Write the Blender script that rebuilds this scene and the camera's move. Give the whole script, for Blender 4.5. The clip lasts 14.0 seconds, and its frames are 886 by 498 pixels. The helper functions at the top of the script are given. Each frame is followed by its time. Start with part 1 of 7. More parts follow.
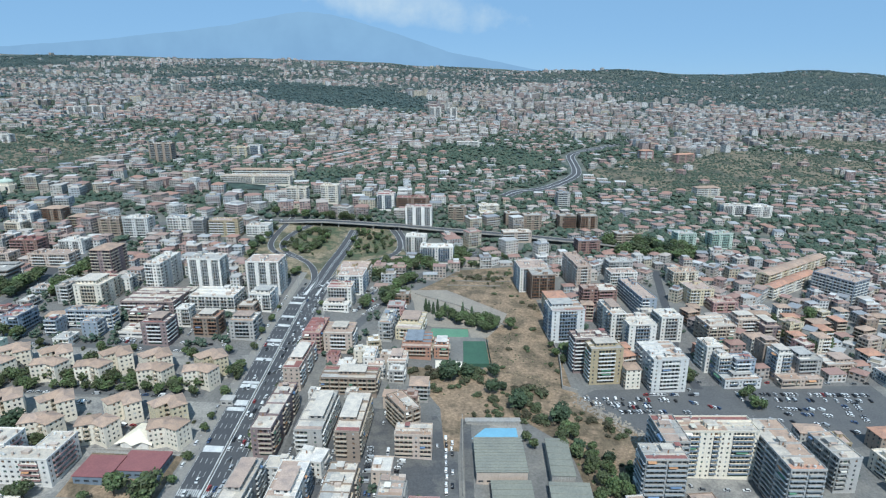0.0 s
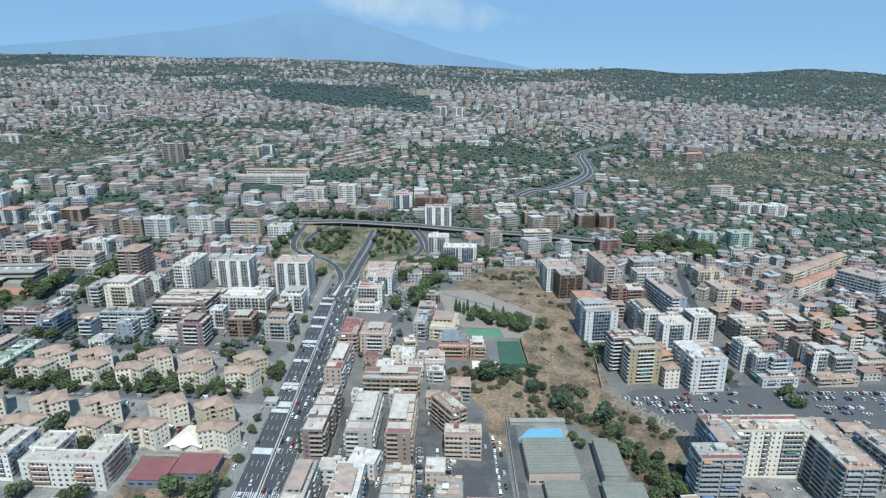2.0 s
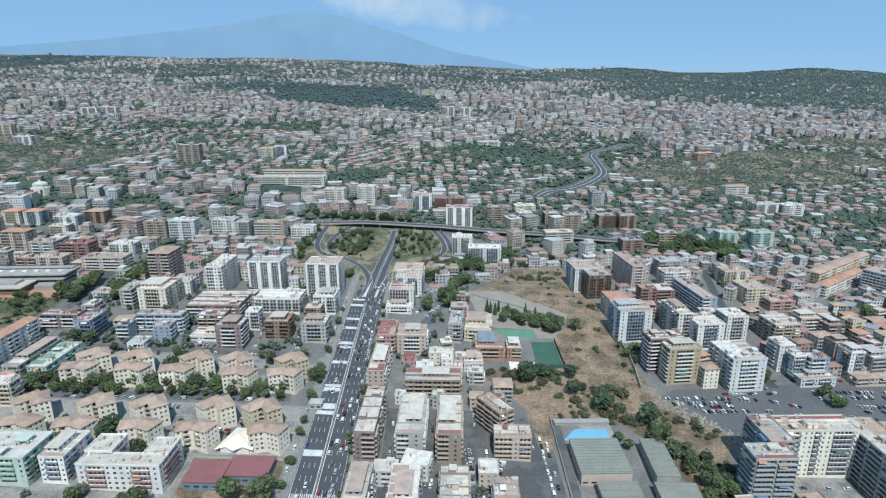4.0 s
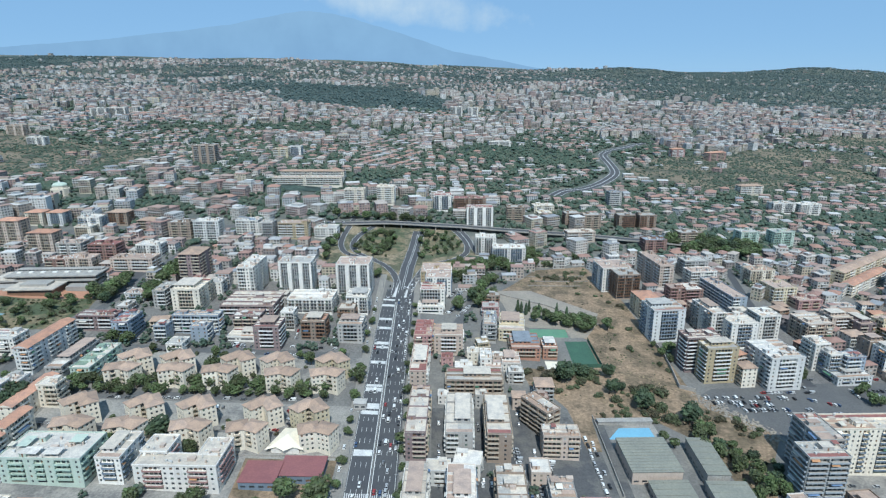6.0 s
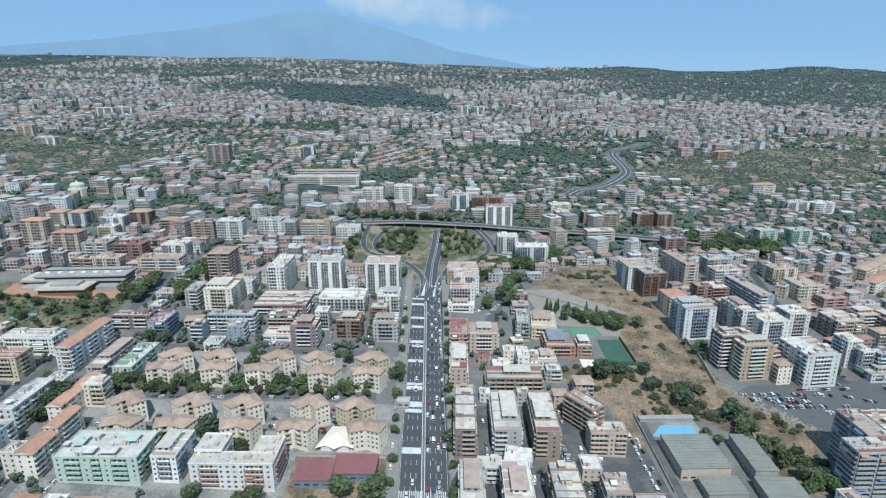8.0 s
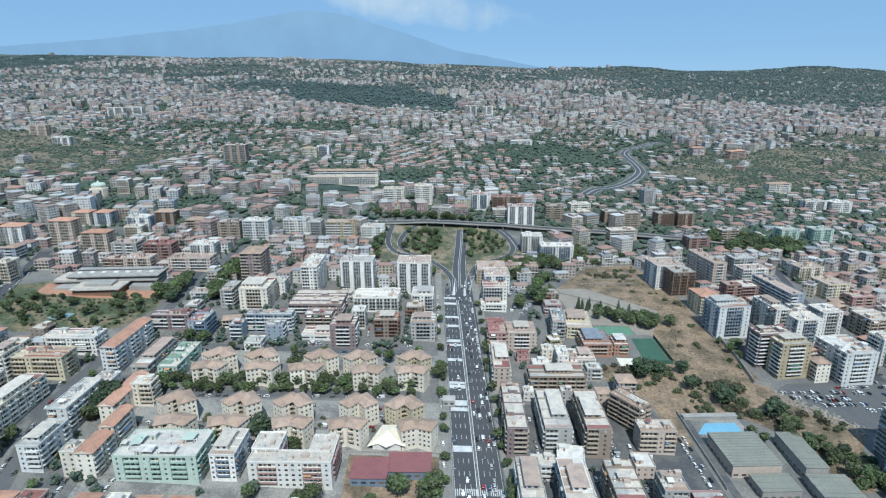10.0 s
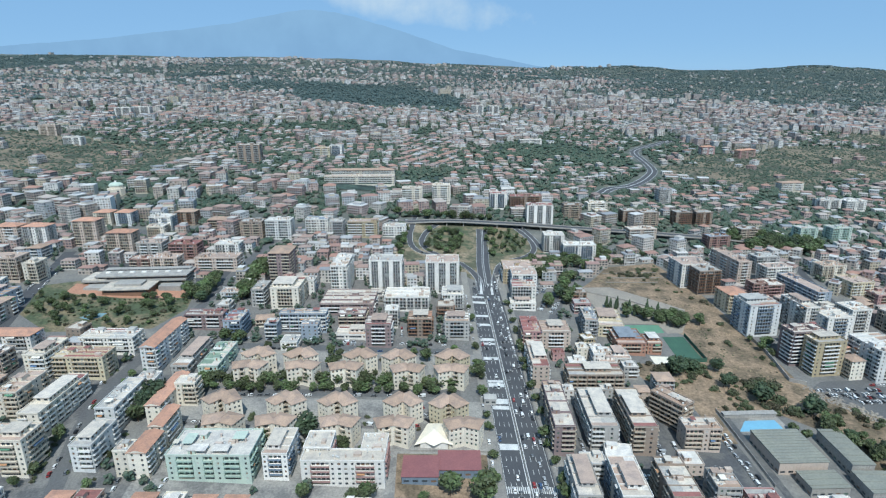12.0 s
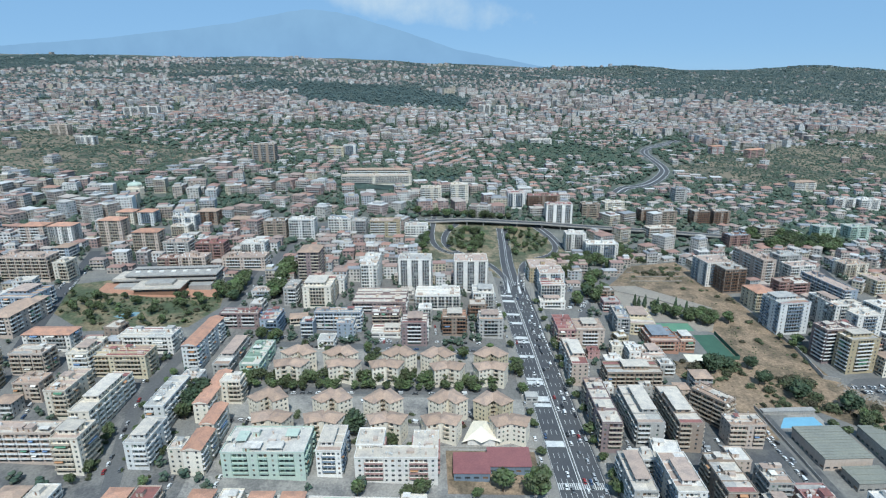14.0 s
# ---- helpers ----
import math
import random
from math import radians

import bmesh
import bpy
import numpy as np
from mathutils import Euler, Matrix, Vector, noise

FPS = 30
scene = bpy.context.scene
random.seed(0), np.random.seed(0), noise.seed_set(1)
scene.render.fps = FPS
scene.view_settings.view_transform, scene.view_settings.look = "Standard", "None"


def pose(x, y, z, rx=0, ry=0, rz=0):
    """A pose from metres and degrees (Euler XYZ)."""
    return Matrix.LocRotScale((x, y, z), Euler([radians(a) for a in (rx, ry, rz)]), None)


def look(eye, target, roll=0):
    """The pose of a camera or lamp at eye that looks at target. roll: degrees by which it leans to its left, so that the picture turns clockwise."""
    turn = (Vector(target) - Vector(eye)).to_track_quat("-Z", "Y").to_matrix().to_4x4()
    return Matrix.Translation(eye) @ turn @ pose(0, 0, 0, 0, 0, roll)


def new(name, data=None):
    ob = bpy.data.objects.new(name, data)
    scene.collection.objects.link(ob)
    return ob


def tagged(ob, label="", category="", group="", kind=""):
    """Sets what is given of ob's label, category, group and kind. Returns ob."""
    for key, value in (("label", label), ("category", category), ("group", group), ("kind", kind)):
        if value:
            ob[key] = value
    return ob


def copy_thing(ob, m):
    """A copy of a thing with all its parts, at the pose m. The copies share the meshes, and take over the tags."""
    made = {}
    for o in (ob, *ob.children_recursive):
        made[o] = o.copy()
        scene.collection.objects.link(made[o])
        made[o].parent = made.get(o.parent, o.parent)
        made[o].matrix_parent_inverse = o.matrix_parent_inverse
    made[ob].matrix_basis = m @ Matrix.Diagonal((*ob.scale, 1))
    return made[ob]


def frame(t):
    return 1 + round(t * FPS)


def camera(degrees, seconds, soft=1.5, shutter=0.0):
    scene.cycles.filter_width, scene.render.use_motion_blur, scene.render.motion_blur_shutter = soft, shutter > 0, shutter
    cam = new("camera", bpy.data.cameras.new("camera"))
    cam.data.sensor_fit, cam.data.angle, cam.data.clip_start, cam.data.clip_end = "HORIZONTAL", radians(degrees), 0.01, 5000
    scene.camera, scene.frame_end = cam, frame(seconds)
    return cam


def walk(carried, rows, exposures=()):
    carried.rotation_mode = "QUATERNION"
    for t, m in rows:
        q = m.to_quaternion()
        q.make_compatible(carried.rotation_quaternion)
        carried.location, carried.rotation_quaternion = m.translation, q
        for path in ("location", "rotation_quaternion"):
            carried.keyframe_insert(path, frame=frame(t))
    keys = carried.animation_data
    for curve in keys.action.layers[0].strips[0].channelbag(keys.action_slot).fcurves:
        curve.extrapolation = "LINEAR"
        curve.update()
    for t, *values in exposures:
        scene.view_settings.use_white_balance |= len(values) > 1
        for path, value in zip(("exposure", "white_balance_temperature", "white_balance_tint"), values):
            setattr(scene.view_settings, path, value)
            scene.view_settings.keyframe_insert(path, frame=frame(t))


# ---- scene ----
cam = camera(76.1, 14.0, soft=1.2)
METRES, EYE, TILT, LEAN, TURN = 214.0, 206.0, -16.0, 0.0, 0.0
ROWS = [
    (0.0, 0.0, 0.0, 0.0, -0.0, 0.0, -0.0),
    (0.5, -0.0381, 0.0003, 0.0011, -0.18, -0.04, 0.07),
    (1.0, -0.0749, 0.0009, 0.0024, -0.29, -0.07, 0.11),
    (1.5, -0.1127, 0.0014, 0.0034, -0.38, -0.08, 0.14),
    (2.0, -0.149, 0.0015, 0.0048, -0.43, -0.08, 0.18),
    (2.5, -0.1867, 0.0016, 0.0059, -0.53, -0.09, 0.27),
    (3.0, -0.2212, 0.001, 0.0081, -0.55, -0.1, 0.32),
    (5.5, -0.3964, -0.0033, 0.0135, -0.71, -0.14, 0.48),
    (6.0, -0.4312, -0.0048, 0.014, -0.75, -0.14, 0.51),
    (6.5, -0.4679, -0.0064, 0.0144, -0.82, -0.16, 0.54),
    (7.0, -0.5035, -0.008, 0.0144, -1.0, -0.17, 0.59),
    (7.5, -0.5407, -0.01, 0.0143, -1.07, -0.19, 0.62),
    (8.0, -0.5761, -0.012, 0.0141, -1.12, -0.21, 0.64),
    (10.5, -0.7576, -0.0181, 0.0154, -1.29, -0.25, 0.75),
    (11.0, -0.792, -0.018, 0.0157, -1.36, -0.26, 0.78),
    (11.5, -0.8239, -0.0182, 0.0155, -1.39, -0.28, 0.81),
    (12.0, -0.8595, -0.0187, 0.0151, -1.5, -0.29, 0.85),
    (12.5, -0.8935, -0.0198, 0.0148, -1.59, -0.3, 0.87),
    (13.0, -0.9293, -0.0216, 0.0142, -1.64, -0.31, 0.89),
    (13.5, -0.9637, -0.0234, 0.0134, -1.68, -0.3, 0.89),
    (14.0, -0.9991, -0.0253, 0.0132, -1.74, -0.31, 0.91),
]
walk(cam, [(t, pose(0, 0, EYE, TILT, LEAN, TURN) @ pose(METRES * x, METRES * y, METRES * z, 90 + pitch, roll, yaw)) for t, x, y, z, yaw, pitch, roll in ROWS],
     [(0.0, 0.06, 5840, 4), (14.0, 0.06, 5840, 4)])

# ---------------------------------------------------------------- light
SUN_UP, SUN_FROM = 55.0, 174.0    # elevation; compass bearing of the sun seen from the place (y is north)
world = bpy.data.worlds.new("summer_sky")
scene.world = world
world.use_nodes = True
wn = world.node_tree.nodes
sky = wn.new("ShaderNodeTexSky")
sky.sky_type = "NISHITA"
sky.sun_disc = False
sky.sun_elevation = radians(SUN_UP)
sky.sun_rotation = radians(SUN_FROM)
sky.air_density, sky.dust_density, sky.ozone_density = 0.6, 0.0, 2.2
wn["Background"].inputs["Strength"].default_value = 0.092
veil = wn.new("ShaderNodeMix")       # summer haze evens the whole sky out
veil.data_type = "RGBA"
veil.inputs[0].default_value = 0.8
veil.inputs[7].default_value = (3.05, 5.15, 7.75, 1)
world.node_tree.links.new(sky.outputs[0], veil.inputs[6])
world.node_tree.links.new(veil.outputs[2], wn["Background"].inputs["Color"])
sun_data = bpy.data.lights.new("sun", "SUN")
sun_data.energy, sun_data.angle, sun_data.color = 4.2, radians(0.5), (1.0, 0.97, 0.92)
sun = new("sun", sun_data)
bearing = radians(SUN_FROM)
toward = Vector((math.sin(bearing) * math.cos(radians(SUN_UP)), math.cos(bearing) * math.cos(radians(SUN_UP)), math.sin(radians(SUN_UP))))
sun.matrix_world = look(toward * 900, (0, 0, 0))

# ---------------------------------------------------------------- materials
MATS = {}


def ramp_node(nt, stops, kind="LINEAR"):
    r = nt.nodes.new("ShaderNodeValToRGB")
    r.color_ramp.interpolation = kind
    while len(r.color_ramp.elements) < len(stops):
        r.color_ramp.elements.new(0.5)
    for e, (p, c) in zip(r.color_ramp.elements, stops):
        e.position, e.color = p, (*c, 1)
    return r


def noise_node(nt, scale, detail=4.0, rough=0.6, vector=None):
    n = nt.nodes.new("ShaderNodeTexNoise")
    n.inputs["Scale"].default_value, n.inputs["Detail"].default_value, n.inputs["Roughness"].default_value = scale, detail, rough
    if vector is not None:
        nt.links.new(vector, n.inputs["Vector"])
    return n


def mix_node(nt, kind, fac, a, b):
    m = nt.nodes.new("ShaderNodeMix")
    m.data_type, m.blend_type = "RGBA", kind
    for socket, value in ((m.inputs[0], fac), (m.inputs[6], a), (m.inputs[7], b)):
        if isinstance(value, bpy.types.NodeSocket):
            nt.links.new(value, socket)
        elif isinstance(value, tuple):
            socket.default_value = (*value, 1)
        else:
            socket.default_value = value
    return m.outputs[2]


def surface(name, rgb, rough=0.85, vary=0.14, grain=3.0, big=0.12, streaks=0.0, shift=0.10, metal=0.0, bump=0.25, second=None, second_share=0.5):
    """A weathered surface: colour broken at two scales, rain streaks, small differences from object to object."""
    m = bpy.data.materials.new(name)
    m.use_nodes = True
    nt = m.node_tree
    bsdf = nt.nodes["Principled BSDF"]
    geo = nt.nodes.new("ShaderNodeNewGeometry")
    pos = geo.outputs["Position"]
    fine, large = noise_node(nt, grain, 5.0, 0.65, pos), noise_node(nt, big, 4.0, 0.6, pos)
    base = rgb
    if second:
        pick = ramp_node(nt, [(second_share - 0.06, (0, 0, 0)), (second_share + 0.06, (1, 1, 1))])
        nt.links.new(large.outputs["Fac"], pick.inputs["Fac"])
        base = mix_node(nt, "MIX", pick.outputs["Color"], second, rgb)
    lo, hi = 1 - vary * 1.6, 1 + vary
    shade = ramp_node(nt, [(0.3, (lo, lo, lo)), (0.7, (hi, hi, hi))])
    nt.links.new(fine.outputs["Fac"], shade.inputs["Fac"])
    c = mix_node(nt, "MULTIPLY", 1.0, base, shade.outputs["Color"])
    patch = ramp_node(nt, [(0.35, (1 - vary, 1 - vary, 1 - vary * 0.9)), (0.65, (1.04, 1.03, 1.0))])
    nt.links.new(large.outputs["Fac"], patch.inputs["Fac"])
    c = mix_node(nt, "MULTIPLY", 1.0, c, patch.outputs["Color"])
    if streaks:
        stretch = nt.nodes.new("ShaderNodeMapping")
        stretch.inputs["Scale"].default_value = (1.3, 1.3, 0.12)
        nt.links.new(pos, stretch.inputs["Vector"])
        run = noise_node(nt, 1.0, 3.0, 0.6, stretch.outputs["Vector"])
        stain = ramp_node(nt, [(0.52, (1, 1, 1)), (0.75, (1 - streaks, 1 - streaks * 1.05, 1 - streaks * 1.1))])
        nt.links.new(run.outputs["Fac"], stain.inputs["Fac"])
        c = mix_node(nt, "MULTIPLY", 1.0, c, stain.outputs["Color"])
    if shift:
        info = nt.nodes.new("ShaderNodeObjectInfo")
        tone = ramp_node(nt, [(0.0, (1 - shift, 1 - shift * 1.1, 1 - shift * 1.25)), (1.0, (1 + shift * 0.6, 1 + shift * 0.6, 1 + shift * 0.6))])
        nt.links.new(info.outputs["Random"], tone.inputs["Fac"])
        c = mix_node(nt, "MULTIPLY", 1.0, c, tone.outputs["Color"])
    nt.links.new(c, bsdf.inputs["Base Color"])
    bsdf.inputs["Roughness"].default_value, bsdf.inputs["Metallic"].default_value = rough, metal
    if bump:
        b = nt.nodes.new("ShaderNodeBump")
        b.inputs["Strength"].default_value, b.inputs["Distance"].default_value = bump, 0.05
        nt.links.new(fine.outputs["Fac"], b.inputs["Height"])
        nt.links.new(b.outputs["Normal"], bsdf.inputs["Normal"])
    MATS[name] = m
    return m


def island_surface(name, stops, rough=0.8, kind="CONSTANT", grain=2.0, vary=0.15):
    """Many loose pieces in one mesh, each with a colour of its own."""
    m = bpy.data.materials.new(name)
    m.use_nodes = True
    nt = m.node_tree
    geo = nt.nodes.new("ShaderNodeNewGeometry")
    r = ramp_node(nt, stops, kind)
    nt.links.new(geo.outputs["Random Per Island"], r.inputs["Fac"])
    n = noise_node(nt, grain, 4.0, 0.6, geo.outputs["Position"])
    shade = ramp_node(nt, [(0.3, (1 - vary * 1.5,) * 3), (0.7, (1 + vary,) * 3)])
    nt.links.new(n.outputs["Fac"], shade.inputs["Fac"])
    nt.links.new(mix_node(nt, "MULTIPLY", 1.0, r.outputs["Color"], shade.outputs["Color"]), nt.nodes["Principled BSDF"].inputs["Base Color"])
    nt.nodes["Principled BSDF"].inputs["Roughness"].default_value = rough
    MATS[name] = m
    return m


WALLS = {
    "white": (0.78, 0.735, 0.665), "cream": (0.75, 0.665, 0.525), "yellow": (0.64, 0.54, 0.34), "ochre": (0.44, 0.345, 0.19), "tan": (0.56, 0.435, 0.345),
    "brown": (0.33, 0.245, 0.18), "brickred": (0.30, 0.17, 0.13), "purple": (0.27, 0.19, 0.185), "pink": (0.48, 0.26, 0.24), "grey": (0.42, 0.40, 0.37),
    "blue": (0.30, 0.36, 0.43), "bluewhite": (0.62, 0.615, 0.59), "green": (0.49, 0.60, 0.50), "orange": (0.42, 0.20, 0.12), "estate": (0.78, 0.69, 0.54),
}


def weathered(rgb, share=0.22):
    """Sun-bleached paint: a step towards grey."""
    g = 0.3 * rgb[0] + 0.6 * rgb[1] + 0.1 * rgb[2]
    return tuple(c + (g - c) * share for c in rgb)


for key, rgb in WALLS.items():
    surface("wall_" + key, weathered(rgb), 0.88, 0.10, 2.2, 0.15, streaks=0.16, shift=0.12)
ROOFS = {
    "beige": (0.61, 0.53, 0.43), "grey": (0.43, 0.405, 0.365), "white": (0.66, 0.61, 0.54), "red": (0.33, 0.115, 0.095), "tan": (0.48, 0.34, 0.26),
    "green": (0.22, 0.32, 0.22), "bluegrey": (0.24, 0.28, 0.33), "tile_orange": (0.56, 0.265, 0.15), "tile_tan": (0.46, 0.30, 0.20),
}
for key, rgb in ROOFS.items():
    surface("roof_" + key, weathered(rgb), 0.9, 0.15, 1.4, 0.22, shift=0.14, bump=0.4, second=tuple(0.92 * c for c in weathered(rgb, 0.3)), second_share=0.44)
for key, rgb in {"white": (0.74, 0.73, 0.70), "beige": (0.52, 0.45, 0.36), "red": (0.40, 0.25, 0.23), "brown": (0.24, 0.14, 0.09), "blue": (0.19, 0.24, 0.30), "grey": (0.38, 0.38, 0.37), "green": (0.40, 0.52, 0.44), "pale": (0.36, 0.39, 0.41)}.items():
    surface("balcony_" + key, rgb, 0.8, 0.10, 3.0, 0.3, streaks=0.2, shift=0.14)
# paler than panes: the farthest windows carry distance haze in their colour
island_surface("hazy_panes", [(0.0, (0.10, 0.105, 0.11)), (0.4, (0.20, 0.19, 0.17)), (0.7, (0.14, 0.12, 0.10)), (0.85, (0.32, 0.31, 0.29))], 0.5)
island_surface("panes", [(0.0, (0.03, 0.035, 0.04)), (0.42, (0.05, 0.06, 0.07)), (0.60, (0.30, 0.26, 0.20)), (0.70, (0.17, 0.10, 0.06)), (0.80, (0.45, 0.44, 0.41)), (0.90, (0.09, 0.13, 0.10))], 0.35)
surface("asphalt", (0.075, 0.077, 0.082), 0.9, 0.14, 1.2, 0.05, shift=0)
surface("side_asphalt", (0.125, 0.125, 0.125), 0.92, 0.16, 0.9, 0.05, shift=0.05)
surface("pavement_mat", (0.265, 0.25, 0.225), 0.92, 0.16, 1.0, 0.08, shift=0.05)
surface("road_paint", (0.62, 0.62, 0.60), 0.8, 0.18, 2.0, 0.2, shift=0)
surface("dry_grass", (0.285, 0.205, 0.135), 0.95, 0.32, 0.45, 0.06, shift=0, second=(0.19, 0.145, 0.09), second_share=0.49, bump=0.6)
surface("hill_scrub", (0.215, 0.175, 0.12), 0.95, 0.35, 0.25, 0.02, shift=0, second=(0.11, 0.115, 0.075), second_share=0.46, bump=0.6)
surface("pale_yard", (0.19, 0.183, 0.17), 0.92, 0.2, 0.8, 0.05, shift=0, second=(0.125, 0.123, 0.12), second_share=0.46)
surface("estate_paving", (0.29, 0.275, 0.25), 0.92, 0.2, 0.8, 0.05, shift=0, second=(0.20, 0.192, 0.178), second_share=0.46)
surface("dark_yard", (0.085, 0.086, 0.09), 0.92, 0.18, 0.8, 0.06, shift=0, second=(0.15, 0.145, 0.135), second_share=0.5)
surface("park_lawn", (0.20, 0.165, 0.10), 0.95, 0.3, 0.4, 0.045, shift=0, second=(0.095, 0.12, 0.06), second_share=0.5, bump=0.6)
surface("verge", (0.27, 0.215, 0.14), 0.95, 0.28, 0.4, 0.05, shift=0, second=(0.13, 0.13, 0.075), second_share=0.5, bump=0.6)
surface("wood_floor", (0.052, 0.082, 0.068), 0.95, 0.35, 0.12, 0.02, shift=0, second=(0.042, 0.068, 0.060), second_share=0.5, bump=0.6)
surface("straw", (0.36, 0.285, 0.17), 0.95, 0.3, 0.8, 0.1, shift=0, bump=0.3)
surface("bare_earth", (0.30, 0.265, 0.22), 0.95, 0.15, 0.6, 0.05, shift=0, bump=0.4)
surface("plaza", (0.42, 0.22, 0.14), 0.9, 0.14, 1.0, 0.1, shift=0)
surface("turf", (0.05, 0.115, 0.078), 0.9, 0.12, 1.0, 0.1, shift=0)
surface("pond_water", (0.20, 0.31, 0.34), 0.25, 0.08, 1.0, 0.1, shift=0)
surface("turf_light", (0.12, 0.25, 0.165), 0.9, 0.12, 1.0, 0.1, shift=0)
surface("pool_blue", (0.20, 0.42, 0.56), 0.35, 0.06, 1.0, 0.1, shift=0)
surface("concrete", (0.36, 0.34, 0.31), 0.9, 0.16, 1.2, 0.1, streaks=0.2, shift=0.08)
surface("metal_roof", (0.245, 0.245, 0.205), 0.6, 0.12, 0.8, 0.1, shift=0.1)
surface("bark", (0.13, 0.09, 0.06), 0.95, 0.25, 4.0, 0.5)
surface("leaves", (0.110, 0.160, 0.060), 0.7, 0.45, 0.9, 0.12, shift=0.35, second=(0.125, 0.155, 0.062), second_share=0.5, bump=0.6)
surface("pine_leaves", (0.065, 0.10, 0.048), 0.75, 0.4, 0.9, 0.12, shift=0.25, bump=0.6)
surface("scrub", (0.10, 0.125, 0.06), 0.85, 0.4, 0.8, 0.05, shift=0.2, second=(0.12, 0.11, 0.06), second_share=0.45, bump=0.6)
surface("tyre", (0.02, 0.02, 0.021), 0.85, 0.1, 6.0, 1.0)
surface("car_glass", (0.02, 0.024, 0.03), 0.08, 0.05, 3.0, 1.0, bump=0)
for key, rgb in {"white": (0.75, 0.75, 0.74), "silver": (0.42, 0.43, 0.44), "black": (0.025, 0.025, 0.028), "red": (0.30, 0.04, 0.04), "blue": (0.06, 0.10, 0.19), "grey": (0.15, 0.155, 0.16)}.items():
    surface("car_" + key, rgb, 0.28, 0.04, 2.0, 0.5, shift=0.05, bump=0, metal=0.15)
surface("lamp_metal", (0.35, 0.36, 0.37), 0.45, 0.08, 4.0, 1.0, metal=0.6)
surface("tank_plastic", (0.62, 0.62, 0.60), 0.6, 0.08, 2.0, 0.5, shift=0.2)
for key, rgb in {"green": (0.10, 0.22, 0.14), "white": (0.72, 0.70, 0.64), "orange": (0.50, 0.27, 0.14), "blue": (0.14, 0.22, 0.36)}.items():
    surface("awning_" + key, rgb, 0.9, 0.1, 2.0, 0.4, shift=0.2)
surface("cream_sheet", (0.76, 0.68, 0.54), 0.8, 0.08, 1.2, 0.2, shift=0)
surface("canvas", (0.70, 0.66, 0.56), 0.9, 0.08, 2.0, 0.4, shift=0.2)

# ---------------------------------------------------------------- the lie of the land


def smooth(a, b, v):
    s = min(1.0, max(0.0, (v - a) / (b - a)))
    return s * s * (3 - 2 * s)


def terrain(x, y):
    far = smooth(700, 3500, y)
    z = -30.5 + 0.078 * y + x * (-0.047 + 0.027 * far) - 4.5 * math.exp(-((x - 20) ** 2 + (y - 390) ** 2) / 9800) - 15 * smooth(2200, 4600, y)
    z -= 10 * math.exp(-((x + 10) / 190.0) ** 2 - ((y - 650) / 140.0) ** 2)
    z += 14 * math.exp(-((x + 330) / 280.0) ** 2 - ((y - 960) / 180.0) ** 2)
    if y > 900:
        z += 56 * smooth(3000, 4500, y) * smooth(900, -900, x)
        hills = smooth(1500, 3000, y)
        z += 20 * hills * noise.noise((x / 900.0, y / 700.0, 3.1)) + 9 * smooth(900, 1800, y) * noise.noise((x / 260.0, y / 260.0, 7.7))
        z += 33 * math.exp(-((x - 2300) / 1500.0) ** 2 - ((y - 3900) / 700.0) ** 2)
        z += 34 * math.exp(-((x - 1250) / 330.0) ** 2 - ((y - 4250) / 260.0) ** 2) + 26 * math.exp(-((x - 800) / 160.0) ** 2 - ((y - 4250) / 260.0) ** 2)
        z += 46 * math.exp(-((x - 2750) / 520.0) ** 2 - ((y - 4300) / 300.0) ** 2) + 14 * noise.noise((x / 170.0, 0.3, 1.0)) * math.exp(-((y - 4350) / 250.0) ** 2)
    return z


# ---------------------------------------------------------------- building blocks of geometry


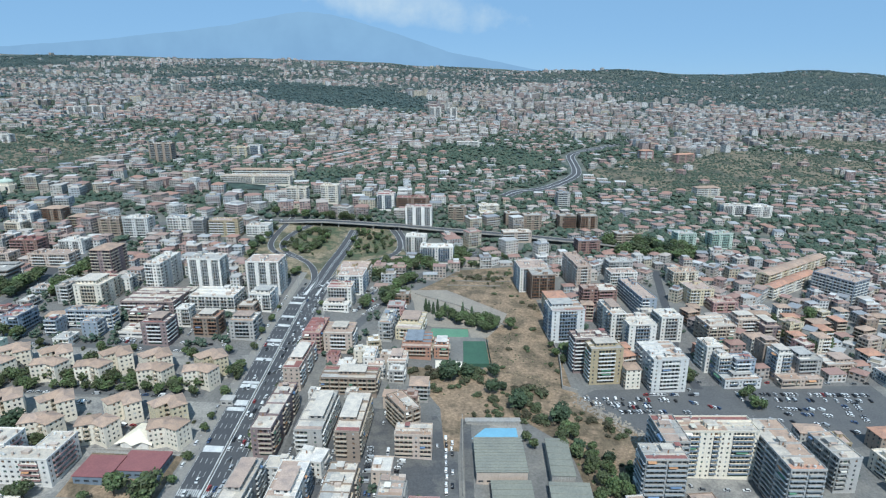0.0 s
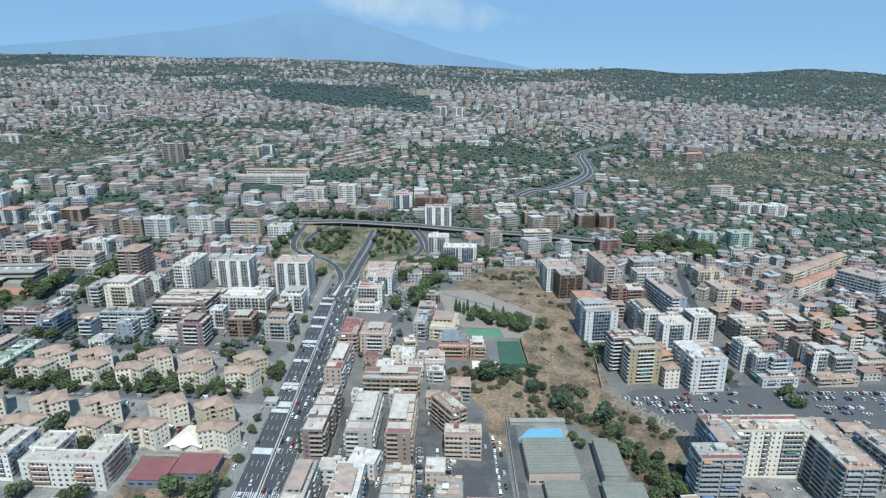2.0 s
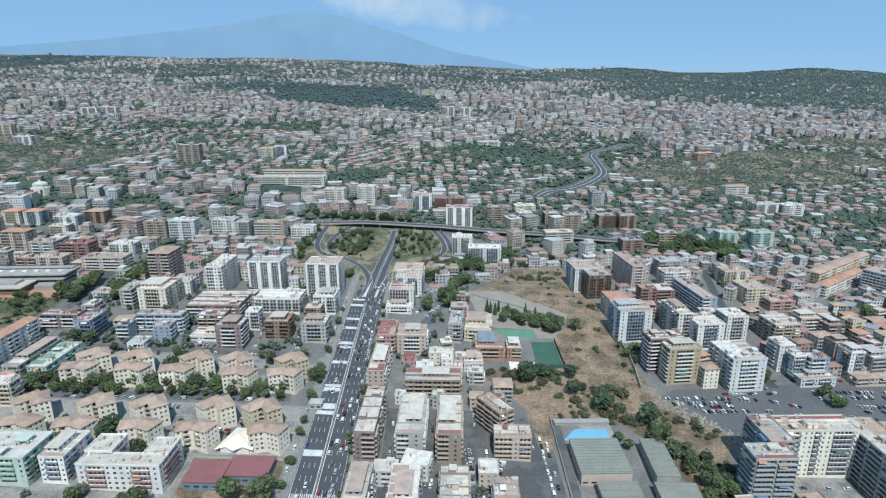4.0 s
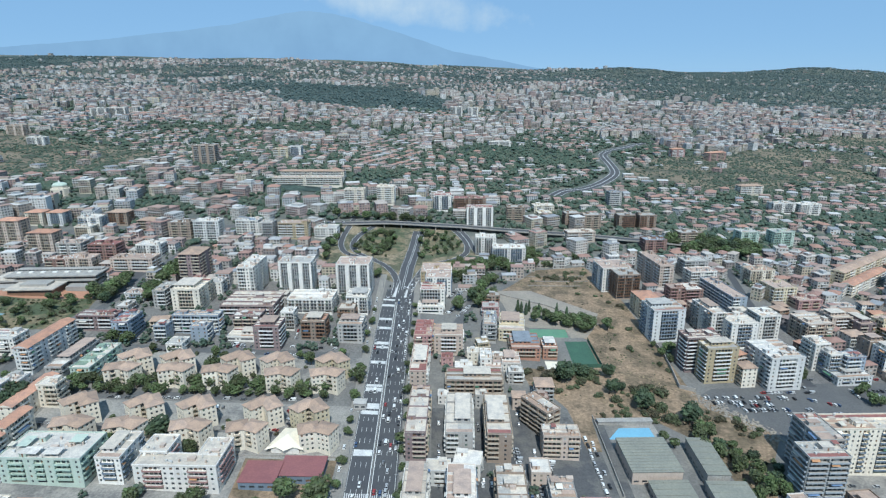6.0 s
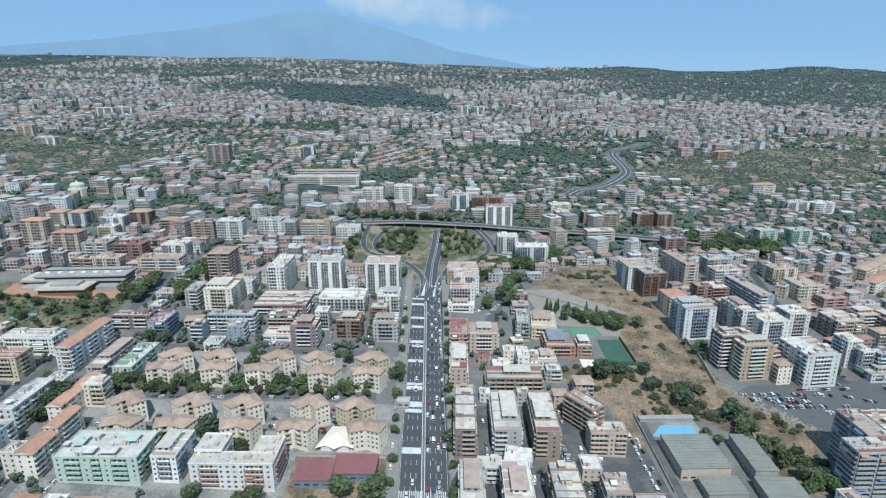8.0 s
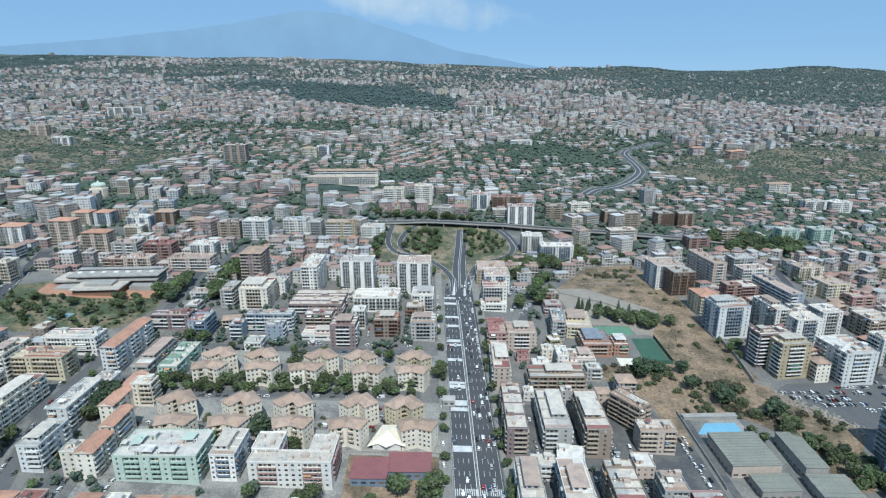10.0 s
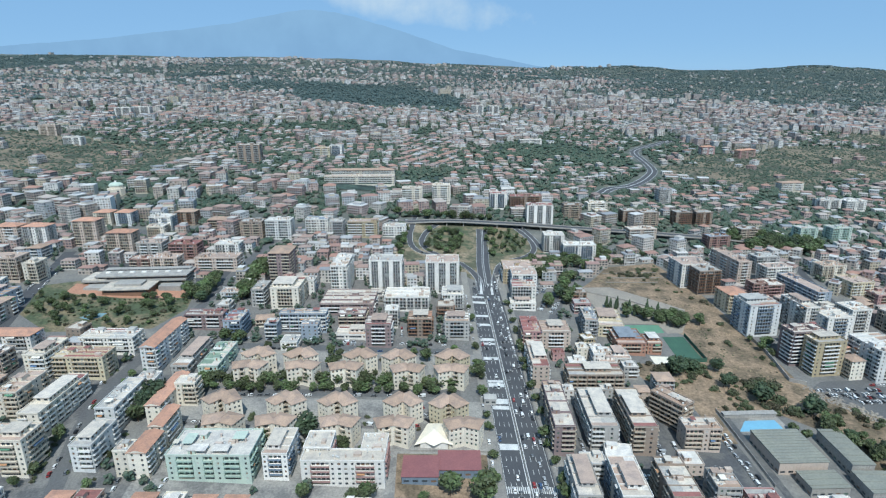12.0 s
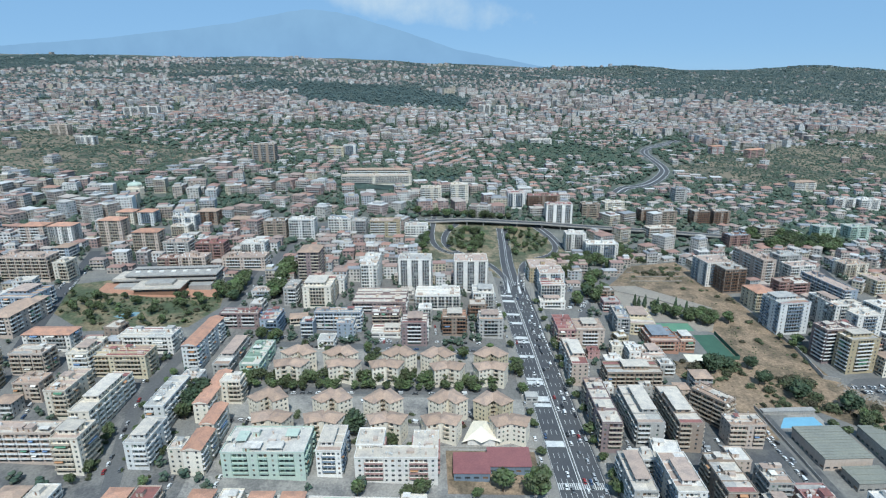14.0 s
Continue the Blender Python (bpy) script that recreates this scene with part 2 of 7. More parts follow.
class Shape:
    """Collects corners and faces, with a material slot for each face."""

    def __init__(self):
        self.v, self.f, self.s = [], [], []

    def quad(self, a, b, c, d, slot=0):
        n = len(self.v)
        self.v += [a, b, c, d]
        self.f.append((n, n + 1, n + 2, n + 3))
        self.s.append(slot)

    def tri(self, a, b, c, slot=0):
        n = len(self.v)
        self.v += [a, b, c]
        self.f.append((n, n + 1, n + 2))
        self.s.append(slot)

    def hull(self, low, high, slot=0, bottom=True):
        """A closed body between two rings of corners, which run anticlockwise."""
        n, k = len(self.v), len(low)
        self.v += list(low) + list(high)
        for i in range(k):
            j = (i + 1) % k
            self.f.append((n + i, n + j, n + k + j, n + k + i))
            self.s.append(slot)
        self.f.append(tuple(n + k + i for i in range(k)))
        self.s.append(slot)
        if bottom:
            self.f.append(tuple(n + i for i in reversed(range(k))))
            self.s.append(slot)

    def box(self, x0, y0, z0, x1, y1, z1, slot=0, bottom=True):
        ring = ((x0, y0), (x1, y0), (x1, y1), (x0, y1))
        self.hull([(x, y, z0) for x, y in ring], [(x, y, z1) for x, y in ring], slot, bottom)

    def tube(self, x, y, z0, z1, r0, r1, sides=8, slot=0):
        ring = [(math.cos(2 * math.pi * i / sides), math.sin(2 * math.pi * i / sides)) for i in range(sides)]
        self.hull([(x + r0 * c, y + r0 * s, z0) for c, s in ring], [(x + r1 * c, y + r1 * s, z1) for c, s in ring], slot)

    def weld(self):
        """Corners that lie in one place become one corner."""
        seen, to, kept = {}, [], []
        for p in self.v:
            k = (round(p[0], 3), round(p[1], 3), round(p[2], 3))
            if k not in seen:
                seen[k] = len(kept)
                kept.append(p)
            to.append(seen[k])
        self.v = kept
        self.f = [tuple(to[i] for i in f) for f in self.f]
        return self

    def mesh(self, name, mats):
        me = bpy.data.meshes.new(name)
        me.from_pydata(self.v, [], self.f)
        for m in mats:
            me.materials.append(MATS[m] if isinstance(m, str) else m)
        if len(mats) > 1:
            me.polygons.foreach_set("material_index", self.s)
        me.update()
        return me


def part(name, shape, mats, parent, label="", kind=""):
    """One mesh object under a thing or a part."""
    data = shape if isinstance(shape, bpy.types.Mesh) else shape.mesh(name, mats if isinstance(mats, (list, tuple)) else [mats])
    ob = new(name, data)
    ob.parent = parent
    return tagged(ob, label, kind=kind)


def thing(name, x, y, z, rot, label, category, group="", kind=""):
    ob = new(name)
    ob.empty_display_size = 0.5
    ob.matrix_world = pose(x, y, z, 0, 0, rot)
    return tagged(ob, label, category, group, kind)


def graded(points):
    """Grid lines: (start, end, step) stretches joined."""
    out = []
    for a, b, step in points:
        n = max(1, round((b - a) / step))
        out += [a + (b - a) * i / n for i in range(n)]
    return out + [points[-1][1]]


# ---------------------------------------------------------------- ground, one sheet to the horizon
def make_ground():
    xs = graded([(-6000, -2500, 250), (-2500, -900, 80), (-900, 700, 12), (700, 2500, 80), (2500, 6000, 250)])
    ys = graded([(-900, 0, 150), (0, 1000, 12), (1000, 2600, 40), (2600, 5200, 80)])
    verts = [(x, y, terrain(x, y)) for y in ys for x in xs]
    n = len(xs)
    faces = [(j * n + i, j * n + i + 1, (j + 1) * n + i + 1, (j + 1) * n + i) for j in range(len(ys) - 1) for i in range(n - 1)]
    me = bpy.data.meshes.new("ground")
    me.from_pydata(verts, [], faces)
    me.polygons.foreach_set("use_smooth", [True] * len(faces))
    m = bpy.data.materials.new("town_ground")
    m.use_nodes = True
    nt = m.node_tree
    geo = nt.nodes.new("ShaderNodeNewGeometry")
    pos = geo.outputs["Position"]
    wide, mid, fine = noise_node(nt, 0.006, 5, 0.62, pos), noise_node(nt, 0.035, 5, 0.65, pos), noise_node(nt, 0.6, 5, 0.7, pos)
    paved = ramp_node(nt, [(0.30, (0.125, 0.124, 0.12)), (0.52, (0.17, 0.163, 0.15)), (0.70, (0.235, 0.22, 0.19))])
    nt.links.new(mid.outputs["Fac"], paved.inputs["Fac"])
    growth = ramp_node(nt, [(0.36, (0.050, 0.072, 0.050)), (0.52, (0.085, 0.102, 0.075)), (0.66, (0.17, 0.155, 0.115))])
    nt.links.new(mid.outputs["Fac"], growth.inputs["Fac"])
    split = nt.nodes.new("ShaderNodeSeparateXYZ")
    nt.links.new(pos, split.inputs[0])
    away = nt.nodes.new("ShaderNodeMapRange")
    away.inputs["From Min"].default_value, away.inputs["From Max"].default_value = 560, 900
    away.inputs["To Min"].default_value, away.inputs["To Max"].default_value = 0.0, 0.95
    nt.links.new(split.outputs["Y"], away.inputs["Value"])
    blot = ramp_node(nt, [(0.44, (0.72, 0.72, 0.72)), (0.56, (1, 1, 1))])
    nt.links.new(wide.outputs["Fac"], blot.inputs["Fac"])
    share = mix_node(nt, "MULTIPLY", 1.0, away.outputs[0], blot.outputs["Color"])
    both = mix_node(nt, "MIX", share, paved.outputs["Color"], growth.outputs["Color"])
    grit = ramp_node(nt, [(0.3, (0.72, 0.72, 0.72)), (0.7, (1.2, 1.2, 1.2))])
    nt.links.new(fine.outputs["Fac"], grit.inputs["Fac"])
    nt.links.new(mix_node(nt, "MULTIPLY", 1.0, both, grit.outputs["Color"]), nt.nodes["Principled BSDF"].inputs["Base Color"])
    nt.nodes["Principled BSDF"].inputs["Roughness"].default_value = 0.95
    me.materials.append(m)
    return tagged(new("ground", me), "sloping town ground of worn paving, dust and scrub", "ground", kind="structure")


make_ground()


def strip(name, line, width, mat, lift, label, category, kind="structure", side=0.0):
    """A band of ground cover along a line of places, draped on the land; side shifts it to the right of the line."""
    pts = []
    for (x0, y0), (x1, y1) in zip(line, line[1:]):
        n = max(1, round(math.hypot(x1 - x0, y1 - y0) / 8))
        pts += [(x0 + (x1 - x0) * i / n, y0 + (y1 - y0) * i / n) for i in range(n)]
    pts.append(line[-1])
    sh = Shape()
    rows = []
    across = max(1, round(width / 10))
    for i, (x, y) in enumerate(pts):
        a, b = pts[max(0, i - 1)], pts[min(len(pts) - 1, i + 1)]
        dx, dy = b[0] - a[0], b[1] - a[1]
        r = math.hypot(dx, dy)
        nx, ny = dy / r, -dx / r
        row = []
        for k in range(across + 1):
            o = side + width * (k / across - 0.5)
            px, py = x + nx * o, y + ny * o
            row.append((px, py, terrain(px, py) + lift))
        rows.append(row)
    for a, b in zip(rows, rows[1:]):
        for k in range(across):
            sh.quad(a[k], a[k + 1], b[k + 1], b[k])
    me = sh.mesh(name, [mat])
    return tagged(new(name, me), label, category, kind=kind)


def patch(name, corners, mat, lift, label, category, kind="structure"):
    """A piece of ground cover with a given outline, draped on the land."""
    bm = bmesh.new()
    bm.faces.new([bm.verts.new((x, y, 0)) for x, y in corners])
    bmesh.ops.triangulate(bm, faces=bm.faces[:])
    for _ in range(6):
        long_ones = [e for e in bm.edges if e.calc_length() > 16]
        if not long_ones:
            break
        bmesh.ops.subdivide_edges(bm, edges=long_ones, cuts=1)
        bmesh.ops.triangulate(bm, faces=bm.faces[:])
    for v in bm.verts:
        v.co.z = terrain(v.co.x, v.co.y) + lift
    bmesh.ops.recalc_face_normals(bm, faces=bm.faces[:])
    if sum(f.normal.z for f in bm.faces) < 0:
        bmesh.ops.reverse_faces(bm, faces=bm.faces[:])
    me = bpy.data.meshes.new(name)
    bm.to_mesh(me)
    bm.free()
    me.materials.append(MATS[mat])
    return tagged(new(name, me), label, category, kind=kind)


# ---------------------------------------------------------------- apartment buildings
FH = 3.1
COUNT = {1: "one", 2: "two", 3: "three", 4: "four", 5: "five", 6: "six", 7: "seven", 8: "eight", 9: "nine", 10: "ten", 11: "eleven"}
ROOF_WORDS = {"beige": "pale flat roof", "grey": "grey flat roof", "white": "white flat roof", "red": "dark red roof", "tan": "terracotta roof terrace",
              "green": "green flat roof", "bluegrey": "blue-grey flat roof", "tile_orange": "orange tiled roof", "tile_tan": "faded brown tiled roof"}
WALL_WORDS = {"bluewhite": "pale blue", "brickred": "red-brown", "blue": "blue-grey", "estate": "warm beige", "purple": "dark purple-brown"}
BALCONY_OF = {"white": ("white", "blue", "grey"), "cream": ("beige", "white"), "yellow": ("beige", "white"), "ochre": ("white", "beige"), "tan": ("beige", "white"),
              "brown": ("beige", "brown"), "brickred": ("beige", "red"), "purple": ("white", "beige"), "pink": ("white", "beige"), "grey": ("white", "grey"),
              "blue": ("blue", "white"), "bluewhite": ("white", "blue"), "green": ("green",), "orange": ("beige",), "estate": ("beige",)}
BALCONIES = {}
TAKEN = []


def balcony_mesh(width, colour, awning=""):
    """Slab and solid railing; some have a canvas blind let down over the front."""
    key = (round(width * 2) / 2, colour, awning)
    if key not in BALCONIES:
        w, s = key[0] / 2 + 0.1, Shape()
        s.box(-w, -1.05, -0.12, w, 0.0, 0.06)
        s.box(-w, -1.05, 0.06, w, -0.97, 0.98)
        s.box(-w, -0.97, 0.06, -w + 0.08, 0.0, 0.98)
        s.box(w - 0.08, -0.97, 0.06, w, 0.0, 0.98)
        if awning:
            a, b = (-w * 0.9, -w * 0.05) if len(BALCONIES) % 2 else (-w * 0.55, w * 0.6)
            s.hull([(a, -1.25, 1.75), (b, -1.25, 1.75), (b, 0, 2.5), (a, 0, 2.5)], [(a, -1.25, 1.79), (b, -1.25, 1.79), (b, 0, 2.54), (a, 0, 2.54)], 1)
        BALCONIES[key] = s.mesh("balcony", ["balcony_" + colour] + (["awning_" + awning] if awning else []))
    return BALCONIES[key]


def columns(width, rng, first):
    """Openings along a face: (centre, width, is it a balcony), symmetrical."""
    n = max(1, int(width / 3.4))
    if width < 5:
        return [(0.0, 1.2, False)]
    if n < 4:
        kinds = [0] * n if not first else [n] if n < 3 else [0, 2]
    elif n < 7:
        kinds = rng.choice(([0, n - 2, 0], [n // 2, 0, n - n // 2 - 1], [n - 1, 0], [0, n - 1]))
    else:
        k = (n - 3) // 2
        kinds = rng.choice(([0, k, 0] + [n - 3 - k, 0], [k, 0, n - 2 * k - 2, 0, k], [n // 2 - 1, 0, 0, n - n // 2 - 1]))
        kinds = [q for i, q in enumerate(kinds) if q or i != 1]
    while sum(q or 1 for q in kinds) > n:
        kinds.remove(0)
    while sum(q or 1 for q in kinds) < n:
        kinds.append(0)
    bay = width / n
    out, at = [], -width / 2
    for k in kinds:
        if k:
            out.append((at + bay * k / 2, bay * k - 0.7, True))
            at += bay * k
        else:
            out.append((at + bay / 2, 1.25, False))
            at += bay
    return out


def face(wall, panes, ox, oy, ux, uy, width, floors, cols, low, slots, deep=1.1):
    """One face of a building with recessed openings. (ox, oy) is its middle, u its direction; the outside is to the right of u."""
    nx, ny = uy, -ux

    def at(a, depth, z):
        return (ox + ux * a - nx * depth, oy + uy * a - ny * depth, z)

    edges = [-width / 2]
    for c, w, _ in cols:
        edges += [c - w / 2, c + w / 2]
    edges.append(width / 2)
    for k in range(len(edges) - 1):
        a, b = edges[k], edges[k + 1]
        if k % 2 == 0:
            wall.quad(at(a, 0, low), at(b, 0, low), at(b, 0, floors * FH), at(a, 0, floors * FH))
            continue
        _, _, big = cols[k // 2]
        z = low
        for f in range(floors):
            base = f * FH
            open_up = big and f > 0
            z0, z1, depth = (base + 0.12, base + 2.55, deep) if open_up else (base + 0.95, base + 2.4, 0.22)
            wall.quad(at(a, 0, z), at(b, 0, z), at(b, 0, z0), at(a, 0, z0))
            wall.quad(at(a, 0, z0), at(b, 0, z0), at(b, depth, z0), at(a, depth, z0))
            wall.quad(at(a, depth, z1), at(b, depth, z1), at(b, 0, z1), at(a, 0, z1))
            wall.quad(at(a, 0, z0), at(a, depth, z0), at(a, depth, z1), at(a, 0, z1))
            wall.quad(at(b, depth, z0), at(b, 0, z0), at(b, 0, z1), at(b, depth, z1))
            if open_up:
                # the back of the loggia: glazed doors between stretches of wall
                n = max(1, round((b - a) / 2.5))
                span, head = (b - a) / n, base + 2.25
                cuts = [a]
                for i in range(n):
                    half = min(0.95, span * 0.34)
                    cuts += [a + span * (i + 0.5) - half, a + span * (i + 0.5) + half]
                cuts.append(b)
                for i, (p, q) in enumerate(zip(cuts, cuts[1:])):
                    wall.quad(at(p, depth, head), at(q, depth, head), at(q, depth, z1), at(p, depth, z1))
                    (panes if i % 2 else wall).quad(at(p, depth, z0), at(q, depth, z0), at(q, depth, head), at(p, depth, head))
                slots.append((at((a + b) / 2, 0, base), b - a, math.degrees(math.atan2(uy, ux))))
            else:
                panes.quad(at(a, depth, z0), at(b, depth, z0), at(b, depth, z1), at(a, depth, z1))
            z = z1
        wall.quad(at(a, 0, z), at(b, 0, z), at(b, 0, floors * FH), at(a, 0, floors * FH))


def pitched(w, d, h, rise, hip, over=0.55):
    """A tiled roof with eaves; the ridge runs along the longer side."""
    s = Shape()
    a, b = w / 2 + over, d / 2 + over
    s.box(-a, -b, h - 0.05, a, b, h + 0.18)
    z = h + 0.18
    if w >= d:
        r = max(0.5, a - b * hip)
        s.quad((-a, -b, z), (a, -b, z), (r, 0, z + rise), (-r, 0, z + rise))
        s.quad((a, b, z), (-a, b, z), (-r, 0, z + rise), (r, 0, z + rise))
        s.tri((a, -b, z), (a, b, z), (r, 0, z + rise), 0 if hip else 1)
        s.tri((-a, b, z), (-a, -b, z), (-r, 0, z + rise), 0 if hip else 1)
    else:
        r = max(0.5, b - a * hip)
        s.quad((a, -b, z), (a, b, z), (0, r, z + rise), (0, -r, z + rise))
        s.quad((-a, b, z), (-a, -b, z), (0, -r, z + rise), (0, r, z + rise))
        s.tri((-a, -b, z), (a, -b, z), (0, -r, z + rise), 0 if hip else 1)
        s.tri((a, b, z), (-a, b, z), (0, r, z + rise), 0 if hip else 1)
    return s


def flat_roof(w, d, h):
    s = Shape()
    a, b = w / 2 + 0.15, d / 2 + 0.15
    s.box(-a, -b, h, a, b, h + 0.2, 0)
    return s


def parapet(w, d, h):
    """An upstand all round the roof, one closed ring."""
    s = Shape()
    a, b, t = w / 2 + 0.15, d / 2 + 0.15, 0.32
    rings = []
    for p, q, z in ((a, b, h + 0.204), (a, b, h + 0.98), (a - t, b - t, h + 0.98), (a - t, b - t, h + 0.204)):
        rings.append(len(s.v))
        s.v += [(-p, -q, z), (p, -q, z), (p, q, z), (-p, q, z)]
    for m, n in zip(rings, rings[1:]):
        for i in range(4):
            j = (i + 1) % 4
            s.f.append((m + i, m + j, n + j, n + i))
            s.s.append(0)
    return s


def roof_terraces(parent, w, d, h, rng, wall_mat, reddish=False):
    """Tiled terraces laid on a flat roof and the low walls that part them."""
    if rng.random() < 0.8:
        a = rng.uniform(0.25, 0.6) * w
        x0, x1 = (-w / 2 + 0.4, -w / 2 + 0.4 + a) if rng.random() < 0.5 else (w / 2 - 0.4 - a, w / 2 - 0.4)
        s = Shape()
        s.box(x0, -d / 2 + 0.4, h + 0.2, x1, d / 2 - 0.4, h + 0.235)
        part("terrace_tiles", s, rng.choice(("roof_beige", "roof_beige", "roof_grey", "roof_tile_tan", "roof_beige", "roof_white")), parent)
    b = rng.uniform(2.6, 5.0)
    s = Shape()
    y0 = -d / 2 + 0.4 if rng.random() < 0.6 else d / 2 - 0.4 - b
    s.box(-w / 2 + 0.5, y0, h + 0.2, w / 2 - 0.5, y0 + b, h + 0.25)
    part("terrace_tiles", s, rng.choice(("roof_red", "roof_tile_orange") if reddish else ("roof_tan", "roof_red", "roof_beige", "roof_grey", "roof_beige", "roof_tile_tan")), parent)
    for k in range(1 if d < 15 else 2 if d < 26 else 3):
        y = -d / 2 + d * (k + 1) / (2 if d < 15 else 3 if d < 26 else 4) + rng.uniform(-1.5, 1.5)
        s = Shape()
        s.box(-w / 2 + 0.2, y - 0.11, h + 0.2, w / 2 - 0.2, y + 0.11, h + rng.choice((0.9, 1.2, 1.7)))
        part("low_wall", s, wall_mat, parent)


def roof_fittings(parent, w, d, h, rng):
    """Tanks, air units, chimneys, aerials and dishes, all small, on one flat roof."""
    s = Shape()
    for k in range(rng.randint(5, 9) + int(w * d / 90)):
        x, y = rng.uniform(-w / 2 + 1.2, w / 2 - 1.2), rng.uniform(-d / 2 + 1.2, d / 2 - 1.2)
        kind = rng.random()
        if kind < 0.28:
            r = rng.uniform(0.5, 0.75)
            s.tube(x, y, h + 0.2, h + 1.5, r, r * 0.97, 9)
            s.tube(x, y, h + 1.5, h + 1.7, r * 0.97, r * 0.4, 9)
        elif kind < 0.50:
            s.box(x - 0.5, y - 0.35, h + 0.3, x + 0.5, y + 0.35, h + 1.1)
            s.box(x - 0.42, y - 0.4, h + 0.2, x - 0.3, y + 0.4, h + 0.3)
            s.box(x + 0.3, y - 0.4, h + 0.2, x + 0.42, y + 0.4, h + 0.3)
        elif kind < 0.74:
            s.box(x - 0.4, y - 0.4, h + 0.2, x + 0.4, y + 0.4, h + 1.9, 1)
            s.box(x - 0.55, y - 0.55, h + 1.9, x + 0.55, y + 0.55, h + 2.05, 1)
        elif kind < 0.86:
            a, b = rng.uniform(1.0, 2.2), rng.uniform(0.9, 1.8)
            s.box(x - a, y - b, h + 0.2, x + a, y + b, h + rng.uniform(1.0, 2.2), 1)
        else:
            s.tube(x, y, h + 0.2, h + 4.2, 0.05, 0.04, 5, 2)
            for q in (3.2, 3.7, 4.1):
                s.box(x - 0.7, y - 0.03, h + q, x + 0.7, y + 0.03, h + q + 0.05, 2)
            s.tube(x + 0.3, y, h + 1.6, h + 1.7, 0.42, 0.36, 8)
    part("rooftop_equipment", s, ["tank_plastic", "wall_tan", "lamp_metal"], parent, "water tanks, chimneys, air units and aerials", kind="stuff")


def roof_clutter(parent, w, d, h, rng, wall_mat, roof_mat, detail, open_deck=False):
    """Stair huts, tanks, awnings and air units on a flat roof."""
    area = w * d
    if detail and not open_deck and w > 11 and d > 11 and rng.random() < 0.55:
        # a set-back top floor with a terrace round it
        pw, pd = w * rng.uniform(0.45, 0.7), d * rng.uniform(0.45, 0.72)
        px, py = rng.uniform(-0.4, 0.4) * (w - pw - 2), rng.uniform(-0.2, 0.4) * (d - pd - 2)
        s, g = Shape(), Shape()
        for ox, oy, ux, uy, run in ((px, py - pd / 2, 1, 0, pw), (px + pw / 2, py, 0, 1, pd), (px - pw / 2, py, 0, -1, pd), (px, py + pd / 2, -1, 0, pw)):
            n = max(2, int(run / 3))
            face(s, g, ox, oy, ux, uy, run, 1, [(-run / 2 + run * (i + 0.5) / n, run / n * 0.5, False) for i in range(n)], 0, [])
        lift = Matrix.Translation((0, 0, h + 0.21))
        for shape_, mat, nm in ((s, wall_mat, "attic_floor"), (g, "panes", "attic_glazing")):
            me = (shape_.weld() if nm == "attic_floor" else shape_).mesh(nm, [mat])
            me.transform(lift)
            part(nm, me, None, parent, kind="stuff" if nm == "attic_glazing" else "")
        s = Shape()
        s.box(px - pw / 2 - 0.7, py - pd / 2 - 0.9, h + FH + 0.21, px + pw / 2 + 0.7, py + pd / 2 + 0.7, h + FH + 0.48)
        part("attic_roof", s, rng.choice([roof_mat, "roof_beige", "roof_tan", "roof_beige"]), parent)
        return
    for k in range(1 if area < 420 else 2):
        hw, hd = rng.uniform(3.2, min(6.5, w * 0.45)), rng.uniform(3.0, min(6.0, d * 0.45))
        x = rng.uniform(-w / 2 + hw / 2 + 0.8, w / 2 - hw / 2 - 0.8)
        y = rng.uniform(-d / 2 + hd / 2 + 0.8, d / 2 - hd / 2 - 0.8)
        s = Shape()
        top = h + 2.7 + 0.37 * k
        s.box(x - hw / 2, y - hd / 2, h + 0.2, x + hw / 2, y + hd / 2, top, 0)
        s.box(x - hw / 2 - 0.25, y - hd / 2 - 0.25, top, x + hw / 2 + 0.25, y + hd / 2 + 0.25, top + 0.22, 1)
        s.box(x - 0.45, y - hd / 2 - 0.04, h + 0.25, x + 0.45, y - hd / 2 + 0.02, h + 2.25, 2)
        part("stair_hut", s, [wall_mat, roof_mat, "balcony_brown"], parent)
    if not detail:
        if area > 220:
            roof_fittings(parent, w, d, h, rng)
        return
    roof_fittings(parent, w, d, h, rng)
    if rng.random() < 0.45:
        aw, ad = rng.uniform(3, 6), rng.uniform(2.5, 4)
        x, y = rng.uniform(-w / 2 + aw / 2 + 0.5, max(-w / 2 + aw / 2 + 0.6, w / 2 - aw / 2 - 0.5)), rng.uniform(-d / 2 + ad / 2 + 0.5, max(-d / 2 + ad / 2 + 0.6, d / 2 - ad / 2 - 0.5))
        s = Shape()
        for px in (x - aw / 2 + 0.1, x + aw / 2 - 0.1):
            for py in (y - ad / 2 + 0.1, y + ad / 2 - 0.1):
                s.box(px - 0.05, py - 0.05, h + 0.2, px + 0.05, py + 0.05, h + 2.4)
        s.hull([(x - aw / 2, y - ad / 2, h + 2.35), (x + aw / 2, y - ad / 2, h + 2.35), (x + aw / 2, y + ad / 2, h + 2.65), (x - aw / 2, y + ad / 2, h + 2.65)],
               [(x - aw / 2, y - ad / 2, h + 2.43), (x + aw / 2, y - ad / 2, h + 2.43), (x + aw / 2, y + ad / 2, h + 2.73), (x - aw / 2, y + ad / 2, h + 2.73)])
        part("roof_awning", s, rng.choice(["canvas", "roof_red", "roof_white", "roof_tan"]), parent)


